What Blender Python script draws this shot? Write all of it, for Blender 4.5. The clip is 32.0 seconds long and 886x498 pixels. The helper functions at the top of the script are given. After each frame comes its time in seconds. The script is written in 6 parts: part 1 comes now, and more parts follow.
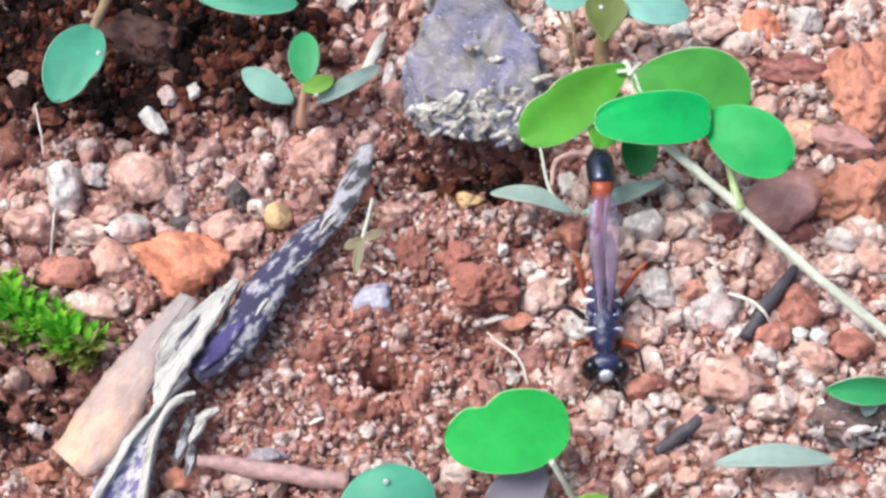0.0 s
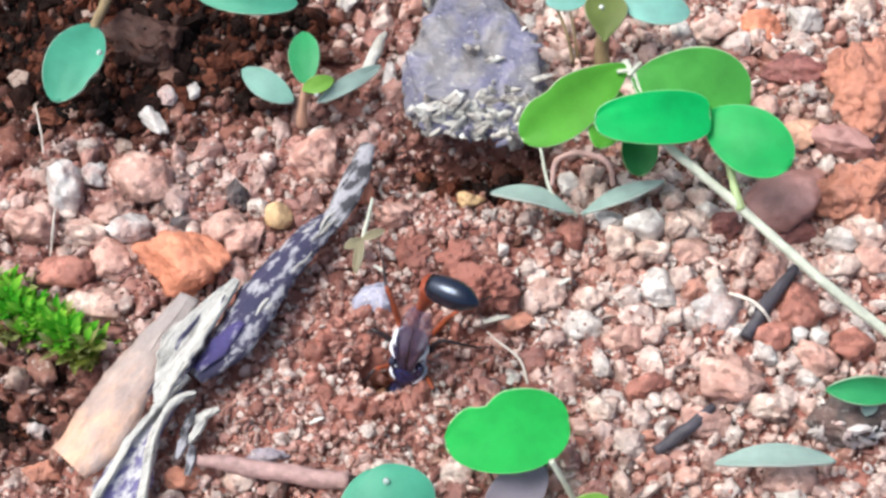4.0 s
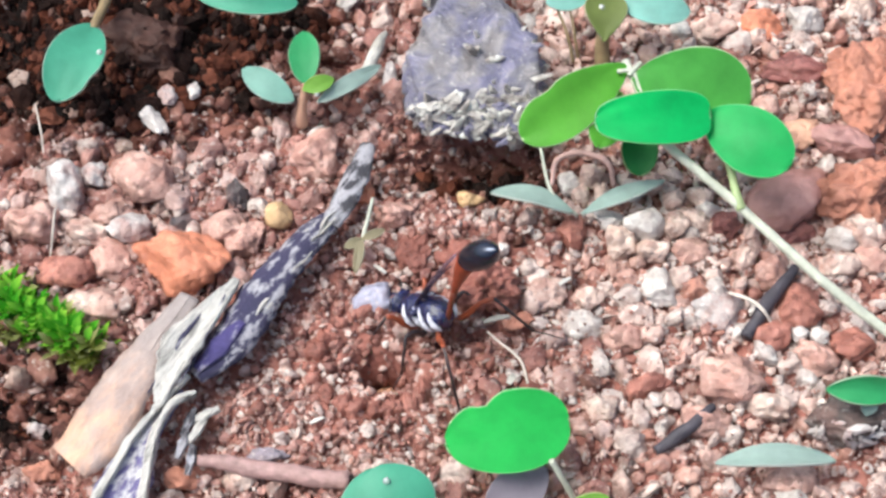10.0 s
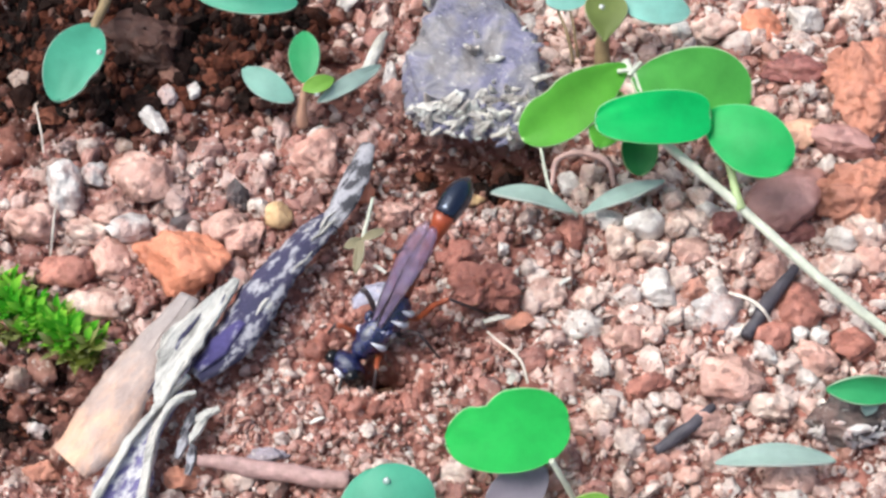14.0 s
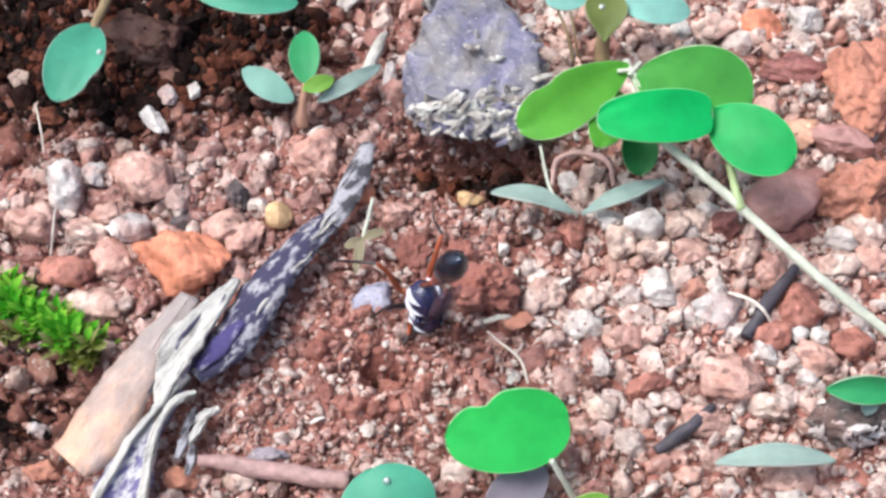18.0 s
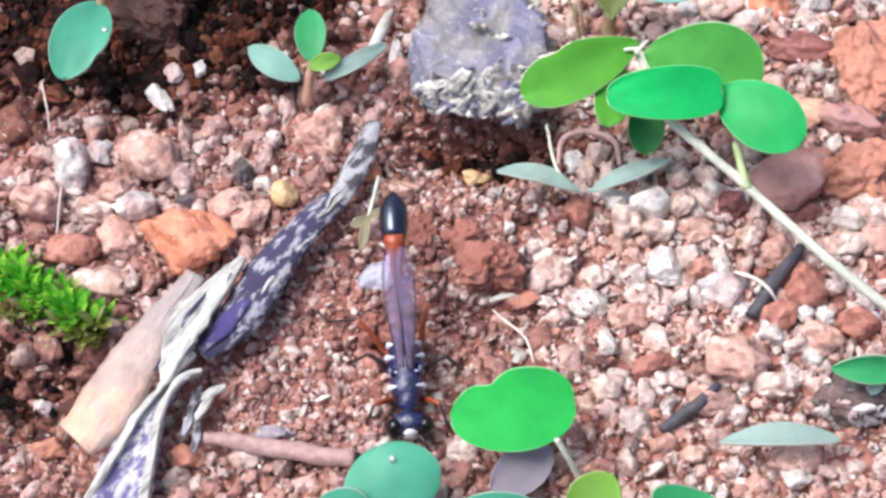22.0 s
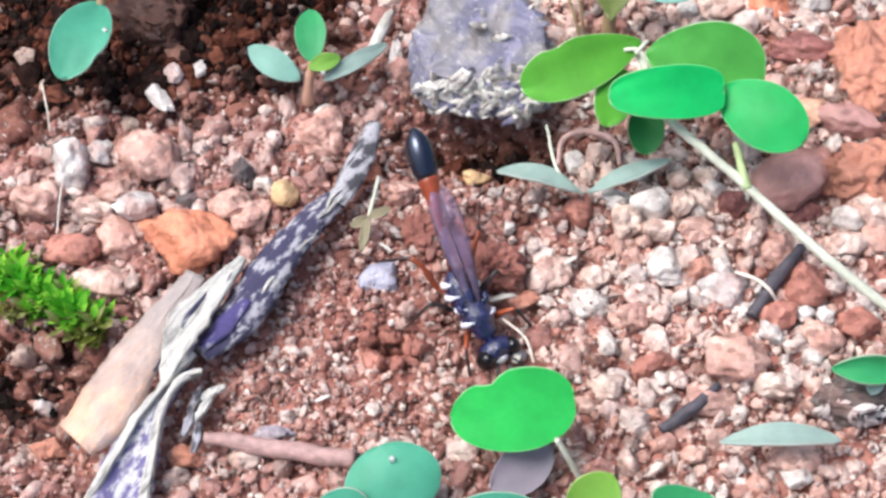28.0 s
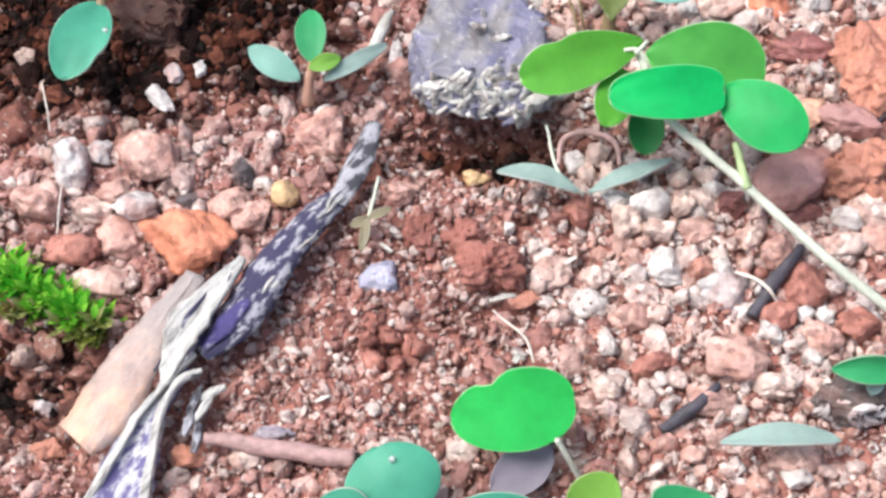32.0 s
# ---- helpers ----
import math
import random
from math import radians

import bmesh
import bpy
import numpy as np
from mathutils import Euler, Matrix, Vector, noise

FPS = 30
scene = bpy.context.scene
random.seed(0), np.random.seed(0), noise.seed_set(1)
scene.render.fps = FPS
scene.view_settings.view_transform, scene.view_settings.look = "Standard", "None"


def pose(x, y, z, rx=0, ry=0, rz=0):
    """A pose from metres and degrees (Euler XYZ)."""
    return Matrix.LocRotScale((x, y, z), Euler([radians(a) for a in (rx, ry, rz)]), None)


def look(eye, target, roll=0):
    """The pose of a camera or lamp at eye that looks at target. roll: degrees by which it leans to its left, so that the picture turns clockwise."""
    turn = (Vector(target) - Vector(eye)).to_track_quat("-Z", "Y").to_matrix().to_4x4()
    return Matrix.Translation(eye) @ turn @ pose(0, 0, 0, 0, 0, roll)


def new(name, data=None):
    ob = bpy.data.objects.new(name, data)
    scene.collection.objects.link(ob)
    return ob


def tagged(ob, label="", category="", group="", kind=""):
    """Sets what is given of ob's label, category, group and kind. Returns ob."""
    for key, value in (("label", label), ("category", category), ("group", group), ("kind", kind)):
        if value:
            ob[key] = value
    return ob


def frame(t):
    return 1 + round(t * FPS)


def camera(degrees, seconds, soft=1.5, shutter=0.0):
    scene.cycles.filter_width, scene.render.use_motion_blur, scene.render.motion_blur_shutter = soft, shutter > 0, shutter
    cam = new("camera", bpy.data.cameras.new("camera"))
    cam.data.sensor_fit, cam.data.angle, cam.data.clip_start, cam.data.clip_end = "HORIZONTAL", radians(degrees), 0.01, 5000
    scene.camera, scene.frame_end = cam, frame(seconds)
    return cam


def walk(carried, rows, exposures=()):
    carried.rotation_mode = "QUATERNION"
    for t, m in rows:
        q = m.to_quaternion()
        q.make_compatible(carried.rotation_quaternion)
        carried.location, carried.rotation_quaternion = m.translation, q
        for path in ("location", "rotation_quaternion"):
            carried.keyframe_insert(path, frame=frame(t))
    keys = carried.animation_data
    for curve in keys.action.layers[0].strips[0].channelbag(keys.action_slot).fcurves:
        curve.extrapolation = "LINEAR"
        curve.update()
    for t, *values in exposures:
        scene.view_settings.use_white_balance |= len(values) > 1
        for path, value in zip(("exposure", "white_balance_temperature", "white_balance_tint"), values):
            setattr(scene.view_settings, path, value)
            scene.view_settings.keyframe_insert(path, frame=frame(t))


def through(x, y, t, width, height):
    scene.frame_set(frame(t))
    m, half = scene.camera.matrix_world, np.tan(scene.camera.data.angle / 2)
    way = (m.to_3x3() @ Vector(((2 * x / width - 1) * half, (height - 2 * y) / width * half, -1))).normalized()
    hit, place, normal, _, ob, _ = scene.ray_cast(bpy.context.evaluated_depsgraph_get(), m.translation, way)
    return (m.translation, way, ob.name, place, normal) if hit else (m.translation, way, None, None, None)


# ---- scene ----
MM = 0.001


def tripod(aim_x=0.0, aim_y=0.0, roll=0.0):
    """The phone on its stand, turned by small angles in degrees."""
    return look((0, -0.0774, 0.1238), (0, 0, 0)) @ pose(0, 0, 0, aim_y, aim_x, roll)


cam = camera(30.0, 32.0, soft=2.8, shutter=0.25)
PATH = [
    (0.0, tripod()),
    (10.0, tripod(0.01, -0.02)),
    (20.57, tripod(0.02, -0.03)),
    (20.7, tripod(0.21, -0.765, 0.11)),
    (21.5, tripod(0.215, -0.765, 0.11)),
    (32.0, tripod(0.22, -0.755, 0.11)),
]
walk(cam, PATH, exposures=[(0.0, 0.70, 6150, 8), (1.5, 0.70, 6150, 5), (14.5, 0.70, 6150, 5), (17.5, 0.70, 6080, 7.5), (20.57, 0.70, 6040, 9),
                          (20.8, 0.81, 6040, 11), (25.5, 0.81, 6040, 10), (28.0, 0.81, 6100, 8.5), (32.0, 0.81, 6100, 8.5)])

# ---- light: a bright, thinly clouded sky ----
SUN_ELEVATION, SUN_TURN = radians(62), radians(-82)
world = bpy.data.worlds.new("sky")
scene.world = world
world.use_nodes = True
wn = world.node_tree
sky = wn.nodes.new("ShaderNodeTexSky")
sky.sky_type = "NISHITA"
sky.sun_disc = False
sky.sun_elevation = SUN_ELEVATION
sky.sun_rotation = SUN_TURN
sky.air_density, sky.dust_density, sky.ozone_density = 1.0, 7.0, 1.0
back = wn.nodes["Background"]
back.inputs["Strength"].default_value = 0.115
wn.links.new(sky.outputs["Color"], back.inputs["Color"])
sun_data = bpy.data.lights.new("sun", "SUN")
sun_data.energy = 1.9
sun_data.angle = radians(34)
sun_data.color = (1.0, 0.97, 0.93)
sun = new("sun", sun_data)
sun.matrix_world = look((math.sin(SUN_TURN) * math.cos(SUN_ELEVATION), math.cos(SUN_TURN) * math.cos(SUN_ELEVATION), math.sin(SUN_ELEVATION)), (0, 0, 0))


# ---- materials ----
def node_material(name):
    m = bpy.data.materials.new(name)
    m.use_nodes = True
    nt = m.node_tree
    return m, nt, nt.nodes["Principled BSDF"]


def noise_node(nt, scale, detail=5.0, rough=0.6, coord=None):
    n = nt.nodes.new("ShaderNodeTexNoise")
    n.inputs["Scale"].default_value = scale
    n.inputs["Detail"].default_value = detail
    n.inputs["Roughness"].default_value = rough
    if coord is not None:
        nt.links.new(coord, n.inputs["Vector"])
    return n


def ramp_node(nt, source, stops, constant=False):
    r = nt.nodes.new("ShaderNodeValToRGB")
    if constant:
        r.color_ramp.interpolation = "CONSTANT"
    while len(r.color_ramp.elements) < len(stops):
        r.color_ramp.elements.new(0.5)
    for e, (p, c) in zip(r.color_ramp.elements, stops):
        e.position, e.color = p, (*c, 1)
    nt.links.new(source, r.inputs["Fac"])
    return r


def mix_node(nt, fac, a, b, mode="MIX"):
    n = nt.nodes.new("ShaderNodeMix")
    n.data_type, n.blend_type = "RGBA", mode
    if isinstance(fac, (int, float)):
        n.inputs[0].default_value = fac
    else:
        nt.links.new(fac, n.inputs[0])
    for sock, v in ((n.inputs[6], a), (n.inputs[7], b)):
        if isinstance(v, tuple):
            sock.default_value = (*v, 1)
        else:
            nt.links.new(v, sock)
    return n.outputs[2]


def bump_node(nt, bsdf, height, strength, distance):
    b = nt.nodes.new("ShaderNodeBump")
    b.inputs["Strength"].default_value = strength
    b.inputs["Distance"].default_value = distance
    nt.links.new(height, b.inputs["Height"])
    nt.links.new(b.outputs["Normal"], bsdf.inputs["Normal"])


def place_coord(nt):
    """World place, so that grain keeps its real size on every piece."""
    return nt.nodes.new("ShaderNodeNewGeometry").outputs["Position"]


def mineral(name, stops, rough=0.48, island=False, speck=(0.64, 0.56, 0.51), speck_amount=0.57, bump=0.5, grain=900, dust=0.6, granular=0.75, shine=0.5, wide=0.0):
    """Stone or soil: a colour for each piece, blotches, pale specks, grit relief."""
    m, nt, bsdf = node_material(name)
    if island:
        pick = nt.nodes.new("ShaderNodeNewGeometry").outputs["Random Per Island"]
    else:
        pick = nt.nodes.new("ShaderNodeObjectInfo").outputs["Random"]
    base = ramp_node(nt, pick, stops).outputs["Color"]
    where = place_coord(nt)
    big = noise_node(nt, grain * 0.35, 3, 0.55, where)
    blotch = ramp_node(nt, big.outputs["Fac"], [(0.3, (0.55, 0.47, 0.44)), (0.55, (1.0, 0.98, 0.97)), (0.8, (1.25, 1.2, 1.17))])
    col = mix_node(nt, 0.8, base, blotch.outputs["Color"], "MULTIPLY")
    if dust:
        film = noise_node(nt, 330, 4, 0.65, where)
        mask = ramp_node(nt, film.outputs["Fac"], [(0.44, (0, 0, 0)), (0.62, (dust,) * 3)])
        col = mix_node(nt, mask.outputs["Color"], col, (0.41, 0.185, 0.145))
    cells = nt.nodes.new("ShaderNodeTexVoronoi")
    cells.inputs["Scale"].default_value = grain * 1.5
    bent = nt.nodes.new("ShaderNodeMix")
    bent.data_type = "VECTOR"
    bent.inputs[0].default_value = 0.0012
    nt.links.new(where, bent.inputs[4])
    nt.links.new(noise_node(nt, grain * 0.9, 3, 0.6, where).outputs["Color"], bent.inputs[5])
    nt.links.new(bent.outputs[1], cells.inputs["Vector"])
    sep = nt.nodes.new("ShaderNodeSeparateColor")
    nt.links.new(cells.outputs["Color"], sep.inputs["Color"])
    grains = ramp_node(nt, sep.outputs[0], [(0.0, (0.42, 0.36, 0.36)), (0.18, (0.82, 0.78, 0.78)), (0.6, (1.0, 1.0, 1.0)), (0.85, (1.18, 1.2, 1.2)), (1.0, (1.3, 1.36, 1.38))])
    col = mix_node(nt, granular, col, grains.outputs["Color"], "MULTIPLY")
    fine = noise_node(nt, grain * 1.6, 6, 0.7, where)
    spots = ramp_node(nt, fine.outputs["Fac"], [(speck_amount, (0, 0, 0)), (speck_amount + 0.12, (1, 1, 1))])
    col = mix_node(nt, spots.outputs["Color"], col, speck)
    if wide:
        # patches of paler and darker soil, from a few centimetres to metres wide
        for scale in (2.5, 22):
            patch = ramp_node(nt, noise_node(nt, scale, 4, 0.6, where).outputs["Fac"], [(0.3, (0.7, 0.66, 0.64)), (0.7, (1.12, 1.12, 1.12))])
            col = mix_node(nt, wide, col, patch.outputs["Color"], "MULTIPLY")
    nt.links.new(col, bsdf.inputs["Base Color"])
    bsdf.inputs["Specular IOR Level"].default_value = shine
    rr = ramp_node(nt, fine.outputs["Fac"], [(0.35, (rough, rough, rough)), (0.7, (rough * 0.55,) * 3)])
    nt.links.new(rr.outputs["Color"], bsdf.inputs["Roughness"])
    pits = nt.nodes.new("ShaderNodeMath")
    pits.operation = "SUBTRACT"
    pits.inputs[0].default_value = 1.0
    nt.links.new(cells.outputs["Distance"], pits.inputs[1])
    hgt = mix_node(nt, 0.4, mix_node(nt, 0.5, big.outputs["Fac"], pits.outputs[0]), fine.outputs["Fac"])
    bump_node(nt, bsdf, hgt, min(1.0, bump * 1.5), 0.0009)
    return m


def plain(name, color, rough=0.5, spec=0.5, vary=0.25, grain=600, bump=0.15, coat=0.0):
    """One colour with blotches and fine relief."""
    m, nt, bsdf = node_material(name)
    n = noise_node(nt, grain, 5, 0.6, place_coord(nt))
    lo, hi = tuple(c * (1 - vary) for c in color), tuple(min(1, c * (1 + vary)) for c in color)
    nt.links.new(ramp_node(nt, n.outputs["Fac"], [(0.3, lo), (0.7, hi)]).outputs["Color"], bsdf.inputs["Base Color"])
    bsdf.inputs["Roughness"].default_value = rough
    bsdf.inputs["Specular IOR Level"].default_value = spec
    bsdf.inputs["Coat Weight"].default_value = coat
    bump_node(nt, bsdf, n.outputs["Fac"], bump, 0.0004)
    return m


def leaf_material(name, color, edge, rough=0.45, through=0.35):
    """Leaf blade: veins and blotches across, light coming through."""
    m, nt, bsdf = node_material(name)
    n = noise_node(nt, 350, 4, 0.6, place_coord(nt))
    f = noise_node(nt, 2500, 3, 0.6, place_coord(nt))
    c = ramp_node(nt, n.outputs["Fac"], [(0.3, tuple(v * 0.85 for v in color)), (0.7, tuple(v * 1.12 for v in color))]).outputs["Color"]
    rim = nt.nodes.new("ShaderNodeAttribute")
    rim.attribute_name = "rim"
    c = mix_node(nt, rim.outputs["Fac"], c, edge)
    nt.links.new(c, bsdf.inputs["Base Color"])
    bsdf.inputs["Roughness"].default_value = rough
    bsdf.inputs["Specular IOR Level"].default_value = 0.3
    tr = nt.nodes.new("ShaderNodeBsdfTranslucent")
    nt.links.new(c, tr.inputs["Color"])
    mx = nt.nodes.new("ShaderNodeMixShader")
    mx.inputs[0].default_value = through
    nt.links.new(bsdf.outputs[0], mx.inputs[1])
    nt.links.new(tr.outputs[0], mx.inputs[2])
    nt.links.new(mx.outputs[0], nt.nodes["Material Output"].inputs["Surface"])
    bump_node(nt, bsdf, f.outputs["Fac"], 0.25, 0.0001)
    return m


PINKS = [(0.0, (0.24, 0.10, 0.085)), (0.25, (0.37, 0.185, 0.16)), (0.5, (0.47, 0.29, 0.255)), (0.72, (0.57, 0.43, 0.395)), (0.88, (0.66, 0.59, 0.54)), (1.0, (0.20, 0.10, 0.08))]
PALES = [(0.0, (0.42, 0.19, 0.15)), (0.2, (0.58, 0.36, 0.30)), (0.42, (0.68, 0.51, 0.45)), (0.7, (0.66, 0.56, 0.51)), (0.93, (0.64, 0.61, 0.58)), (1.0, (0.46, 0.22, 0.16))]
REDS = [(0.0, (0.12, 0.045, 0.036)), (0.3, (0.27, 0.118, 0.096)), (0.62, (0.37, 0.19, 0.158)), (0.84, (0.48, 0.32, 0.28)), (1.0, (0.70, 0.65, 0.61))]
UMBERS = [(0.0, (0.028, 0.010, 0.008)), (0.4, (0.10, 0.036, 0.024)), (0.7, (0.19, 0.076, 0.054)), (0.92, (0.28, 0.145, 0.112)), (1.0, (0.5, 0.42, 0.36))]
# dark humus; its near-black tones also stand in for shade in hollows and gaps
HUMUS_SHADE = [(0.0, (0.006, 0.004, 0.003)), (0.45, (0.018, 0.008, 0.006)), (0.76, (0.08, 0.024, 0.013)), (0.97, (0.16, 0.06, 0.038)), (1.0, (0.38, 0.3, 0.26))]
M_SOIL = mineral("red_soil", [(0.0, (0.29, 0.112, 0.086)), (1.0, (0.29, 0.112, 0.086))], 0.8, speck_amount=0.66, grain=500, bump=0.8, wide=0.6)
M_CRUMB = mineral("soil_crumb", REDS, 0.42, True, speck_amount=0.69, granular=0.4)
M_GRAVEL = mineral("brown_pink_gravel", PINKS, 0.42, True, dust=0.5)
M_UMBER = mineral("umber_gravel", UMBERS, 0.75, True, dust=0.3, shine=0.25)
M_GRAVEL_PALE = mineral("pale_gravel", PALES, 0.36, True, dust=0.35)
M_HUMUS_SHADE = mineral("dark_humus_and_shade", HUMUS_SHADE, 1.0, True, speck_amount=0.74, dust=0.0, shine=0.12)
M_PEBBLE = mineral("pebble", PINKS, 0.42)
M_PEBBLE_PALE = mineral("pale_pebble", PALES, 0.38, dust=0.35)


def stone_material(name, c, **kw):
    return mineral(name, [(0.0, tuple(v * 0.9 for v in c)), (1.0, tuple(v * 1.08 for v in c))], **kw)


S_ORANGE = stone_material("orange_stone", (0.76, 0.30, 0.18), granular=0.35, speck_amount=0.72, dust=0.0)
S_RUST = stone_material("rust_stone", (0.40, 0.165, 0.125), speck_amount=0.66, dust=0.25)
S_PINK = stone_material("pink_stone", (0.60, 0.385, 0.325), speck_amount=0.62)
S_BEIGE = stone_material("beige_stone", (0.71, 0.56, 0.485), speck_amount=0.58)
S_WHITE = stone_material("white_quartz", (0.68, 0.65, 0.62), granular=0.4, dust=0.12, rough=0.4, speck=(0.68, 0.65, 0.62))
S_GREY = stone_material("grey_stone", (0.60, 0.58, 0.57), granular=0.5)
S_DARK = stone_material("dark_stone", (0.10, 0.085, 0.09), dust=0.3, speck_amount=0.7)
S_MAROON = stone_material("maroon_stone", (0.26, 0.10, 0.09), dust=0.3, speck_amount=0.7)
S_YELLOW = stone_material("yellow_stone", (0.66, 0.46, 0.24), granular=0.25, rough=0.45, speck_amount=0.7, dust=0.2)
S_BLUE = stone_material("blue_grey_stone", (0.47, 0.49, 0.63), granular=0.3, dust=0.25, rough=0.22)
S_SLATE = stone_material("slate_stone", (0.24, 0.24, 0.29), granular=0.4, dust=0.2)
S_CLAY = stone_material("clay_lump", (0.56, 0.25, 0.17), grain=900, granular=0.3, bump=1.0, speck_amount=0.66, dust=0.25)
S_LEDGE = stone_material("caked_red_soil", (0.33, 0.128, 0.098), grain=900, granular=0.4, bump=1.0, speck_amount=0.68, dust=0.2)
S_PEACH = stone_material("peach_stone", (0.76, 0.45, 0.31), granular=0.3, speck_amount=0.7, dust=0.1)
S_MAUVE = stone_material("mauve_stone", (0.42, 0.23, 0.21), grain=600, granular=0.25, speck_amount=0.68, dust=0.25)
def clod_material():
    """Weathered wood: grey-tan, with violet streaks, black cracks and a pale crust."""
    m, nt, bsdf = node_material("weathered_violet_wood")
    where = place_coord(nt)
    warp = noise_node(nt, 160, 4, 0.6, where)
    streak = noise_node(nt, 330, 5, 0.65, where)
    streak.inputs["Distortion"].default_value = 1.2
    fine = noise_node(nt, 1500, 6, 0.7, where)
    col = ramp_node(nt, warp.outputs["Fac"], [(0.34, (0.25, 0.22, 0.21)), (0.46, (0.23, 0.22, 0.24)), (0.56, (0.165, 0.16, 0.25)), (0.68, (0.25, 0.24, 0.25))]).outputs["Color"]
    cracks = ramp_node(nt, streak.outputs["Fac"], [(0.3, (0.2, 0.18, 0.2)), (0.4, (0.8, 0.8, 0.82)), (0.5, (1.0, 1.0, 1.0)), (0.6, (1.45, 1.42, 1.36))]).outputs["Color"]
    col = mix_node(nt, 0.95, col, cracks, "MULTIPLY")
    flake = ramp_node(nt, fine.outputs["Fac"], [(0.58, (0, 0, 0)), (0.68, (0.7, 0.7, 0.7))]).outputs["Color"]
    col = mix_node(nt, flake, col, (0.62, 0.60, 0.57))
    nt.links.new(col, bsdf.inputs["Base Color"])
    bsdf.inputs["Roughness"].default_value = 0.7
    bump_node(nt, bsdf, mix_node(nt, 0.4, streak.outputs["Fac"], fine.outputs["Fac"]), 0.9, 0.0009)
    return m


S_CLOD = clod_material()
S_DIRT = mineral("dark_clod", [(0.0, (0.075, 0.062, 0.058)), (1.0, (0.09, 0.075, 0.07))], 0.75, speck=(0.6, 0.56, 0.52), speck_amount=0.6, grain=500, bump=1.0, dust=0.2)

S_HUMUS = mineral("brown_humus_clod", [(0.0, (0.042, 0.013, 0.007)), (1.0, (0.05, 0.016, 0.009))], 0.8, speck_amount=0.74, grain=500, bump=1.0, dust=0.0)
S_CRUST = stone_material("white_crust", (0.66, 0.66, 0.62), rough=0.6, bump=0.8, dust=0.0)

L_EMERALD = leaf_material("emerald_leaf", (0.026, 0.58, 0.15), (0.40, 0.72, 0.40), through=0.42)
L_JADE = leaf_material("jade_leaf", (0.02, 0.47, 0.11), (0.36, 0.66, 0.36), through=0.42)
L_FRESH = leaf_material("fresh_green_leaf", (0.105, 0.45, 0.08), (0.66, 0.78, 0.54), through=0.4)
L_BRIGHT = leaf_material("bright_green_leaf", (0.055, 0.60, 0.12), (0.45, 0.76, 0.42), through=0.42)
L_LIME = leaf_material("lime_leaf", (0.135, 0.46, 0.05), (0.72, 0.8, 0.58), through=0.4)
L_TEAL = leaf_material("teal_leaf", (0.09, 0.40, 0.26), (0.5, 0.58, 0.5))
L_GREEN = leaf_material("green_leaf", (0.05, 0.36, 0.13), (0.35, 0.5, 0.35))
# green darkened to carry the shade under the upper leaflets
L_SHADED = leaf_material("shaded_green_leaf", (0.03, 0.20, 0.05), (0.2, 0.35, 0.15))
L_OLIVE = leaf_material("olive_leaf", (0.17, 0.22, 0.06), (0.4, 0.42, 0.25))
L_MIST = leaf_material("misty_leaf", (0.28, 0.52, 0.44), (0.65, 0.72, 0.68), through=0.45)
L_CYAN = leaf_material("pale_cyan_leaf", (0.32, 0.64, 0.57), (0.62, 0.76, 0.7), through=0.45)
L_GREY = leaf_material("grey_green_leaf", (0.44, 0.58, 0.53), (0.6, 0.64, 0.6), through=0.5)
L_YELLOW = leaf_material("yellow_green_leaf", (0.22, 0.45, 0.07), (0.4, 0.5, 0.2))
L_LAVENDER = leaf_material("lavender_leaf", (0.34, 0.30, 0.36), (0.36, 0.33, 0.38))
L_MOSS = leaf_material("moss_leaf", (0.055, 0.33, 0.012), (0.50, 0.86, 0.10))
L_DRYMOSS = leaf_material("dry_moss_leaf", (0.14, 0.17, 0.02), (0.55, 0.58, 0.26))
L_FADED = leaf_material("faded_leaf", (0.34, 0.30, 0.19), (0.55, 0.52, 0.4))
T_STEM = plain("pale_stem", (0.49, 0.51, 0.42), 0.5)
T_GREENSTEM = plain("green_stem", (0.30, 0.38, 0.18), 0.5)
T_BROWNSTEM = plain("brown_stem", (0.26, 0.19, 0.10), 0.6)
T_PINKSTEM = plain("pink_stem", (0.45, 0.26, 0.18), 0.6)
T_ROOT = plain("pale_root", (0.56, 0.50, 0.44), 0.6)
T_TWIG = plain("pink_twig", (0.36, 0.225, 0.21), 0.65, vary=0.35, grain=900, bump=0.5)
T_HOLLOW = plain("hollow_pith", (0.02, 0.012, 0.01), 0.9)
T_RING = plain("pinkish_root", (0.50, 0.32, 0.29), 0.6, vary=0.3, grain=900, bump=0.4)
T_BLACKTWIG = plain("dark_twig", (0.055, 0.048, 0.06), 0.6, vary=0.4, grain=900, bump=0.5)


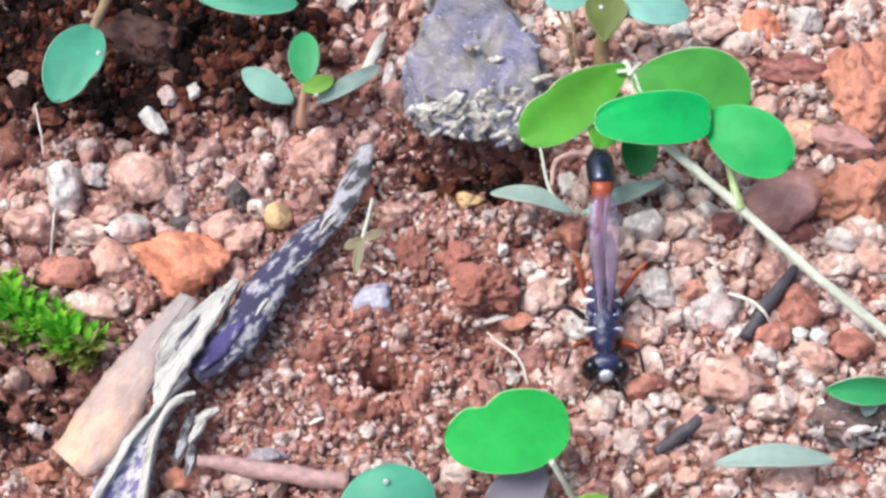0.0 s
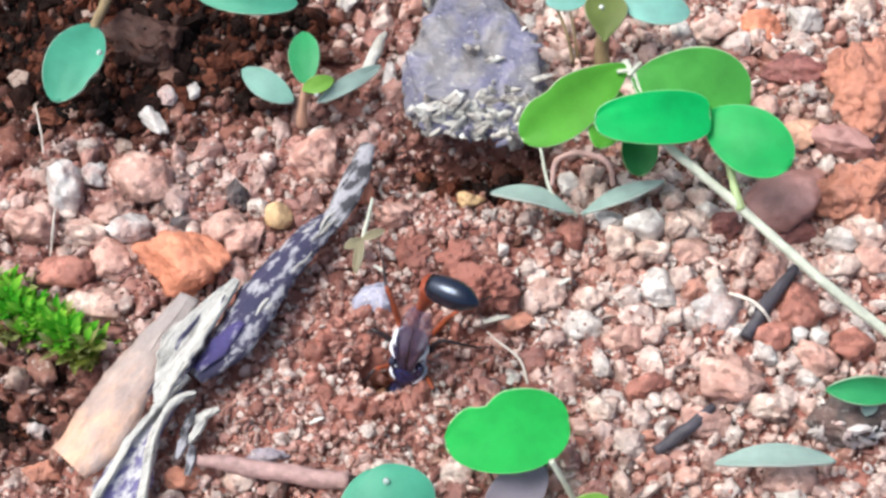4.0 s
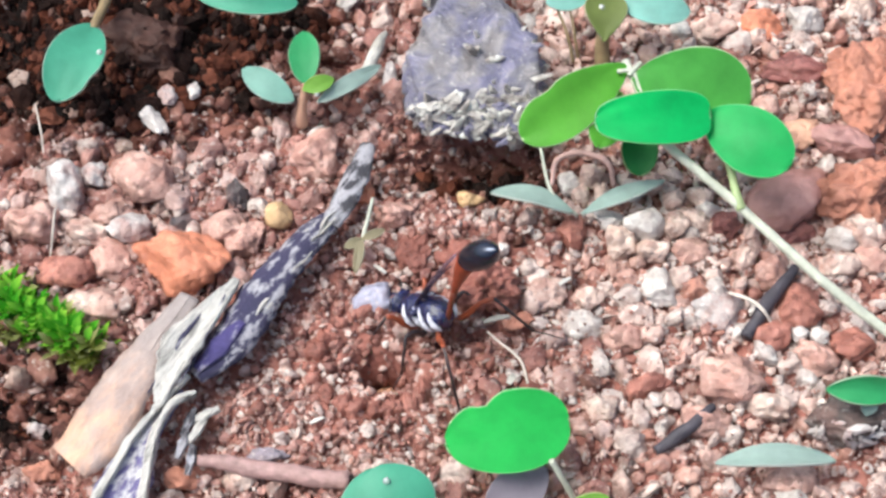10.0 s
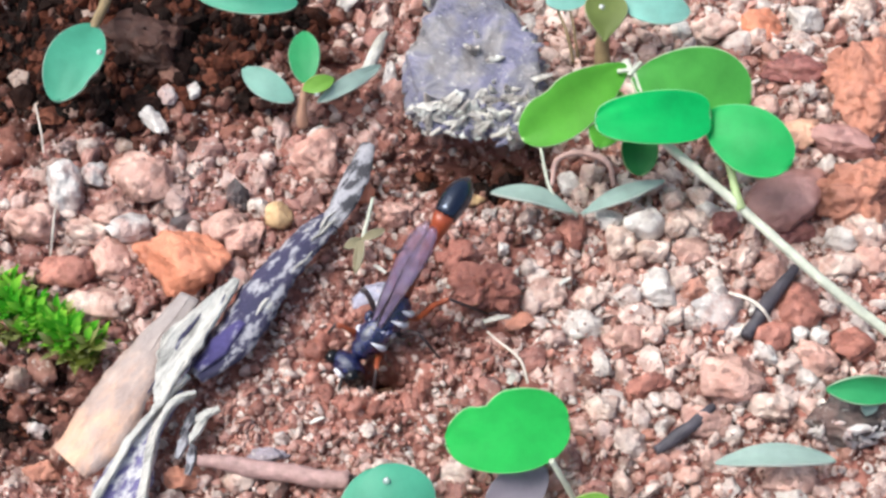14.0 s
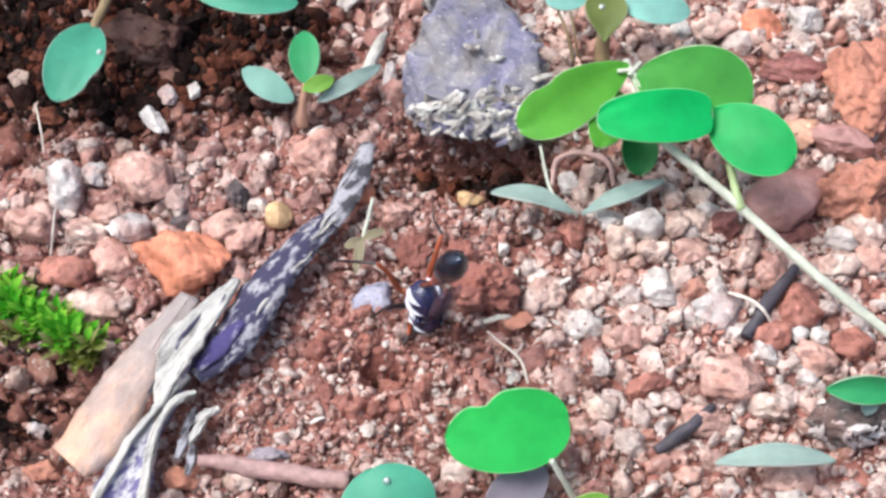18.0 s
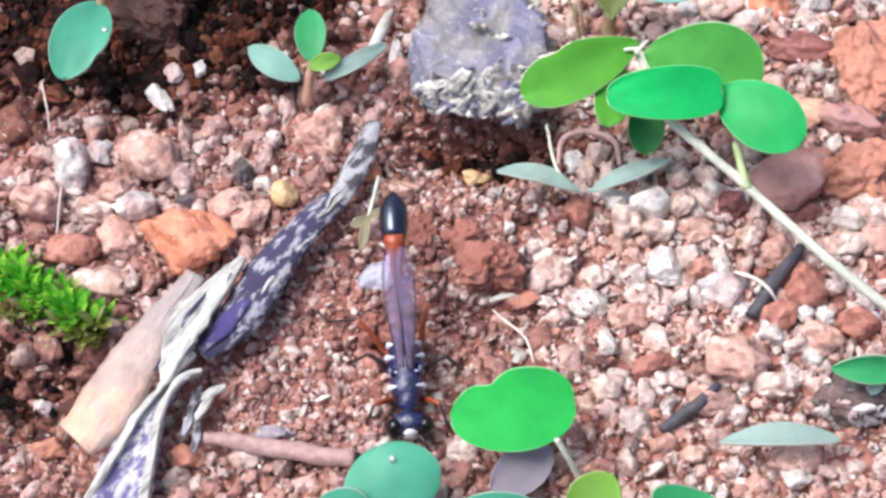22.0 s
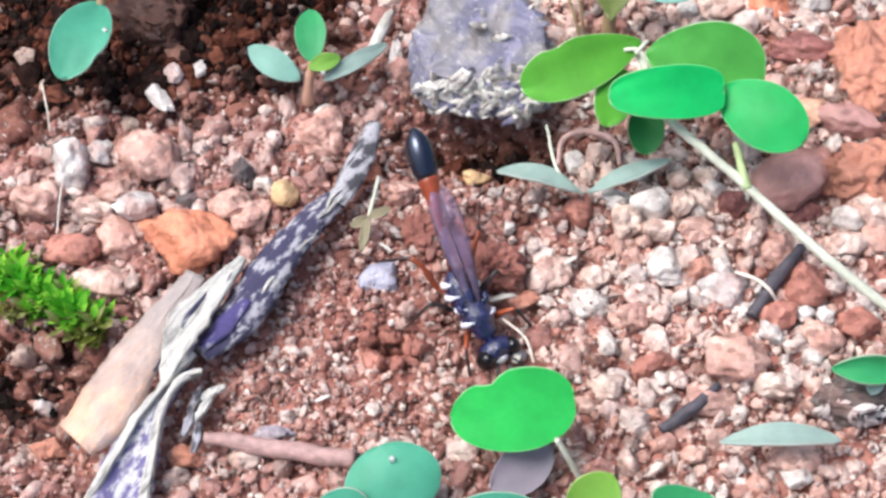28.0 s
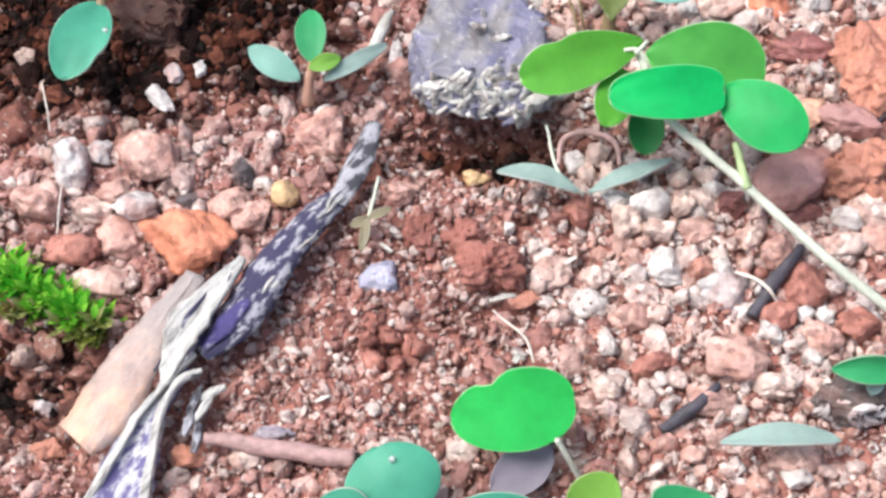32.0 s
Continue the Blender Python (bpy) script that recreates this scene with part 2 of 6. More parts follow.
def bark_material(name, dark, pale, amount, grain=260, grey=None, stretch=2.0):
    """Weathered bark: dark wood under torn pale fibres that run along it."""
    m, nt, bsdf = node_material(name)
    tc = nt.nodes.new("ShaderNodeTexCoord")
    mp = nt.nodes.new("ShaderNodeMapping")
    mp.vector_type = "TEXTURE"
    mp.inputs["Rotation"].default_value = (0, 0, radians(58))
    mp.inputs["Scale"].default_value = (stretch, 1.0, 1.0)
    nt.links.new(tc.outputs["Object"], mp.inputs["Vector"])
    n = noise_node(nt, grain, 6, 0.65, mp.outputs["Vector"])
    f = noise_node(nt, grain * 6, 5, 0.7, mp.outputs["Vector"])
    k = ramp_node(nt, n.outputs["Fac"], [(amount, (0, 0, 0)), (amount + 0.1, (1, 1, 1))]).outputs["Color"]
    c = mix_node(nt, k, dark, pale)
    if grey:
        # the blade has weathered grey from its upper end
        sep = nt.nodes.new("ShaderNodeSeparateXYZ")
        nt.links.new(tc.outputs["Object"], sep.inputs[0])
        worn = nt.nodes.new("ShaderNodeMapRange")
        worn.inputs["From Min"].default_value, worn.inputs["From Max"].default_value = -0.0165, -0.0095
        nt.links.new(sep.outputs["Y"], worn.inputs["Value"])
        c = mix_node(nt, worn.outputs[0], c, grey)
    c = mix_node(nt, 0.6, c, ramp_node(nt, f.outputs["Fac"], [(0.3, (0.5, 0.48, 0.5)), (0.65, (1.1, 1.1, 1.1))]).outputs["Color"], "MULTIPLY")
    nt.links.new(c, bsdf.inputs["Base Color"])
    bsdf.inputs["Roughness"].default_value = 0.6
    bump_node(nt, bsdf, mix_node(nt, 0.5, n.outputs["Fac"], f.outputs["Fac"]), 0.9, 0.0006)
    return m


B_BLUE = bark_material("blue_black_bark", (0.17, 0.15, 0.33), (0.74, 0.73, 0.74), 0.46, 900)
B_DARK = bark_material("blotched_dark_bark", (0.055, 0.05, 0.115), (0.54, 0.53, 0.58), 0.49, 1250)
B_GREY = bark_material("blotched_grey_bark", (0.07, 0.067, 0.08), (0.50, 0.49, 0.53), 0.43, 1000)
B_VIOLET = bark_material("violet_inner_bark", (0.08, 0.065, 0.22), (0.5, 0.48, 0.6), 0.56, 900)
B_PALE = bark_material("pale_fibre", (0.30, 0.29, 0.27), (0.72, 0.70, 0.65), 0.38, 1500, stretch=9.0)
B_DRY = bark_material("dry_brown_leaf", (0.43, 0.325, 0.285), (0.66, 0.40, 0.275), 0.45, 130, grey=(0.36, 0.31, 0.295))
B_STRAW = bark_material("straw", (0.44, 0.42, 0.37), (0.60, 0.58, 0.53), 0.45)

G_WATER, g_nt, g_bsdf = node_material("water_drop")
g_bsdf.inputs["Base Color"].default_value = (0.9, 0.95, 0.93, 1)
g_bsdf.inputs["Roughness"].default_value = 0.05
g_bsdf.inputs["Transmission Weight"].default_value = 0.6

W_BODY = plain("wasp_blue_black", (0.008, 0.011, 0.06), 0.2, 0.8, 0.5, 1500, 0.7, 0.3)
W_GLOSS = plain("wasp_gloss_black", (0.003, 0.004, 0.010), 0.24, 0.9, 0.3, 1500, 0.0, 0.25)
W_GLOSS.node_tree.nodes["Principled BSDF"].inputs["Specular Tint"].default_value = (0.62, 0.74, 1.0, 1)
W_RED = plain("wasp_red", (0.27, 0.05, 0.018), 0.35, 0.5, 0.3, 1200, 0.1)
W_DARKRED = plain("wasp_dark_red", (0.16, 0.035, 0.015), 0.4, 0.5, 0.3, 1200, 0.1)
W_SILVER = plain("wasp_silver_hair", (0.62, 0.62, 0.68), 0.5, 0.5, 0.3, 2500, 0.4)
W_LEG = plain("wasp_leg_black", (0.03, 0.02, 0.022), 0.35, 0.5, 0.3, 1500, 0.1)
W_LEGRED = plain("wasp_leg_red", (0.26, 0.055, 0.02), 0.4, 0.5, 0.3, 1500, 0.1)
W_EYE = plain("wasp_eye", (0.004, 0.004, 0.005), 0.18, 0.4, 0.2, 3000, 0.05, 0.1)


def wing_material():
    m, nt, bsdf = node_material("wasp_wing")
    n = noise_node(nt, 900, 3, 0.5, place_coord(nt))
    # the violet end of the base colour stands in for reflected sky
    nt.links.new(ramp_node(nt, n.outputs["Fac"], [(0.3, (0.13, 0.08, 0.11)), (0.7, (0.23, 0.18, 0.31))]).outputs["Color"], bsdf.inputs["Base Color"])
    bsdf.inputs["Roughness"].default_value = 0.25
    bsdf.inputs["IOR"].default_value = 1.6
    bsdf.inputs["Specular IOR Level"].default_value = 1.0
    bsdf.inputs["Specular Tint"].default_value = (0.72, 0.66, 1.0, 1)
    bsdf.inputs["Alpha"].default_value = 0.33
    return m


W_WING = wing_material()


# ---- mesh helpers (all shapes are drawn in millimetres) ----
def to_mesh(name, bm, material, smooth=True):
    bmesh.ops.scale(bm, vec=(MM, MM, MM), verts=bm.verts)
    me = bpy.data.meshes.new(name)
    bm.to_mesh(me)
    bm.free()
    me.materials.append(material)
    if smooth:
        me.polygons.foreach_set("use_smooth", [True] * len(me.polygons))
    return me


def part(name, bm, material, parent=None, label="", smooth=True, thick=0.0):
    ob = new(name, to_mesh(name, bm, material, smooth))
    if parent is not None:
        ob.parent = parent
    if label:
        ob["label"] = label
    if thick:
        s = ob.modifiers.new("thickness", "SOLIDIFY")
        s.thickness = thick * MM
        s.offset = 0
    return ob


def put(ob, x, y, z, rx=0, ry=0, rz=0):
    ob.matrix_basis = pose(x * MM, y * MM, z * MM, rx, ry, rz)
    return ob


def lumps(v, scale, seed):
    return noise.noise(Vector(v) * scale + Vector((seed * 7.3, seed * 3.1, seed * 1.7)))


def stone_verts(seed, sub=3, planes=14, rough=0.08, deep=0.55):
    """A unit stone: a ball cut by random planes, with worn, slightly uneven faces."""
    rnd = random.Random(seed)
    bm = bmesh.new()
    bmesh.ops.create_icosphere(bm, subdivisions=sub, radius=1)
    cuts = []
    for _ in range(planes):
        n = Vector((rnd.gauss(0, 1), rnd.gauss(0, 1), rnd.gauss(0, 1))).normalized()
        cuts.append((n, rnd.uniform(deep, 0.95)))
    for v in bm.verts:
        d = v.co.normalized()
        r = 1.0
        for n, k in cuts:
            c = d.dot(n)
            if c > 0.05:
                r = min(r, k / c)
        r *= 1 + rough * (lumps(d, 2.2, seed) + 0.6 * lumps(d, 5.0, seed + 9) + 0.35 * lumps(d, 11.0, seed + 4))
        v.co = d * r
    return bm


def tube(bm, pts, radii, seg=8, flat=1.0):
    """A tapered tube through pts, with closed ends."""
    pts = [Vector(p) for p in pts]
    rings = []
    for i, p in enumerate(pts):
        a, b = pts[max(i - 1, 0)], pts[min(i + 1, len(pts) - 1)]
        d = (b - a).normalized()
        side = d.cross(Vector((0, 0, 1)))
        if side.length < 1e-3:
            side = Vector((1, 0, 0))
        side.normalize()
        over = side.cross(d).normalized()
        r = radii[i] if isinstance(radii, (list, tuple)) else radii
        rings.append([bm.verts.new(p + r * (math.cos(2 * math.pi * k / seg) * side + flat * math.sin(2 * math.pi * k / seg) * over)) for k in range(seg)])
    for r0, r1 in zip(rings, rings[1:]):
        for k in range(seg):
            bm.faces.new((r0[k], r0[(k + 1) % seg], r1[(k + 1) % seg], r1[k]))
    bm.faces.new(rings[0][::-1])
    bm.faces.new(rings[-1])
    return bm


def curve_points(pts, n=14, wobble=0.0, seed=0):
    """Smooth points through the given ones (Catmull-Rom)."""
    p = [Vector(q) for q in pts]
    p = [2 * p[0] - p[1]] + p + [2 * p[-1] - p[-2]]
    out = []
    for i in range(1, len(p) - 2):
        for k in range(n):
            t = k / n
            out.append(0.5 * (2 * p[i] + (p[i + 1] - p[i - 1]) * t + (2 * p[i - 1] - 5 * p[i] + 4 * p[i + 1] - p[i + 2]) * t * t + (3 * p[i] - p[i - 1] - 3 * p[i + 1] + p[i + 2]) * t ** 3))
    out.append(p[-2])
    if wobble:
        out = [q + wobble * Vector((lumps(q, 0.5, seed), lumps(q, 0.5, seed + 3), lumps(q, 0.5, seed + 5))) for q in out]
    return out


def lathe(bm, profile, seg=18, wide=1.0):
    """A body turned round the x axis: (x, radius) rows; wide squeezes it sideways."""
    rings = []
    for x, r in profile:
        rings.append([bm.verts.new((x, r * wide * math.cos(2 * math.pi * k / seg), r * math.sin(2 * math.pi * k / seg))) for k in range(seg)])
    for r0, r1 in zip(rings, rings[1:]):
        for k in range(seg):
            bm.faces.new((r0[k], r1[k], r1[(k + 1) % seg], r0[(k + 1) % seg]))
    bm.faces.new(rings[0])
    bm.faces.new(rings[-1][::-1])
    return bm


# ---- the ground ----
def bell(x, y, cx, cy, rx, ry):
    return math.exp(-(((x - cx) / rx) ** 2 + ((y - cy) / ry) ** 2))


BURROW = (-4.9, -12.2)
CLOD = (2.7, 15.6)
HUMP = (-28.2, 24.4)
DITCH = (-32.7, -15.5)
SHELF = (2.7, -6.8)


def height(x, y):
    """Height of the soil in millimetres."""
    h = 0.9 * lumps((x, y, 0), 0.09, 1) + 0.45 * lumps((x, y, 0), 0.3, 2)
    h -= 8.5 * bell(x, y, BURROW[0], BURROW[1], 1.6, 1.2)
    h -= 2.6 * bell(x, y, BURROW[0] - 1.5, BURROW[1] + 0.9, 1.3, 1.1) + 1.2 * bell(x, y, BURROW[0] + 1.9, BURROW[1] - 0.3, 1.6, 0.9)
    h -= 6.5 * bell(x, y, CLOD[0] + 0.2, CLOD[1] - 6.0, 6.8, 2.8)
    h += 2.0 * bell(x, y, HUMP[0], HUMP[1] + 3, 10, 6)
    # a rise out of view, added to shade the dark soil before it
    h += 6.0 * bell(x, y, HUMP[0] - 4, HUMP[1] + 14, 18, 8)
    h -= 3.0 * bell(x, y, DITCH[0], DITCH[1], 7, 7)
    h += 1.2 * bell(x, y, SHELF[0], SHELF[1] + 2, 4, 1.8)
    h -= 1.5 * bell(x, y, SHELF[0] + 0.5, SHELF[1] - 1.8, 3.6, 0.9)
    h += 1.5 * bell(x, y, 36, 12, 9, 12)
    return h


def relief(x, y):
    """Crumbly unevenness of the soil's skin, in millimetres."""
    return 0.75 * lumps((x, y, 3), 0.42, 5) + 0.5 * lumps((x, y, 3), 0.9, 6) + 0.32 * lumps((x, y, 3), 1.9, 7) + 0.2 * lumps((x, y, 3), 3.9, 8)


def axis_steps(half, step, reach):
    inner = list(np.arange(-half, half + 1e-6, step))
    outer, d, w = [], step, half
    while w < reach:
        d *= 1.35
        w += d
        outer.append(w)
    return [-v for v in outer[::-1]] + inner + outer


def make_ground():
    xs, ys = axis_steps(45, 0.32, 40000), axis_steps(34, 0.32, 40000)
    verts = []
    for y in ys:
        for x in xs:
            far = max(abs(x) / 70, abs(y) / 60)
            z = height(x, y) if far < 1.6 else 0.0
            z += relief(x, y) if far < 1 else 0.0
            verts.append((x * MM, y * MM, (z - 0.3) * MM))
    n = len(xs)
    faces = [(j * n + i, j * n + i + 1, (j + 1) * n + i + 1, (j + 1) * n + i) for j in range(len(ys) - 1) for i in range(n - 1)]
    me = bpy.data.meshes.new("ground")
    me.from_pydata(verts, [], faces)
    me.polygons.foreach_set("use_smooth", [True] * len(me.polygons))
    me.materials.append(M_SOIL)
    return tagged(new("ground", me), "damp red sandy soil strewn with gravel", "ground", kind="structure")


ground = make_ground()
KEEP = []  # (x, y, radius) already taken by larger things


def is_free(x, y, r):
    return all((x - a) ** 2 + (y - b) ** 2 > (0.75 * c + 0.5 * r) ** 2 for a, b, c in KEEP)


# ---- single stones ----
def stone(xy, size, material, label, seed, rz=0.0, lift=0.3, name="stone", category="stone", tilt=(0, 0), sub=4, planes=13, rough=0.2, group="stones on the soil", crumble=0.0):
    """A stone with full sizes in millimetres, bedded in the soil."""
    bm = stone_verts(seed, sub, planes, rough)
    bmesh.ops.scale(bm, vec=(size[0] * 0.52, size[1] * 0.52, size[2] * 0.54), verts=bm.verts)
    if crumble:
        # knobs and hollows of caked grains
        for v in bm.verts:
            v.co += v.co.normalized() * crumble * (1.1 * lumps(v.co, 0.55, seed) - 0.9 * abs(lumps(v.co, 0.9, seed + 1)) + 0.6 * lumps(v.co, 1.7, seed + 2) + 0.3 * lumps(v.co, 3.5, seed + 3))
    ob = part(name, bm, material)
    x, y = xy
    put(ob, x, y, height(x, y) + (lift - 0.1) * size[2], tilt[0], tilt[1], rz)
    KEEP.append((x, y, 0.36 * (size[0] + size[1]) / 2))
    return tagged(ob, label, category, group)


def make_stones():
    stone((-22.9, -1.7), (10.0, 6.0, 4.6), S_ORANGE, "large angular orange-red stone on gravel", 11, -22, 0.32, rough=0.22, planes=9)
    stone((-14.7, 2.6), (2.8, 2.6, 2.4), S_YELLOW, "small rounded honey-yellow pebble", 12, 0, 0.45, planes=5, rough=0.04)
    stone((-33.9, 5.8), (4.2, 5.0, 4.0), S_GREY, "pale grey pitted stone", 13, 15)
    stone((-31.3, 7.0), (2.4, 2.8, 2.4), S_GREY, "small grey rounded stone", 14, 40)
    stone((-26.5, 6.4), (7.4, 5.0, 3.6), S_PINK, "grey-pink speckled rough stone", 15, -20)
    stone((-36.4, 2.1), (5.0, 4.6, 4.0), S_PINK, "smooth pinkish brown stone", 16, 10)
    stone((-27.7, 1.7), (4.6, 2.6, 2.4), S_GREY, "flat pale grey stone", 17, 12)
    stone((-31.6, 1.5), (4.0, 3.2, 2.6), S_BEIGE, "beige rounded stone lying among gravel", 18, -10)
    stone((-29.5, 3.3), (3.4, 3.0, 2.4), S_PINK, "dull pink stone lying among gravel", 19, 30)
    stone((-28.7, -1.4), (4.6, 3.6, 2.8), S_PINK, "pink angular stone beside the orange stone", 20, -30)
    stone((-33.1, -2.3), (5.2, 3.6, 2.6), S_RUST, "brown-red flat stone lying among gravel", 21, 0)
    stone((-30.0, -5.4), (5.0, 3.4, 2.8), S_BEIGE, "pale pink stone beside the moss", 22, -15)
    stone((-18.5, 5.2), (2.2, 4.2, 2.2), S_DARK, "dark grey weathered chip", 23, 0)
    stone((-23.1, 2.3), (3.2, 1.8, 1.6), S_DARK, "dark chip between the stones", 24, 20)
    stone((-19.3, 1.5), (4.4, 3.4, 2.6), S_PINK, "pink stone behind the bark strip", 25, 0)
    stone((-17.2, 0.1), (4.2, 3.2, 2.6), S_PINK, "pinkish stone beside the bark strip", 26, 40)
    stone((-11.5, 9.8), (4.6, 5.2, 3.4), S_PINK, "large pale pink stone behind the bark strip", 27, 20)
    stone((-11.4, 12.0), (2.6, 2.2, 2.4), S_WHITE, "white crumbly stone lying among gravel", 28, 0)
    stone((-26.8, 13.5), (1.6, 4.4, 1.5), S_WHITE, "elongated white shell-like chip", 29, 38, 0.9, planes=6)
    stone((-23.4, 16.8), (1.4, 1.9, 1.4), S_WHITE, "small white chip lying among gravel", 30, 10, 0.9)
    stone((-25.6, 15.9), (1.7, 2.5, 1.7), S_GREY, "grey pebble in dark soil", 31, 0, 0.9)
    stone((-5.8, -5.4), (4.2, 3.0, 2.2), S_BLUE, "blue-grey glossy pebble beside the burrow", 37, 25, 0.25, planes=6, rough=0.12)
    stone((-4.0, 3.3), (4.0, 2.6, 2.2), S_PINK, "dusky pink flat stone", 33, 0)
    stone((-7.3, 5.5), (2.2, 2.8, 2.0), S_ORANGE, "small orange-brown pebble lying among gravel", 34, 0)
    stone((2.3, 5.2), (2.8, 1.8, 1.6), S_YELLOW, "ochre crumb below the clod", 35, 0)
    stone((17.6, 1.9), (4.0, 3.2, 3.2), S_WHITE, "blocky white quartz pebble lying among gravel", 36, -8, 0.4, planes=6, rough=0.06)
    stone((23.1, 4.7), (3.0, 2.2, 2.2), S_BEIGE, "pale cream pebble lying among gravel", 37, -10, 0.35)
    stone((22.5, 2.3), (2.6, 2.2, 2.2), S_BEIGE, "small cream pebble lying among gravel", 38, 20, 0.35)
    stone((25.0, 2.1), (3.0, 3.0, 2.4), S_MAROON, "dark maroon pebble lying among gravel", 39, 0)
    stone((8.9, -4.9), (3.6, 3.0, 2.2), S_BEIGE, "pale pink jagged stone", 40, 25, planes=8)
    stone((12.5, -5.4), (3.0, 2.4, 2.0), S_BEIGE, "peach-coloured stone lying among gravel", 41, 10)
    stone((18.5, -4.6), (3.6, 4.2, 2.8), S_WHITE, "white chalky stone lying among gravel", 42, 10)
    stone((15.5, 0.1), (3.4, 3.6, 2.6), S_BEIGE, "pale stone with white spots", 43, 0)
    stone((21.5, -0.5), (4.0, 3.0, 2.2), S_PINK, "pink sandy stone lying among gravel", 44, 0)
    stone((26.1, -1.7), (3.4, 3.0, 2.6), S_BEIGE, "light beige stone lying among gravel", 45, 25)
    stone((28.7, -2.9), (4.2, 3.4, 2.8), S_PINK, "pink-beige stone under the stem", 46, -20)
    stone((37.0, 4.4), (7.6, 6.4, 5.0), S_CLAY, "dull red sandy clay lump", 47, 15, 0.25, planes=7, rough=0.2, sub=5, crumble=0.7)
    stone((31.2, 4.4), (8.8, 6.2, 3.8), S_MAUVE, "smooth flat mauve-red slab of stone", 48, 22, 0.4, planes=7, rough=0.1)
    stone((30.9, 1.6), (4.6, 2.8, 2.0), S_MAROON, "dark maroon stone under the mauve slab", 88, 10, 0.2)
    stone((36.2, 9.8), (5.4, 3.4, 3.0), S_MAUVE, "mauve stone wedged between clay lumps", 89, -14, 0.4, planes=7)
    stone((39.6, 15.6), (9.0, 11.0, 6.0), S_CLAY, "large crumbly orange-red clay lump", 49, -12, 0.25, planes=7, rough=0.25, sub=5, crumble=0.75)
    stone((32.7, 18.3), (6.6, 3.6, 2.6), S_MAROON, "maroon flat angular stone", 50, -12)
    stone((32.4, 11.0), (4.4, 3.4, 2.6), S_PEACH, "peach-coloured stone beneath the clover leaf", 51, 10)
    stone((35.0, 0.4), (3.4, 2.4, 2.2), S_WHITE, "white rounded pebble lying among gravel", 52, 5, 0.4)
    stone((37.4, 1.2), (4.8, 4.6, 3.2), S_BEIGE, "large pale pebble lying among gravel", 53, 0, 0.4)
    stone((34.2, -2.0), (4.2, 2.8, 2.4), S_BEIGE, "pale beige stone lying among gravel", 54, 0)
    stone((37.5, -1.7), (3.4, 3.0, 2.4), S_PINK, "salmon pink stone lying among gravel", 55, 0)
    stone((30.3, -6.0), (4.8, 4.6, 3.2), S_RUST, "red-brown angular stone beneath the stem", 56, 0)
    stone((28.0, -9.3), (3.6, 2.6, 2.2), S_RUST, "dark red hollow stone", 57, 0)
    stone((30.2, -8.9), (2.0, 1.6, 1.6), S_WHITE, "white pebble lying among gravel", 58, 0, 0.4)
    stone((32.1, -9.3), (1.6, 2.2, 1.6), S_WHITE, "white chip lying among gravel", 59, 20, 0.4)
    stone((34.9, -9.9), (4.0, 3.6, 3.0), S_RUST, "rust-red stone lying among gravel", 60, 0)
    stone((23.2, -6.8), (4.6, 4.0, 2.6), S_GREY, "grey-white stone lying among gravel", 61, 30)
    stone((15.7, -9.0), (4.0, 3.0, 2.4), S_PINK, "pink stone lying among gravel", 62, 0)
    stone((23.8, -13.4), (6.0, 4.4, 3.0), S_PINK, "broad grey-pink stone lying among gravel", 63, 0)
    stone((17.3, -13.9), (4.0, 2.6, 2.2), S_RUST, "rust-coloured stone lying among gravel", 64, 20)
    stone((13.0, -16.0), (4.0, 2.6, 2.0), S_BEIGE, "pale flat stone lying among gravel", 65, 0)
    stone((27.1, -16.0), (3.6, 3.0, 2.4), S_BEIGE, "pale pink pebble lying among gravel", 66, 0)
    stone((31.4, -11.2), (3.8, 3.4, 2.6), S_PINK, "pink stone lying among gravel", 67, 0)
    stone((21.5, -17.6), (4.4, 3.2, 2.4), S_PINK, "pinkish stone lying among gravel", 68, 0)
    stone((27.6, -22.1), (5.0, 3.4, 2.6), S_PINK, "pink-brown stone lying among gravel", 69, 0)
    stone((-21.3, -22.1), (3.0, 2.2, 1.8), S_CLAY, "salmon-pink flat chip lying among gravel", 70, 0)
    stone((-14.6, -20.2), (4.4, 1.6, 1.4), S_SLATE, "flat blue-grey chip behind the twig", 92, -4, 0.4)
    stone((-16.3, -21.9), (3.8, 2.6, 2.0), S_BEIGE, "pale beige crumb lying among gravel", 71, 0)
    stone((-32.9, -21.1), (3.2, 2.4, 2.2), S_CLAY, "orange-brown pebble lying among gravel", 72, 0)
    stone((-33.9, -16.8), (1.8, 1.8, 1.6), S_GREY, "grey-white pebble lying among gravel", 73, 0, 0.45)
    stone((3.3, -5.2), (6.6, 4.4, 3.4), S_LEDGE, "crumbly red soil ledge", 74, 0, 0.3, rough=0.2, sub=5, planes=7, crumble=0.9)
    stone((1.0, -1.6), (3.6, 3.0, 2.4), S_LEDGE, "crumbly red lump of soil", 90, 30, 0.3, sub=4, planes=7, crumble=0.6)
    stone((-2.6, -1.0), (3.8, 2.6, 1.8), S_LEDGE, "crumbly red lump of soil", 91, 70, 0.2, sub=4, planes=7, crumble=0.6)
    stone((6.6, -7.5), (2.8, 1.6, 1.4), S_CLAY, "orange-brown crumb on the ledge", 75, 10)
    stone((11.4, 1.8), (2.6, 3.6, 2.4), S_RUST, "rust-orange stone lying among gravel", 76, 0)
    stone((5.3, -0.5), (1.4, 1.4, 1.2), S_WHITE, "small white crumb lying among gravel", 77, 0, 0.45)
    stone((25.6, 24.3), (4.6, 3.6, 3.2), S_BEIGE, "tan stone behind the clover", 78, 0)
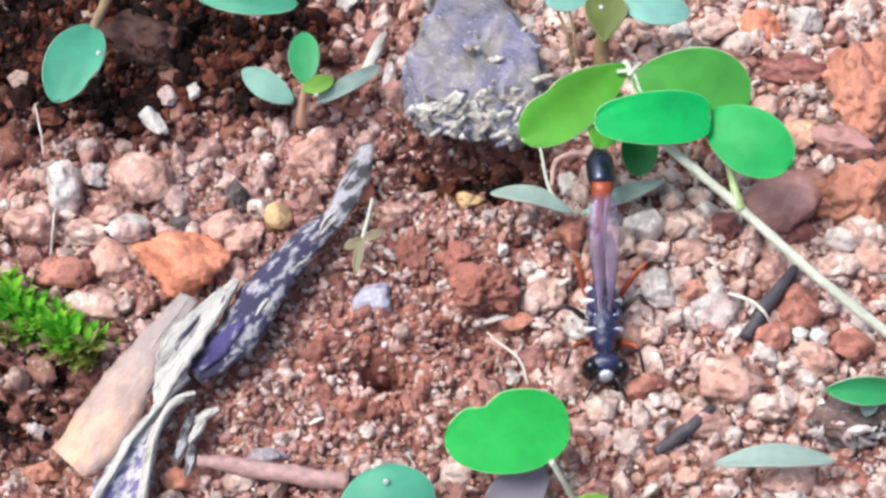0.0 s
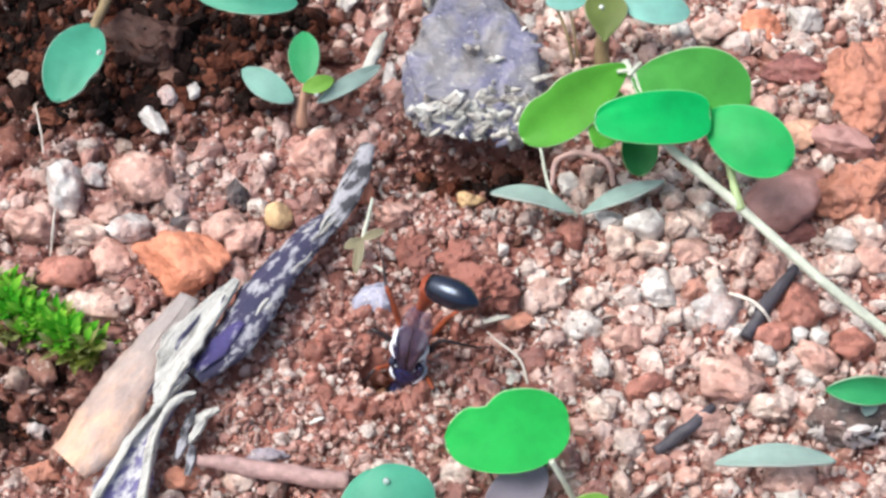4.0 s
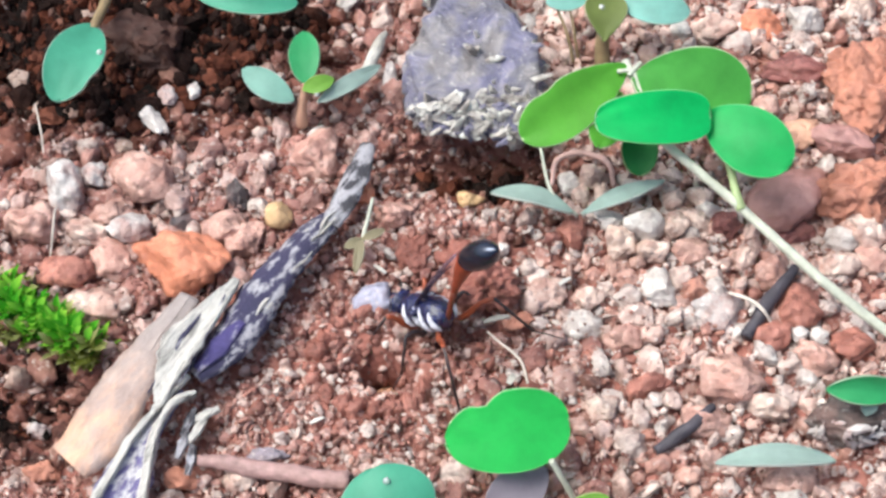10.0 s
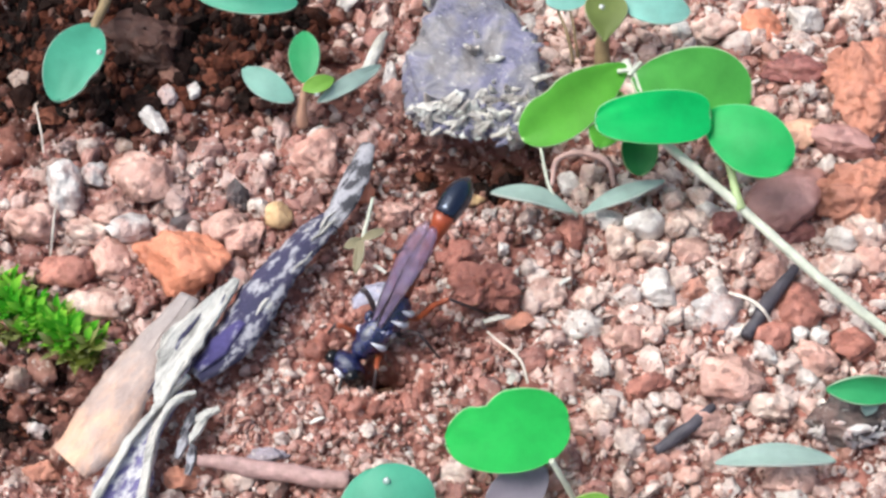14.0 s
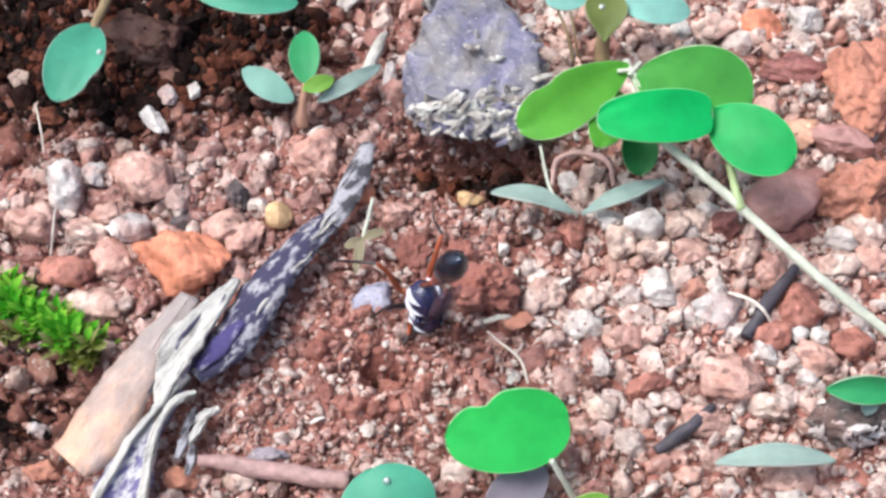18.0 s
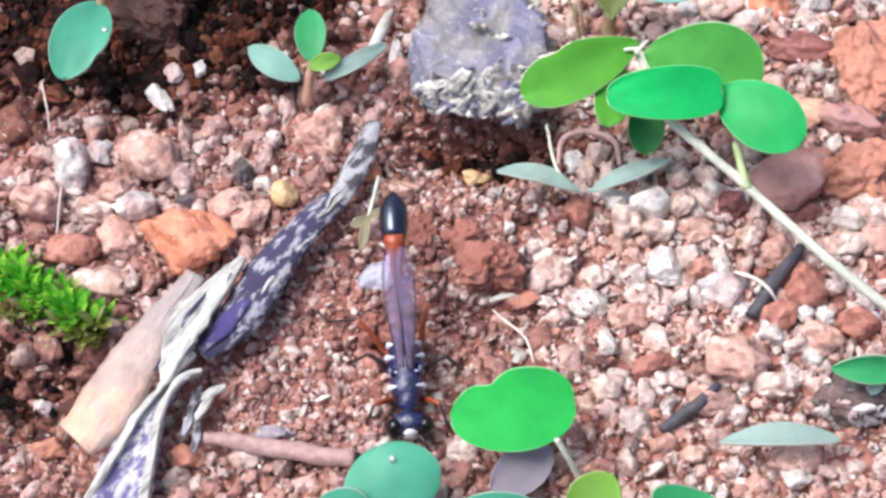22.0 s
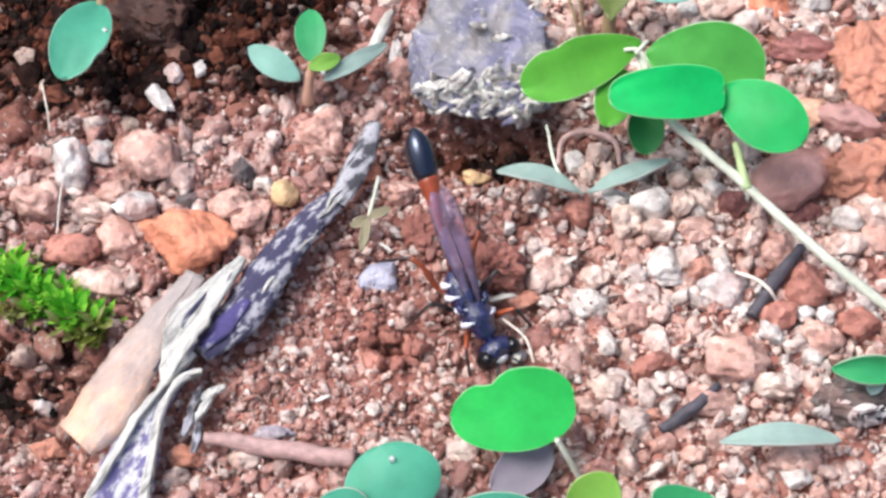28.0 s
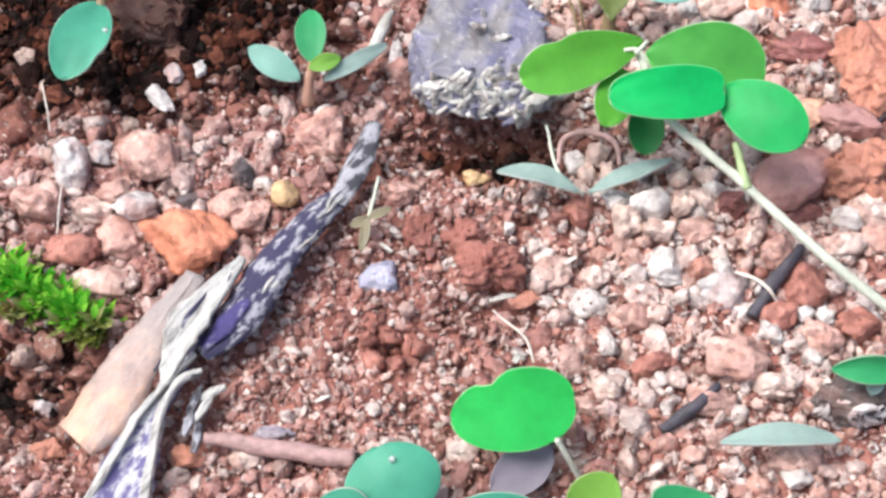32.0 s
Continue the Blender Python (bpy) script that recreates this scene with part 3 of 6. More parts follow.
    stone((30.5, 24.8), (3.8, 3.8, 3.0), S_ORANGE, "peach-orange stone lying among gravel", 79, 0)
    stone((34.5, 25.1), (3.6, 4.2, 3.0), S_WHITE, "white pitted stone lying among gravel", 80, 0)
    stone((22.6, 24.4), (2.6, 2.6, 2.2), S_WHITE, "white stone behind the clover", 81, 0)
    stone((-5.0, 18.3), (2.0, 4.0, 2.4), S_WHITE, "white chip beside the clod", 82, -8)
    stone((-9.3, 27.8), (2.6, 2.6, 1.8), S_WHITE, "small white ring-like stone", 83, 0, 0.4)
    for k, (x, y, w) in enumerate(((11.2, 6.6, 2.0), (13.2, 6.9, 2.4), (12.2, 5.2, 1.8), (14.2, 5.4, 1.7), (16.8, 5.6, 2.2), (18.9, 6.6, 2.0), (20.4, 4.6, 1.9), (20.6, 1.6, 2.2), (14.6, 2.6, 2.2), (18.6, -0.9, 2.6))):
        stone((x, y), (1.25 * w, 1.1 * w, 1.05 * w), S_BEIGE if k % 4 else S_WHITE, "small pale pink pebble among gravel", 120 + k, 40 * k, 0.4)
    stone((11.8, 27.2), (3.2, 3.0, 2.4), S_BEIGE, "pale stone lying among gravel", 84, 0)
    stone((5.3, 26.5), (4.2, 3.0, 2.4), S_BEIGE, "pale pink stone behind the clod", 85, 0)
    stone((40.0, 26.9), (4.0, 3.0, 2.6), S_BEIGE, "cream stone lying among gravel", 86, 0)
    stone((13.5, 27.2), (2.4, 3.0, 2.4), S_PINK, "pink pebble lying among gravel", 87, 0)


make_stones()


# ---- clods ----
def clod(xy, size, material, label, seed, lift=0.3, rz=0, crumbs=60, slab=False, grain=0.6, name="lichen_flake", crust=None):
    bm = stone_verts(seed, 5, 8, 0.2)
    if slab:
        faces = [((0, -0.12, 1), 0.56), ((-0.22, -1, 0.3), 0.72), ((-0.1, -0.7, -0.7), 0.6), ((-1, -0.1, 0.1), 0.74), ((1, -0.15, 0.1), 0.72), ((0.75, -0.7, 0), 0.9), ((-0.8, -0.6, 0), 0.84), ((0.85, 0.5, 0.1), 0.66), ((-0.85, 0.5, 0.1), 0.66), ((0, 0, -1), 0.5)]
        for v in bm.verts:
            d = v.co.normalized()
            r = 1.25
            for n, k in faces:
                c = d.dot(Vector(n).normalized())
                if c > 0.05:
                    r = min(r, k / c)
            v.co = d * r * (1 + 0.07 * lumps(d, 2.5, seed) + 0.06 * lumps(d, 6, seed) - 0.09 * abs(lumps(d, 9, seed + 2)) + 0.05 * lumps(d, 15, seed) + 0.04 * lumps(d, 28, seed))
    bmesh.ops.scale(bm, vec=(size[0] * 0.56, size[1] * 0.56, size[2] * 0.56), verts=bm.verts)
    for v in bm.verts:
        v.co *= 1 + 0.05 * lumps(v.co, 1.3, seed) + 0.03 * lumps(v.co, 3.0, seed)
    ob = part("clod", bm, material)
    x, y = xy
    put(ob, x, y, height(x, y) + lift * size[2], 0, 0, rz)
    KEEP.append((x, y, 0.4 * (size[0] + size[1]) / 2))
    rnd = random.Random(seed)
    flakes = [to_mesh(name, stone_verts(seed * 3 + k, 2, 8, 0.3), (crust or S_CRUST) if k < 4 else material, False) for k in range(5)]
    bm = bmesh.new()
    bm.from_mesh(ob.data)
    spots = [v.co.copy() for v in bm.verts if v.co.z > -0.3 * size[2] * MM and (v.co.y < -0.26 * size[1] * MM or v.index % 9 == 0 and v.co.x > 0)]
    bm.free()
    for k in range(crumbs):
        f = new(name, flakes[k % 5])
        f.parent = ob
        r = (rnd.uniform(1.2, 2.2) if k % 5 == 0 else rnd.uniform(0.5, 1.4)) * grain
        f.matrix_basis = Matrix.LocRotScale(rnd.choice(spots), Euler((rnd.random() * 6, rnd.random() * 6, 0)), (r * 1.25, r * 0.5, r * 0.4))
    return tagged(ob, label, "clod", "clods of earth")


clod((2.8, 17.7), (15.5, 18.0, 8.0), S_CLOD, "grey-violet lump of weathered wood crusted with white lichen", 105, 0.38, 4, 290, True, 0.68)
clod((1.5, 28.7), (8.5, 10.0, 7.0), S_CLOD, "grey-violet end of the weathered lump", 102, 0.42, 0, 30, True)
clod((33.5, -16.8), (7.0, 5.0, 4.2), S_DIRT, "dark gritty clod of earth", 103, 0.3, 0, 60, False, 0.5, "crumb", S_GREY)
clod((-28.0, 22.0), (8, 6.5, 3.6), S_HUMUS, "red-brown crumbly clod of humus", 104, 0.2, 0, 60, False, 0.7, "crumb", S_HUMUS)


# ---- bark, sticks and roots ----
def strip(name, pts, widths, material, label, thick=0.5, curl=0.3, seed=0, category="bark", ragged=0.12, parent=None):
    """A long flat piece that follows pts, curled across, with a ragged edge."""
    mid = curve_points(pts, 12)
    n, cols = len(mid), 7
    bm = bmesh.new()
    rows = []
    for i, p in enumerate(mid):
        a, b = mid[max(i - 1, 0)], mid[min(i + 1, n - 1)]
        d = (b - a).normalized()
        side = d.cross(Vector((0, 0, 1))).normalized()
        over = side.cross(d)
        t = i / (n - 1) * (len(widths) - 1)
        k = min(int(t), len(widths) - 2)
        w = widths[k] + (widths[k + 1] - widths[k]) * (t - k)
        row = []
        for j in range(cols):
            s = j / (cols - 1) * 2 - 1
            edge = 1 + ragged * lumps((i * 0.35, s, 0), 1.0, seed) * 2 * abs(s)
            row.append(bm.verts.new(p + side * s * w / 2 * edge + over * (curl * (s * s - 0.4) * w * 0.5 + 0.12 * lumps((p.x, p.y, s), 0.8, seed))))
        rows.append(row)
    for r0, r1 in zip(rows, rows[1:]):
        for j in range(cols - 1):
            bm.faces.new((r0[j], r0[j + 1], r1[j + 1], r1[j]))
    ob = part(name, bm, material, parent, "" if parent is None else label, thick=thick)
    if parent is None:
        tagged(ob, label, category)
    for p in mid[::3]:
        KEEP.append((p.x, p.y, max(widths) * 0.4))
    return ob


def stick(name, pts, radii, material, label, category, seed=0, wobble=0.2, seg=9, parent=None, keep=True):
    mid = curve_points(pts, 10, wobble, seed)
    n = len(mid)
    rr = []
    for i in range(n):
        t = i / (n - 1) * (len(radii) - 1)
        k = min(int(t), len(radii) - 2)
        rr.append((radii[k] + (radii[k + 1] - radii[k]) * (t - k)) * (1 + 0.12 * lumps((i * 0.5, 0, 0), 1, seed)))
    ob = part(name, tube(bmesh.new(), mid, rr, seg), material, parent, label if parent is not None else "")
    if parent is None:
        tagged(ob, label, category)
        if keep:
            for p in mid[::4]:
                KEEP.append((p.x, p.y, max(radii)))
    return ob


bark = tagged(new("bark_strip"), "long blue-black strip of weathered bark with pale torn fibres", "bark")
strip("bark", [(-6.8, 9.6, 2.0), (-7.6, 6.4, 2.3), (-8.8, 3.1, 2.4), (-9.9, 1.0, 2.2)], [0.7, 1.8, 1.8, 1.3], B_GREY, "pale grey upper end blotched with black", 0.9, -0.4, 2, parent=bark)
strip("bark", [(-9.4, 2.2, 1.8), (-11.5, -0.3, 2.3), (-13.8, -3.6, 2.6), (-15.8, -7.1, 2.7), (-18.0, -11.0, 2.6), (-20.6, -13.8, 2.1)], [1.3, 2.3, 2.7, 3.4, 3.4, 1.5], B_DARK, "blue-black bark blotched with white", 0.9, -0.45, 3, parent=bark)
strip("inner_bark", [(-16.8, -9.3, 3.3), (-18.6, -11.6, 3.3), (-20.4, -13.6, 2.9)], [0.6, 1.8, 0.7], B_VIOLET, "smooth violet-blue inner bark", 0.3, -0.3, 4, parent=bark)
strip("fibre", [(-17.6, -5.0, 3.0), (-19.4, -8.3, 3.7), (-21.6, -11.9, 4.0), (-22.4, -14.2, 3.8), (-23.2, -16.8, 3.2)], [0.7, 2.0, 3.2, 2.2, 0.9], B_PALE, "torn pale fibres", 0.4, 0.3, 5, parent=bark, ragged=0.1)
rnd_b = random.Random(18)
for k in range(12):
    a, b = Vector((-8.3, 4.2, 2.9)), Vector((-18.0, -11.0, 3.4))
    t0 = rnd_b.uniform(0.0, 0.8)
    t1 = t0 + rnd_b.uniform(0.1, 0.24)
    wide = 0.35 + 1.1 * t0
    side = rnd_b.choice((-1, 1)) * wide * rnd_b.uniform(0.2, 1.0)
    across = Vector((0.82, -0.57, 0)) * side
    pts = [a.lerp(b, t0 + (t1 - t0) * q) + across + Vector((rnd_b.uniform(-0.15, 0.15), rnd_b.uniform(-0.15, 0.15), rnd_b.uniform(-0.25, 0.1) - 0.3 * abs(side))) for q in (0, 0.33, 0.66, 1)]
    stick("splinter", pts, [0.06, rnd_b.uniform(0.12, 0.26), 0.05], B_PALE, "torn splinter of fibre", "", 70 + k, 0.3, 6, bark)
bark_low = tagged(new("bark_strip"), "split grey-white bark strip with a blue core", "bark")
strip("bark", [(-21.6, -15.2, 2.4), (-23.8, -18.9, 2.3), (-25.2, -22.9, 2.1), (-26.0, -27.4, 1.9)], [0.6, 1.6, 3.8, 4.8], B_BLUE, "blue-grey bark marbled with white", 0.8, 0.35, 7, parent=bark_low)
strip("edge", [(-20.9, -14.3, 3.2), (-22.9, -16.8, 3.2), (-24.9, -19.6, 3.1), (-26.6, -23.2, 2.9), (-28.6, -27.4, 2.6)], [0.4, 0.6, 0.6, 0.7, 0.6], B_PALE, "pale raised edge", 0.5, 0.2, 8, parent=bark_low)
strip("edge", [(-20.3, -15.6, 2.6), (-21.9, -16.6, 3.0), (-23.0, -18.6, 3.0), (-23.5, -21.0, 2.9), (-24.0, -27.4, 2.6)], [0.3, 0.5, 0.55, 0.7, 0.7], B_PALE, "pale raised edge", 0.5, 0.2, 9, parent=bark_low)
dry = tagged(new("dry_leaf"), "dry curled tan-brown leaf fragment beside bark", "dry leaf")
strip("blade", [(-21.4, -6.7, 3.0), (-24.0, -11.6, 3.3), (-26.2, -16.0, 3.4), (-28.0, -19.6, 3.1), (-30.0, -21.8, 2.6)], [1.8, 3.2, 4.6, 5.1, 3.8], B_DRY, "tan-brown dry blade", 0.35, -0.25, 12, "dry leaf", 0.05, parent=dry)
strip("vein", [(-21.5, -7.0, 3.2), (-24.0, -11.8, 3.5), (-26.1, -16.2, 3.6), (-28.0, -19.8, 3.2), (-29.8, -21.7, 2.7)], [0.12, 0.14, 0.14, 0.12, 0.1], B_DRY, "raised tan vein", 0.2, 0.1, 14, parent=dry)
rnd_f = random.Random(8)
for k in range(9):
    t0, t1 = sorted((rnd_f.uniform(-0.1, 0.75), rnd_f.uniform(0.3, 1.0)))
    side = rnd_f.uniform(-1.6, 1.2)
    a, b = Vector((-18.6, -7.1, 3.5)), Vector((-23.4, -16.9, 3.3))
    across = Vector((0.85, -0.5, 0)) * side
    pts = [a.lerp(b, t0 + (t1 - t0) * q) + across * (0.6 + 0.5 * q * rnd_f.random()) + Vector((0, 0, rnd_f.uniform(-0.3, 0.6))) for q in (0, 0.33, 0.66, 1)]
    stick("splinter", pts, [0.08, rnd_f.uniform(0.16, 0.34), 0.06], B_PALE if k % 4 else B_DARK, "torn splinter of fibre", "", 40 + k, 0.25, 6, bark_low)
for k, (x, y, turn) in enumerate(((-20.9, -17.6, 70), (-20.2, -18.4, 58), (-21.3, -19.6, 76), (-19.6, -17.0, 30), (-20.5, -21.0, 84))):
    way = Vector((math.cos(radians(turn)), math.sin(radians(turn)), 0.05)) * 1.3
    mid = Vector((x, y, 1.3))
    strip("bark_splinter", [mid - way, mid + Vector((0.1, 0, 0.2)), mid + way], [0.4, 0.75, 0.4], B_PALE if k % 2 else B_GREY, "small grey splinter of bark", 0.35, 0.3, 13 + k)
stick("twig", [(-19.9, -20.8, 1.0), (-16.2, -21.6, 1.2), (-12.0, -22.3, 1.2), (-7.5, -22.8, 1.3)], [0.5, 0.75, 0.8, 0.8], T_TWIG, "short pinkish brown twig lying on soil", "twig", 3)
pith = bmesh.new()
bmesh.ops.create_uvsphere(pith, u_segments=10, v_segments=6, radius=1)
bmesh.ops.scale(pith, vec=(0.25, 0.5, 0.42), verts=pith.verts)
put(part("hollow", pith, T_HOLLOW, bpy.data.objects["twig"], "dark hollow end"), -7.35, -22.8, 1.45)
stick("twig", [(30.4, -3.0, 1.6), (27.8, -6.4, 1.6), (25.6, -9.7, 1.2)], [0.4, 0.68, 0.5], T_BLACKTWIG, "short blackish twig among gravel", "twig", 4)
stick("twig", [(22.2, -16.3, 1.6), (19.9, -18.3, 1.6), (17.3, -20.2, 1.2)], [0.35, 0.6, 0.45], T_BLACKTWIG, "blackish twig fragment on gravel", "twig", 5)
stick("root", [(24.4, -5.7, 2.0), (25.9, -6.7, 2.6), (27.0, -7.8, 2.6), (27.9, -8.5, 1.4)], [0.13, 0.19, 0.17, 0.13], T_ROOT, "thin pale rootlet arching over gravel", "root", 6, 0.1)
stick("fibre", [(3.7, -9.3, 1.6), (5.5, -11.3, 2.2), (6.6, -12.7, 2.2), (7.1, -14.1, 1.4)], [0.09, 0.12, 0.12, 0.13], T_ROOT, "thin pale plant fibre", "fibre", 7, 0.1)
stick("root", [(9.7, 6.1, 0.8), (10.3, 8.5, 1.4), (12.6, 9.2, 1.6), (14.8, 8.1, 1.6), (15.3, 6.1, 0.8)], [0.22, 0.27, 0.27, 0.27, 0.22], T_RING, "curled pinkish rootlet forming a ring", "root", 8, 0.1)
stick("straw", [(-10.9, 14.8, 2.0), (-7.5, 17.2, 2.6), (-6.1, 20.4, 2.8), (-5.4, 22.2, 2.8)], [0.35, 0.6, 0.6, 0.25], B_STRAW, "whitish dry straw blade", "straw", 9)
stick("grass_fibre", [(-37.2, 13.7, 3.0), (-36.4, 11.1, 3.0), (-36.0, 8.9, 2.0)], [0.06, 0.1, 0.08], T_ROOT, "fine grey plant fibre", "fibre", 10, 0.1, keep=False)
stick("grass_fibre", [(-33.9, 2.6, 3.0), (-33.6, -0.7, 4.0), (-33.8, -2.7, 3.0)], [0.06, 0.11, 0.06], T_ROOT, "fine grey plant fibre", "fibre", 11, 0.1, keep=False)


for xyz, turn, size in (((6.2, -4.0, 1.3), 80, (2.1, 0.5)), ((0.9, -4.5, 1.0), 5, (1.3, 0.4)), ((4.5, -8.2, 1.8), 12, (2.2, 0.5)), ((-5.5, -2.7, 0.9), -40, (1.4, 0.35)), ((10.5, -4.2, 1.4), 30, (1.2, 0.4)), ((-10.4, -17.2, 0.8), 20, (1.3, 0.4)), ((5.7, -13.6, 1.2), 60, (1.0, 0.6))):
    a = radians(turn)
    way = Vector((math.cos(a), math.sin(a), 0.1)) * size[0] / 2
    mid = Vector(xyz)
    strip("straw_fragment", [mid - way, mid + Vector((0, 0, 0.15)), mid + way], [size[1] * 0.7, size[1], size[1] * 0.5], B_STRAW, "tiny pale fragment of dry straw", 0.12, 0.3, turn, "straw", 0.1)
stick("stalk", [(10.6, 23.8, 4.5), (11.6, 21.9, 3.0), (12.2, 20.2, 0.8)], [0.12, 0.16, 0.16], T_BROWNSTEM, "thin brown dead stalk standing in gravel", "stalk", 21, 0.1, keep=False)
stick("stalk", [(11.9, 24.1, 4.5), (12.3, 21.9, 3.0), (12.7, 20.7, 0.8)], [0.1, 0.13, 0.13], T_BROWNSTEM, "thin brown dead stalk standing in gravel", "stalk", 22, 0.1, keep=False)
stick("stalk", [(3.9, 25.2, 4.0), (4.2, 24.4, 2.5), (4.5, 23.4, 1.0)], [0.14, 0.18, 0.16], T_BLACKTWIG, "dark dead stalk beside the lump", "stalk", 23, 0.1, keep=False)

# ---- plants ----
def leaf(name, base, tip, width, material, parent, label="", notch=0.0, blunt=0.55, bend=0.08, cup=0.12, facing=(0.0, -0.53, 0.85), waist=0.0, seed=0, far=1.0):
    """A leaf blade from base to tip. blunt under 1 makes it round; far over 1 widens the tip; waist pinches one side."""
    a, b = Vector(base), Vector(tip)
    d = b - a
    length = d.length
    d.normalize()
    side = Vector(facing).cross(d).normalized()
    over = d.cross(side)
    rows, cols = 22, 12
    bm = bmesh.new()
    rim = bm.verts.layers.float.new("rim")
    grid = []
    for i in range(rows + 1):
        u = (1 - math.cos(math.pi * i / rows)) / 2
        w = 0.5 * width * max(math.sin(math.pi * u ** far), 0.0) ** blunt
        line = []
        for j in range(cols + 1):
            s = math.sin(math.pi / 2 * (j / cols * 2 - 1))
            ww = w * (1 - abs(waist) * math.exp(-(((u - 0.66) / 0.09) ** 2)) * (1 if s * waist > 0 else 0))
            back = notch * length * math.exp(-(s / 0.35) ** 2) * max(0.0, (u - 0.7) / 0.3)
            wave = 0.015 * length * lumps((u * 3, s * 2, 0), 1, seed)
            p = a + d * (u * length - back) + side * s * ww + over * (length * (bend * math.sin(math.pi * u) - 0.0) + cup * ww * (s * s) + wave)
            v = bm.verts.new(p)
            v[rim] = 1.0 if j in (0, cols) or i in (0, rows) else 0.0
            line.append(v)
        grid.append(line)
    for r0, r1 in zip(grid, grid[1:]):
        for j in range(cols):
            bm.faces.new((r0[j], r0[j + 1], r1[j + 1], r1[j]))
    bmesh.ops.remove_doubles(bm, verts=bm.verts, dist=0.01)
    return part(name, bm, material, parent, label, thick=0.22)


def stem(pts, r0, r1, material, parent, label="", name="stem", seed=0):
    return stick(name, pts, [r0, (r0 + r1) / 2, r1], material, label, "", seed, 0.06, 9, parent)


clover = tagged(new("seedling"), "clover-like seedling with rounded bright green leaflets on a long pale stem", "plant", "seedlings on the soil")
stem([(38.5, -11.1, 2.5), (33.1, -6.9, 4.0), (28.9, -3.4, 5.5), (25.3, -0.0, 6.5), (21.6, 3.3, 7.5), (18.5, 6.2, 8.5), (16.7, 10.5, 10.0), (15.8, 12.7, 10.5)], 0.46, 0.38, T_STEM, clover, "long pale green stem")
stem([(25.3, -0.2, 6.5), (24.8, 1.8, 7.2), (24.4, 3.6, 8.0)], 0.4, 0.35, T_GREENSTEM, clover, "green leaf stalk", "leaf_stalk", 2)
stem([(17.1, 9.6, 10.0), (16.3, 11.0, 11.0), (15.0, 11.1, 11.0)], 0.22, 0.18, T_STEM, clover, "pale fork of the stem", "leaf_stalk", 3)
stem([(16.0, 10.7, 11.0), (16.8, 11.6, 11.2), (17.1, 11.9, 11.2)], 0.2, 0.16, T_STEM, clover, "pale fork of the stem", "leaf_stalk", 4)
CLOVER_NODE = (15.9, 12.1, 10.5)
CLOVER_LEAVES = [
    leaf("leaflet", (15.9, 12.1, 10.5), (6.7, 5.4, 9.0), 5.0, L_LIME, clover, "light lime-green leaflet", 0.0, 0.42, 0.06, 0.15, waist=-0.16, seed=1, far=1.45),
    leaf("leaflet", (16.3, 10.6, 10.6), (26.6, 9.6, 9.5), 7.2, L_FRESH, clover, "light lime-green leaflet", 0.0, 0.42, 0.05, 0.1, seed=2, far=1.35),
    leaf("leaflet", (22.6, 6.4, 11.0), (12.8, 5.5, 11.5), 4.6, L_EMERALD, clover, "emerald green leaflet", 0.0, 0.3, 0.05, 0.1, seed=3, far=0.75),
    leaf("leaflet", (22.5, 7.2, 10.0), (29.1, 1.9, 10.0), 5.7, L_JADE, clover, "rounded emerald green leaflet", 0.0, 0.44, 0.05, 0.1, seed=4, far=1.2),
    leaf("leaflet", (17.1, 8.2, 7.0), (17.1, 4.4, 5.0), 3.2, L_SHADED, clover, "dark green leaflet with its shade put into the colour", 0.0, 0.4, 0.05, 0.2, seed=5),
    leaf("leaflet", (15.2, 10.1, 9.4), (13.2, 4.8, 8.6), 3.6, L_LIME, clover, "lime-green leaflet underneath", 0.0, 0.5, 0.05, 0.1, seed=6),
]

low = tagged(new("seedling"), "low seedling with one broad bright green two-lobed leaf", "plant", "seedlings on the soil")
LOW_LEAF = leaf("leaf", (9.9, -19.7, 6.0), (0.2, -21.7, 6.0), 6.6, L_BRIGHT, low, "broad bright green leaf", 0.0, 0.42, 0.05, 0.06, waist=-0.24, seed=7, far=0.85)
stem([(8.4, -23.1, 5.8), (9.4, -24.0, 4.0), (10.6, -25.0, 1.5)], 0.26, 0.24, T_STEM, low, "pale green leaf stalk", "leaf_stalk", 5)
leaf("leaf", (8.2, -22.3, 2.5), (3.4, -25.9, 2.0), 3.8, L_LAVENDER, low, "withered lavender-grey leaf", 0.0, 0.5, 0.05, 0.1, seed=8)


def single_leaf_plant(label, *blades):
    p = tagged(new("seedling"), label, "plant", "seedlings on the soil")
    for k, (base, tip, width, mat, kind, kw) in enumerate(blades):
        leaf("leaf", base, tip, width, mat, p, kind, seed=20 + k, **kw)
    return p


blue_low = single_leaf_plant("blue-green seedling with rounded dewy leaves", ((-3.4, -28.9, 3.5), (-5.4, -23.6, 5.5), 7.8, L_TEAL, "dewy blue-green leaf", dict(blunt=0.45, cup=-0.2)), ((-6.0, -30.0, 2.5), (-10.6, -28.0, 3.5), 6.0, L_TEAL, "blue-green leaf", dict(blunt=0.5)))
single_leaf_plant("small green seedling at the soil", ((8.0, -28.3, 2.5), (0.8, -27.6, 3.0), 3.4, L_TEAL, "blue-green leaf", {}), ((9.9, -28.7, 3.0), (12.6, -26.2, 6.0), 4.2, L_YELLOW, "bright yellow-green leaf", dict(blunt=0.5)), ((18.4, -29.6, 3.0), (19.8, -27.0, 4.5), 7.6, L_GREEN, "green leaf", dict(blunt=0.45)))
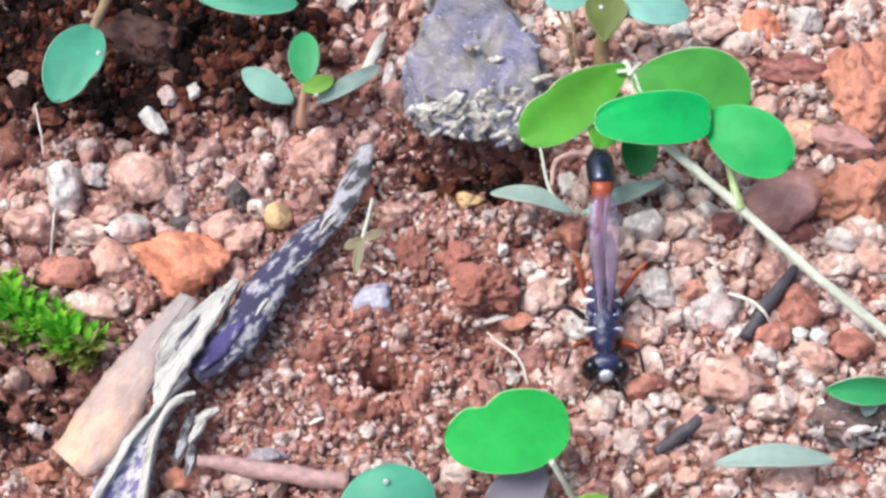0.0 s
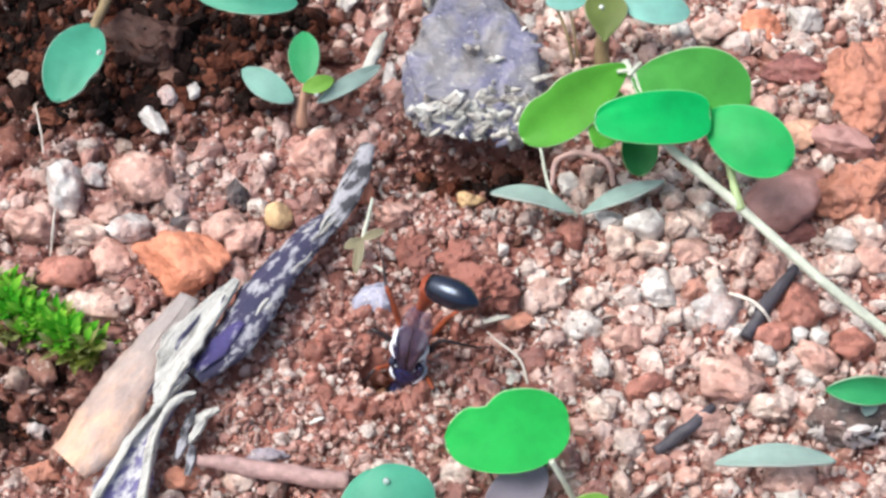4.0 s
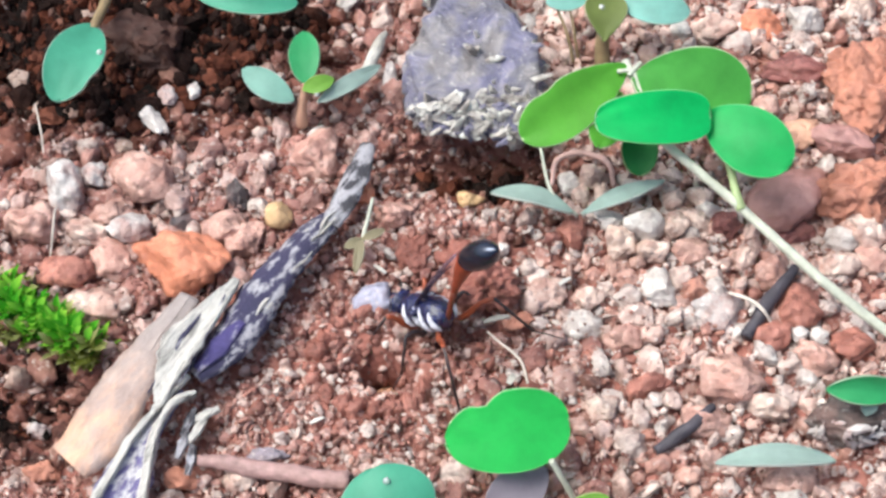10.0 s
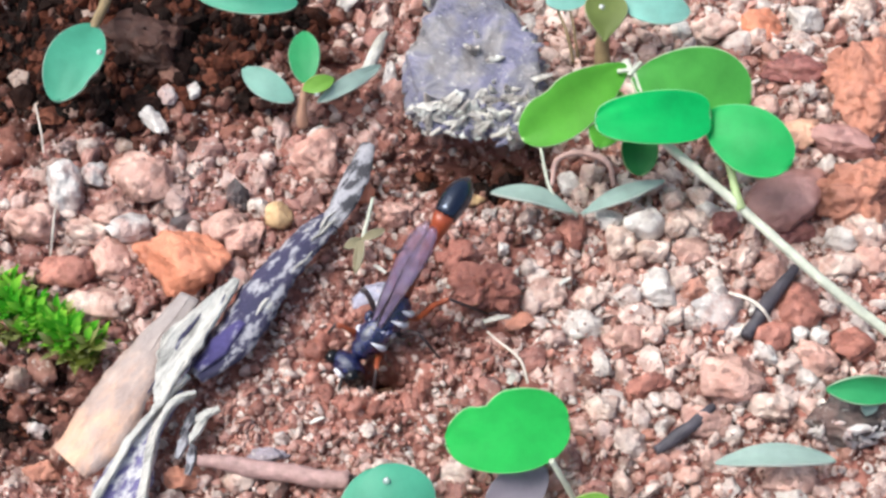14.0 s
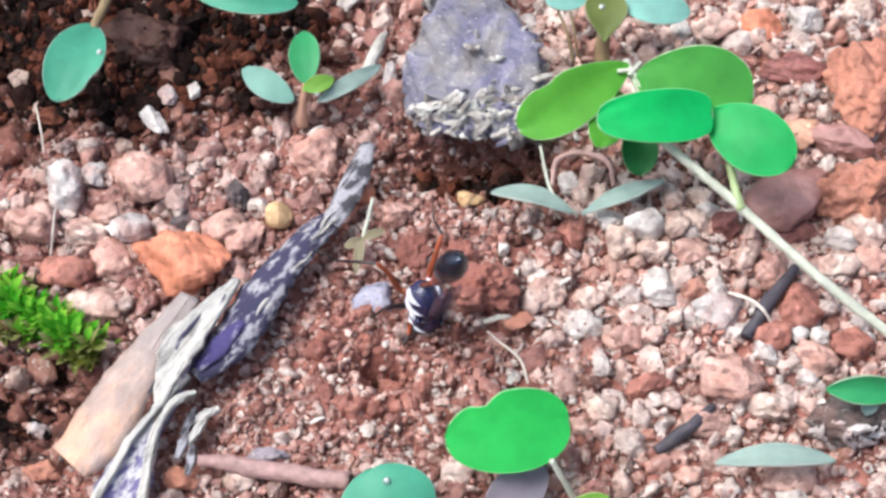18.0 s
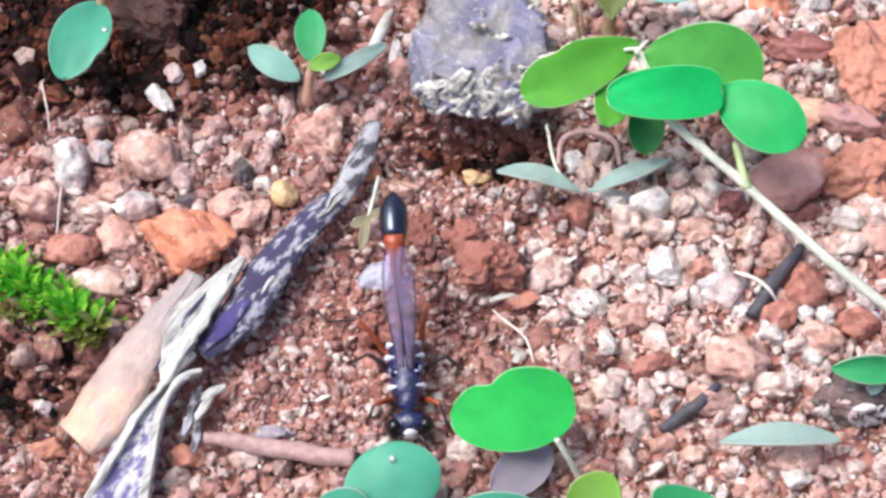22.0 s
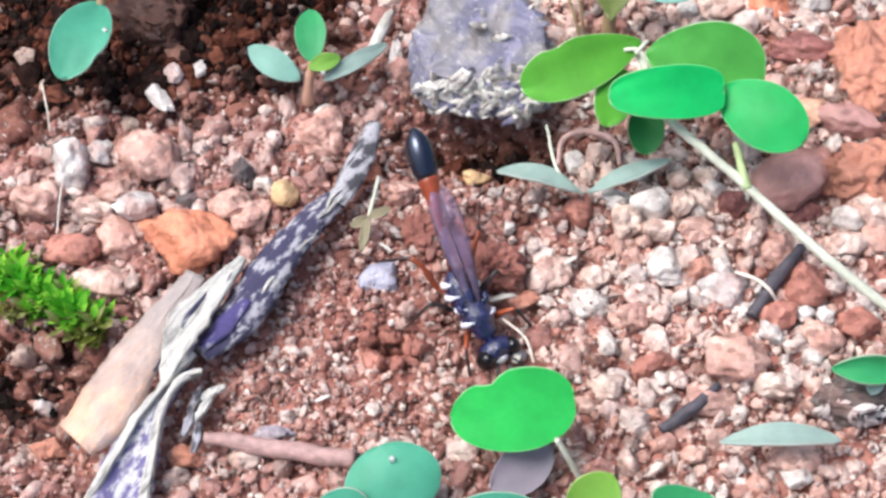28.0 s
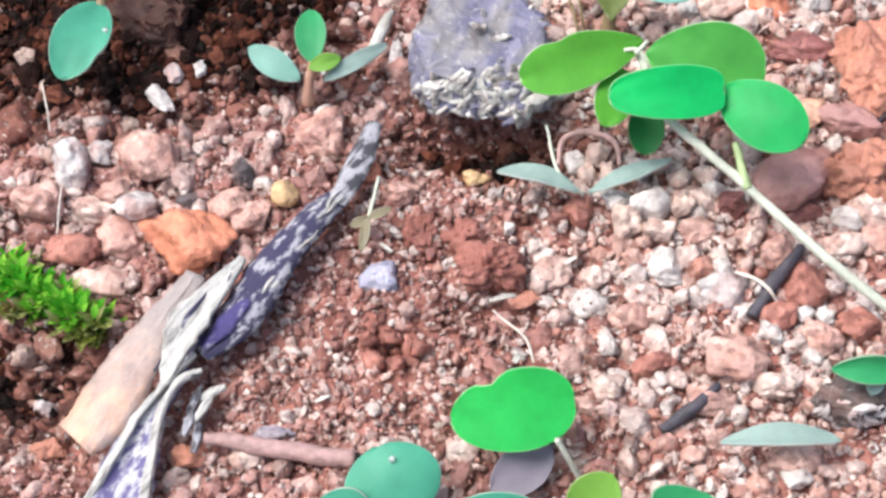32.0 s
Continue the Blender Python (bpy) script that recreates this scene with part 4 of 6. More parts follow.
single_leaf_plant("pale blue-green leaf lying on gravel", ((21.8, -21.9, 2.6), (31.4, -21.7, 2.6), 2.2, L_GREY, "pale blue-green blade", dict(blunt=0.6, cup=0.3, facing=(0, 0.2, 1.0))))
single_leaf_plant("small bright green leaf over a dark clod", ((37.4, -16.0, 4.0), (30.9, -16.3, 4.6), 2.4, L_GREEN, "bright green blade", dict(blunt=0.6, cup=0.4)), ((34.9, -16.3, 3.6), (34.2, -17.8, 3.0), 1.4, L_GREY, "whitish bract", {}))
tl = single_leaf_plant("seedling with oval blue-green leaves over dark soil", ((-31.7, 19.5, 7.0), (-34.6, 11.7, 6.0), 5.0, L_TEAL, "oval blue-green leaf with a pale rim", dict(blunt=0.5, waist=0.12)), ((-22.9, 23.5, 7.0), (-13.4, 22.1, 7.0), 3.2, L_TEAL, "blue-green leaf", dict(blunt=0.5)))
stem([(-31.8, 19.2, 7.0), (-31.6, 22.7, 5.6), (-31.2, 27.2, 4.0)], 0.45, 0.5, T_BROWNSTEM, tl, "brown stalk", "leaf_stalk", 11)
sl = single_leaf_plant("small seedling with upright blue-green leaves", ((-13.6, 13.6, 3.5), (-18.4, 16.8, 4.0), 2.6, L_MIST, "pale blue-green leaf", dict(blunt=0.6)), ((-12.5, 14.8, 4.5), (-12.8, 20.0, 5.5), 2.9, L_GREEN, "upright green leaf", dict(blunt=0.5)), ((-12.7, 14.1, 4.6), (-9.9, 15.1, 4.8), 1.6, L_YELLOW, "small yellow-green leaf", {}), ((-11.4, 13.4, 3.6), (-5.8, 17.6, 3.6), 1.5, L_GREY, "long grey-green leaf", {}))
stem([(-13.0, 13.0, 0.5), (-12.9, 13.7, 2.5), (-12.4, 14.7, 4.6)], 0.55, 0.4, T_PINKSTEM, sl, "pinkish stem", "stem", 12)
ms = single_leaf_plant("small seedling with two narrow grey-green leaves", ((11.3, 2.2, 2.4), (4.2, 3.9, 3.0), 2.3, L_GREY, "narrow grey-green leaf", dict(blunt=0.7, bend=0.12, facing=(0.1, 0.25, 1.0))), ((12.2, 2.1, 2.4), (19.5, 4.9, 3.4), 1.9, L_GREY, "narrow grey-green leaf", dict(blunt=0.7, bend=0.04, facing=(-0.1, 0.25, 1.0))))
stem([(11.8, 2.5, 1.5), (9.5, 3.9, 3.2), (8.6, 8.2, 4.0)], 0.18, 0.15, T_STEM, ms, "thin grey stem", "stem", 13)
tr = single_leaf_plant("seedling with olive and blue-green leaves", ((14.8, 19.3, 5.0), (15.1, 24.0, 6.5), 4.0, L_OLIVE, "olive-green leaf with a brown spot", dict(blunt=0.6, far=1.5)), ((16.5, 23.2, 6.0), (22.7, 21.8, 6.0), 3.2, L_CYAN, "pale blue-green leaf", dict(blunt=0.45)), ((13.5, 24.4, 5.0), (9.6, 24.0, 5.0), 2.0, L_CYAN, "pale blue-green leaf", {}))
stem([(15.1, 19.3, 0.8), (14.8, 19.9, 3.0), (14.8, 20.8, 5.2)], 0.8, 0.6, T_BROWNSTEM, tr, "olive-brown stem", "stem", 14)
xs_ = single_leaf_plant("tiny faded seedling with hairy leaflets", ((-7.1, -0.4, 2.2), (-8.6, -1.3, 2.2), 0.9, L_FADED, "faded leaflet", {}), ((-7.1, -0.4, 2.2), (-5.1, 0.3, 2.6), 0.8, L_FADED, "faded leaflet", {}), ((-7.1, -0.4, 2.2), (-7.6, -3.5, 1.6), 0.9, L_FADED, "faded leaflet", {}))
stem([(-7.1, -0.6, 2.0), (-6.6, 1.5, 2.4), (-6.2, 3.6, 2.6)], 0.2, 0.16, T_STEM, xs_, "thin pale stem", "stem", 15)


def droplet(parent, at, r):
    bm = bmesh.new()
    bmesh.ops.create_uvsphere(bm, u_segments=12, v_segments=8, radius=r)
    bmesh.ops.translate(bm, vec=at, verts=bm.verts)
    return part("droplet", bm, G_WATER, parent, "tiny bright water droplet")


droplet(tl, (-30.9, 16.3, 7.1), 0.32)
droplet(sl, (-11.4, 13.7, 4.4), 0.26)
droplet(blue_low, (-4.4, -24.8, 5.7), 0.3)
droplet(tr, (14.6, 22.2, 6.4), 0.3)


def make_moss():
    """A low cushion of many pointed leaves round short shoots, browned at its fringe."""
    rnd = random.Random(5)
    a, b = Vector((-40.0, -4.6, 0)), Vector((-29.8, -10.3, 0))
    across = Vector((0.48, 0.88, 0))
    fresh, fringe = bmesh.new(), bmesh.new()
    for bm in (fresh, fringe):
        bm.verts.layers.float.new("rim")
    for k in range(95):
        t, r = rnd.random() ** 0.85, rnd.uniform(-1, 1)
        o0 = a.lerp(b, t) + across * r * (2.5 - 1.3 * t)
        outer = abs(r) > 0.8 or t > 0.85
        bm = fringe if outer and rnd.random() < 0.7 else fresh
        rim = bm.verts.layers.float["rim"]
        top = rnd.uniform(1.2, 3.2) * (1 - 0.5 * abs(r))
        bright = rnd.uniform(0.0, 1.0) ** 1.5
        for q in range(10):
            turn, lift = q * 2.4 + rnd.random(), q / 10
            o = o0 + Vector((0, 0, 0.2 + top * lift))
            out = Vector((math.cos(turn), math.sin(turn), 0.2 + 1.3 * lift)).normalized()
            le = rnd.uniform(1.2, 2.5)
            sd = out.cross(Vector((0, 0, 1))).normalized() * rnd.uniform(0.25, 0.5)
            mid = o + out * le * 0.5 + Vector((0, 0, 0.16))
            vs = [bm.verts.new(o), bm.verts.new(mid + sd), bm.verts.new(o + out * le - Vector((0, 0, 0.1))), bm.verts.new(mid - sd)]
            vs[1][rim] = vs[3][rim] = 0.4 * bright
            vs[2][rim] = bright
            bm.faces.new(vs)
    cushion = part("moss", fresh, L_MOSS, smooth=False)
    put(cushion, 0, 0, height(-33.6, -8.2))
    part("moss_fringe", fringe, L_DRYMOSS, cushion, "browned outer shoots", smooth=False)
    return tagged(cushion, "bright green moss cushion with a browned fringe on dark soil", "moss", kind="stuff")


make_moss()


# ---- gravel and crumbs ----
def variants(count, sub, planes, rough):
    out = []
    for k in range(count):
        bm = stone_verts(500 + k * 13 + sub, sub, planes, rough)
        bm.verts.ensure_lookup_table()
        out.append((np.array([v.co[:] for v in bm.verts]), np.array([[v.index for v in f.verts] for f in bm.faces])))
        bm.free()
    return out


def random_turn(rng):
    q = rng.normal(size=4)
    q /= np.linalg.norm(q)
    w, x, y, z = q
    return np.array([[1 - 2 * (y * y + z * z), 2 * (x * y - z * w), 2 * (x * z + y * w)], [2 * (x * y + z * w), 1 - 2 * (x * x + z * z), 2 * (y * z - x * w)], [2 * (x * z - y * w), 2 * (y * z + x * w), 1 - 2 * (x * x + y * y)]])


def heap(name, spots, shapes, material, label, rng, smooth=False):
    """Many loose grains in one mesh. spots: x, y, z, size."""
    vs, fs, base = [], [], 0
    for x, y, z, s in spots:
        v, f = shapes[rng.integers(len(shapes))]
        stretch = rng.uniform(0.45, 1.5, 3)
        w = (v * stretch * s * 0.5) @ random_turn(rng).T + (x, y, z)
        vs.append(w)
        fs.append(f + base)
        base += len(v)
    vs, fs = np.concatenate(vs) * MM, np.concatenate(fs)
    me = bpy.data.meshes.new(name)
    me.from_pydata(vs.tolist(), [], fs.tolist())
    me.materials.append(material)
    if smooth:
        me.polygons.foreach_set("use_smooth", [True] * len(me.polygons))
    return tagged(new(name, me), label, "gravel", kind="stuff")


FINE = ((-6.9, -11.2), (13.0, 10.5))


def fineness(x, y):
    """1 in the dug-over soil round the burrow, 0 in the coarse gravel."""
    (cx, cy), (rx, ry) = FINE
    f = bell(x, y, cx, cy, rx, ry) + 0.8 * bell(x, y, -2, 6, 9, 6) + 0.35 * lumps((x, y, 0), 0.15, 8)
    return min(1.0, max(0.0, f))


def humus_and_shade(x, y):
    (hx, hy), (dx, dy) = HUMP, DITCH
    # the CLOD and BURROW bells paint shade in those hollows with dark grains
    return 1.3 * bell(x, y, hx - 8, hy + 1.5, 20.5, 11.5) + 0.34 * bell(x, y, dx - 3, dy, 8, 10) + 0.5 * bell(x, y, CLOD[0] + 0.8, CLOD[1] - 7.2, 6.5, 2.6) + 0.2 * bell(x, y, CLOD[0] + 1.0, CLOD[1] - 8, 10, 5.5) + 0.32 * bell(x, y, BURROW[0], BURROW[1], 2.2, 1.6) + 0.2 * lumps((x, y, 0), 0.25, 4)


def scatter_gravel():
    rng = np.random.default_rng(4)
    cells = {}

    def open_spot(x, y, r):
        i, j = int(x // 3), int(y // 3)
        for a in range(i - 1, i + 2):
            for b in range(j - 1, j + 2):
                for u, v, w in cells.get((a, b), ()):
                    if (x - u) ** 2 + (y - v) ** 2 < (0.68 * (r + w)) ** 2:
                        return False
        cells.setdefault((i, j), []).append((x, y, r))
        return True

    pebbles, brown, pale, umber = [], [], [], []
    for size, tries in ((2.8, 500), (2.2, 3500), (1.7, 9000), (1.25, 20000), (0.9, 26000)):
        for _ in range(tries):
            x, y = rng.uniform(-56, 56), rng.uniform(-40, 50)
            s = size * rng.uniform(0.8, 1.2)
            f = fineness(x, y)
            if f > 0.35 and s > 1.9 - 1.2 * f or rng.random() < 0.75 * f:
                continue
            if humus_and_shade(x, y) > 0.42 and rng.random() < 0.88:
                continue
            if not is_free(x, y, s / 2) or not open_spot(x, y, s / 2):
                continue
            spot = (x, y, height(x, y) + relief(x, y) * 0.7 + s * rng.uniform(-0.25, 0.18), s)
            seen = abs(x) < 44 and -27 < y < 32
            if s > 1.9 and seen and humus_and_shade(x, y) < 0.15 and len(pebbles) < 300:
                pebbles.append(spot)
            elif humus_and_shade(x, y) > 0.12 + 0.1 * rng.random():
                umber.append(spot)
            elif x + 0.3 * y + rng.normal() * 5 > 5:
                pale.append(spot)
            else:
                brown.append(spot)
    shapes = variants(18, 3, 13, 0.26)
    heap("gravel", brown, shapes, M_GRAVEL, "loose pink-brown gravel on red soil", rng, True)
    heap("gravel", umber, shapes, M_UMBER, "dark umber gravel on humus soil, also painted shade before the lump", rng, True)
    heap("gravel", pale, shapes, M_GRAVEL_PALE, "loose pale pink and white gravel", rng, True)
    crumbs, grit, dark = [], [], []
    for x, y, z, s in brown + pale + pebbles:
        if humus_and_shade(x, y) > 0.45:
            continue
        for _ in range(int(rng.integers(2, 8) * min(s, 2.0))):
            a, r = rng.uniform(0, 6.28), s * 0.5 * math.sqrt(rng.random())
            u = x + r * math.cos(a)
            v = y + r * math.sin(a)
            c = rng.uniform(0.18, 0.45)
            (crumbs if rng.random() < 0.6 else grit).append((u, v, z + 0.42 * math.sqrt(max(0.0, s * s * 0.25 - r * r)) * 1.6, c))
    for _ in range(46000):
        x, y = rng.uniform(-50, 50), rng.uniform(-34, 40)
        f, h = fineness(x, y), humus_and_shade(x, y)
        s = rng.uniform(0.3, 0.7) if rng.random() < 0.85 else rng.uniform(0.7, 1.3)
        spot = (x, y, height(x, y) + relief(x, y) - 0.3 + s * rng.uniform(-0.2, 0.3), s)
        # dark crumbs: humus soil, and painted shade at the burrow and before the clod
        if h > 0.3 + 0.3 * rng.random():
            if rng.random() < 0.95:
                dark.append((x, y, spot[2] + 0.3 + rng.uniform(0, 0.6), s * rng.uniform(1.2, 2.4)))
        elif rng.random() < 0.45 + 0.55 * f:
            (grit if rng.random() < (0.5 if x > 9 else 0.45 if y < -13.5 or x < -10 and y < -6 else 0.16) else crumbs).append(spot)
    tiny = variants(16, 2, 7, 0.5)[:8] + variants(10, 1, 6, 0.3)
    heap("soil_crumbs", crumbs, tiny, M_CRUMB, "fine red soil crumbs and grit", rng, True)
    heap("grit", grit, tiny, M_GRAVEL_PALE, "pale grains of grit on red soil", rng)
    heap("humus_crumbs", dark, tiny, M_HUMUS_SHADE, "dark brown humus crumbs, also painted shade in the hollows", rng)
    outer = []
    while len(outer) < 3500:
        x, y = rng.normal(0, 75, 2)
        if abs(x) > 54 or not -38 < y < 48:
            s = rng.uniform(1.0, 3.4)
            outer.append((x, y, height(x, y) * (1 if max(abs(x) / 70, abs(y) / 60) < 1.6 else 0) + s * rng.uniform(-0.1, 0.15), s))
    heap("gravel", outer, variants(8, 2, 10, 0.2), M_GRAVEL, "scattered pink-brown gravel on bare soil", rng, True)
    return pebbles, rng


LOOSE, loose_rng = scatter_gravel()


# ---- the wasp ----
def make_wasp():
    """x points ahead; the origin is the waist."""
    wasp = tagged(new("digger_wasp"), "slender blue-black digger wasp with a red waist and folded smoky wings", "wasp")
    bm = lathe(bmesh.new(), [(-0.15, 0.3), (0.1, 0.8), (0.7, 1.25), (1.5, 1.45), (2.3, 1.42), (2.8, 1.2), (3.2, 1.25), (3.9, 1.42), (4.6, 1.3), (5.0, 0.95), (5.35, 1.0), (5.7, 0.75), (6.0, 0.4), (6.2, 0.35)], 20, 0.92)
    for v in bm.verts:
        v.co.z += 0.12
    thorax = part("thorax", bm, W_BODY, wasp, "blue-black thorax")
    for sy in (-1, 1):
        for x0, lean, rad in ((0.7, 0.5, 1.2), (1.7, 0.6, 1.4), (2.9, 0.5, 1.2), (4.1, 0.4, 1.36)):
            bm = bmesh.new()
            pts = []
            for q in (56, 38, 18, -3, -24, -44):
                a = radians(q)
                pts.append((x0 + lean * (0.5 - (56 - q) / 100), sy * rad * 0.93 * math.cos(a), 0.12 + rad * math.sin(a)))
            tube(bm, pts, [0.04, 0.14, 0.25, 0.3, 0.24, 0.07], 8)
            part("hair_band", bm, W_SILVER, thorax, "silvery hair band")
    for sy in (-1, 1):
        bm = bmesh.new()
        tube(bm, [(3.3, sy * 0.95, 0.95), (2.9, sy * 1.15, 0.9), (2.5, sy * 1.15, 0.85)], [0.2, 0.3, 0.2], 8)
        part("wing_base", bm, W_BODY, thorax)
    bm = bmesh.new()
    bmesh.ops.create_uvsphere(bm, u_segments=18, v_segments=12, radius=1)
    for v in bm.verts:
        v.co = Vector((6.85 + 0.85 * v.co.x, 1.35 * v.co.y, -0.1 + 1.2 * v.co.z - 0.1 * v.co.x))
    head = part("head", bm, W_BODY, wasp, "blue-black head with a silvery face")
    bm = bmesh.new()
    bmesh.ops.create_uvsphere(bm, u_segments=14, v_segments=8, radius=1)
    for v in bm.verts:
        v.co = Vector((7.42 + 0.4 * v.co.x, 0.6 * v.co.y, -0.05 + 0.85 * v.co.z))
    part("face", bm, W_SILVER, head, "silvery face")
    for sy in (-1, 1):
        bm = bmesh.new()
        bmesh.ops.create_uvsphere(bm, u_segments=14, v_segments=10, radius=1)
        for v in bm.verts:
            v.co = Vector((7.08 + 0.68 * v.co.x, sy * 0.98 + 0.6 * v.co.y, 0.08 + 1.05 * v.co.z))
        part("eye", bm, W_EYE, head, "large glossy black eye")
        bm = bmesh.new()
        tube(bm, curve_points([(7.5, sy * 0.35, 0.25), (8.0, sy * 0.7, 0.6), (8.7, sy * 1.1, 0.2), (9.1, sy * 1.5, -0.6)], 5), [0.1] * 10 + [0.075] * 6, 6)
        part("antenna", bm, W_LEG, head, "black antenna")
        bm = bmesh.new()
        tube(bm, curve_points([(7.3, sy * 0.5, -0.7), (7.9, sy * 0.6, -1.2), (8.25, sy * 0.15, -1.7)], 4), [0.2] * 3 + [0.16] * 3 + [0.08] * 3, 6)
        part("mandible", bm, W_LEG, head, "dark curved jaw")
    # the head is broader than the thorax
    for piece in [head] + list(head.children):
        for v in piece.data.vertices:
            v.co = Vector((0.0063, 0, -0.0001)) + (v.co - Vector((0.0063, 0, -0.0001))) * 1.2
    wings = []
    for sy in (-1, 1):
        for kind, length, wide, z in (("forewing", 9.2, 1.75, 1.3 + 0.05 * sy), ("hindwing", 6.4, 1.25, 1.14 + 0.04 * sy)):
            def across(u):
                return wide * (0.2 + 0.8 * math.sin(math.pi * min(1.0, u ** 1.5 * 0.96 + 0.03)) ** 0.7 * (0.5 + 0.5 * u))

            bm = bmesh.new()
            grid = []
            for i in range(15):
                u = i / 14
                grid.append([bm.verts.new((-u * length, sy * across(u) * q, 0.2 * math.sin(math.pi * u) - 0.3 * q * q + 0.03 * math.sin(9 * q + 7 * u))) for q in (-0.35, -0.1, 0.15, 0.4, 0.65)])
            for r0, r1 in zip(grid, grid[1:]):
                for j in range(4):
                    bm.faces.new((r0[j], r0[j + 1], r1[j + 1], r1[j]))
            wing = part(kind, bm, W_WING, wasp, "smoky translucent wing with violet sky sheen in its colour", thick=0.03)
            put(wing, 3.0, sy * 0.3, z, 0, 6, 0)
            wings.append(wing)
            for q in (-0.3, 0.6):
                bm = bmesh.new()
                tube(bm, [(-u * length * 0.95, sy * across(u) * q, 0.03 + 0.2 * math.sin(math.pi * u) - 0.3 * q * q) for u in (0, 0.2, 0.4, 0.6, 0.8, 1.0)], [0.05, 0.045, 0.04, 0.035, 0.03, 0.015], 5)
                part("vein", bm, W_LEG, wing)
    # waist and abdomen: x runs back from the joint
    bm = lathe(bmesh.new(), [(0.1, 0.22), (-0.6, 0.2), (-2.5, 0.22), (-3.8, 0.3), (-4.2, 0.38), (-4.8, 0.42), (-6.0, 0.62), (-7.2, 0.82), (-7.9, 0.9)], 16)
    for v in bm.verts:
        v.co.z += 0.25 * math.sin(math.pi * min(1, -v.co.x / 8))
    waist = part("waist", bm, W_RED, wasp, "long thin red waist")
    bm = lathe(bmesh.new(), [(-0.05, 0.24), (-0.7, 0.23), (-2.3, 0.25), (-3.2, 0.29)], 12)
    for v in bm.verts:
        v.co.z += 0.25 * math.sin(math.pi * min(1, -v.co.x / 8))
        v.co.x -= 0.1
    part("waist_stalk", bm, W_DARKRED, waist, "dark red stalk")
    bm = lathe(bmesh.new(), [(0.2, 0.88), (-0.3, 1.0), (-0.9, 1.1), (-1.6, 1.14), (-2.3, 1.08), (-2.9, 0.9), (-3.4, 0.6), (-3.75, 0.28), (-3.95, 0.05)], 20)
    gaster = part("gaster", bm, W_GLOSS, waist, "glossy black abdomen tip")
    put(gaster, -7.7, 0, 0)
    for x, r in ((-1.0, 1.1), (-2.0, 1.1)):
        part("segment_ring", lathe(bmesh.new(), [(x + 0.06, r - 0.05), (x + 0.03, r + 0.008), (x - 0.03, r + 0.004), (x - 0.06, r - 0.06)], 20), W_GLOSS, gaster)
    # legs: femur carries tibia and tarsus
    legs = []
    for sy in (-1, 1):
        for x0, out, ahead, red, k in ((4.3, 2.2, 2.2, True, 0.9), (2.5, 2.9, -0.8, False, 1.0), (1.1, 2.9, -3.8, True, 1.35)):
            knee = Vector((ahead * 0.7, sy * out * 0.8, 1.6 * k))
            ankle = Vector((ahead * 1.35, sy * out * 1.3, -1.9))
            toe = ankle + Vector((ahead * 0.6 + 0.2, sy * 1.2, -0.7))
            leg = part("leg", tube(bmesh.new(), curve_points([(0, 0, 0), (knee.x * 0.25, knee.y * 0.3, -0.2), knee * 0.65, knee], 4), [0.24] * 4 + [0.26] * 4 + [0.2] * 4 + [0.13], 8), W_LEGRED if red else W_LEG, wasp, "reddish leg" if red else "black leg")
            part("tibia", tube(bmesh.new(), [knee, knee.lerp(ankle, 0.5), ankle], [0.12, 0.13, 0.1], 8), W_LEG, leg)
            part("tarsus", tube(bmesh.new(), [ankle, ankle.lerp(toe, 0.4) + Vector((0, 0, 0.1)), toe], [0.085, 0.07, 0.05], 6), W_LEG, leg)
            put(leg, x0, sy * 0.7, -0.75)
            legs.append(leg)
    # full size: twenty-two millimetres from jaws to tail
    for piece in wasp.children_recursive:
        piece.data.transform(Matrix.Scale(1.08, 4))
        piece.location *= 1.08
    return wasp, head, waist, gaster, legs, wings


wasp, wasp_head, wasp_waist, wasp_gaster, wasp_legs, wasp_wings = make_wasp()

# crumbs that the wasp scrapes into its burrow
FILL = []
fill_mesh = to_mesh("soil_crumb", stone_verts(61, 3, 9, 0.35), stone_material("scraped_soil", (0.36, 0.145, 0.11), speck_amount=0.64))
for k in range(24):
    crumb = tagged(new("soil_crumb", fill_mesh), "crumb of red soil scraped by the wasp", "soil crumb", "soil crumbs at the burrow")
    crumb.scale = [random.uniform(0.6, 1.2) for _ in range(3)]
    FILL.append(crumb)

# the pebble that the wasp carries to its burrow
plug_bm = stone_verts(77, 3, 9, 0.08)
bmesh.ops.scale(plug_bm, vec=(1.25, 0.95, 0.95), verts=plug_bm.verts)
plug = tagged(part("pebble", plug_bm, stone_material("tan_pebble", (0.60, 0.36, 0.20), speck_amount=0.7)), "tan pebble carried by the wasp to its burrow", "pebble")


# ---- loose pebbles, each a piece of the ground ----
def lay_pebbles():
    shapes = [to_mesh("pebble", stone_verts(900 + k, 3, 10, 0.24), M_PEBBLE if k < 8 else M_PEBBLE_PALE, True) for k in range(16)]
    for x, y, z, s in LOOSE:
        light = x + 0.3 * y + loose_rng.normal() * 5 > 5
        me = shapes[int(loose_rng.integers(8)) + (8 if light else 0)]
        ob = new("pebble", me)
        ob.parent = ground
        turn = Euler(loose_rng.uniform(0, 6.28, 3))
        ob.matrix_basis = Matrix.LocRotScale((x * MM, y * MM, z * MM), turn, Vector(loose_rng.uniform(0.65, 1.25, 3) * s * 0.5))


lay_pebbles()

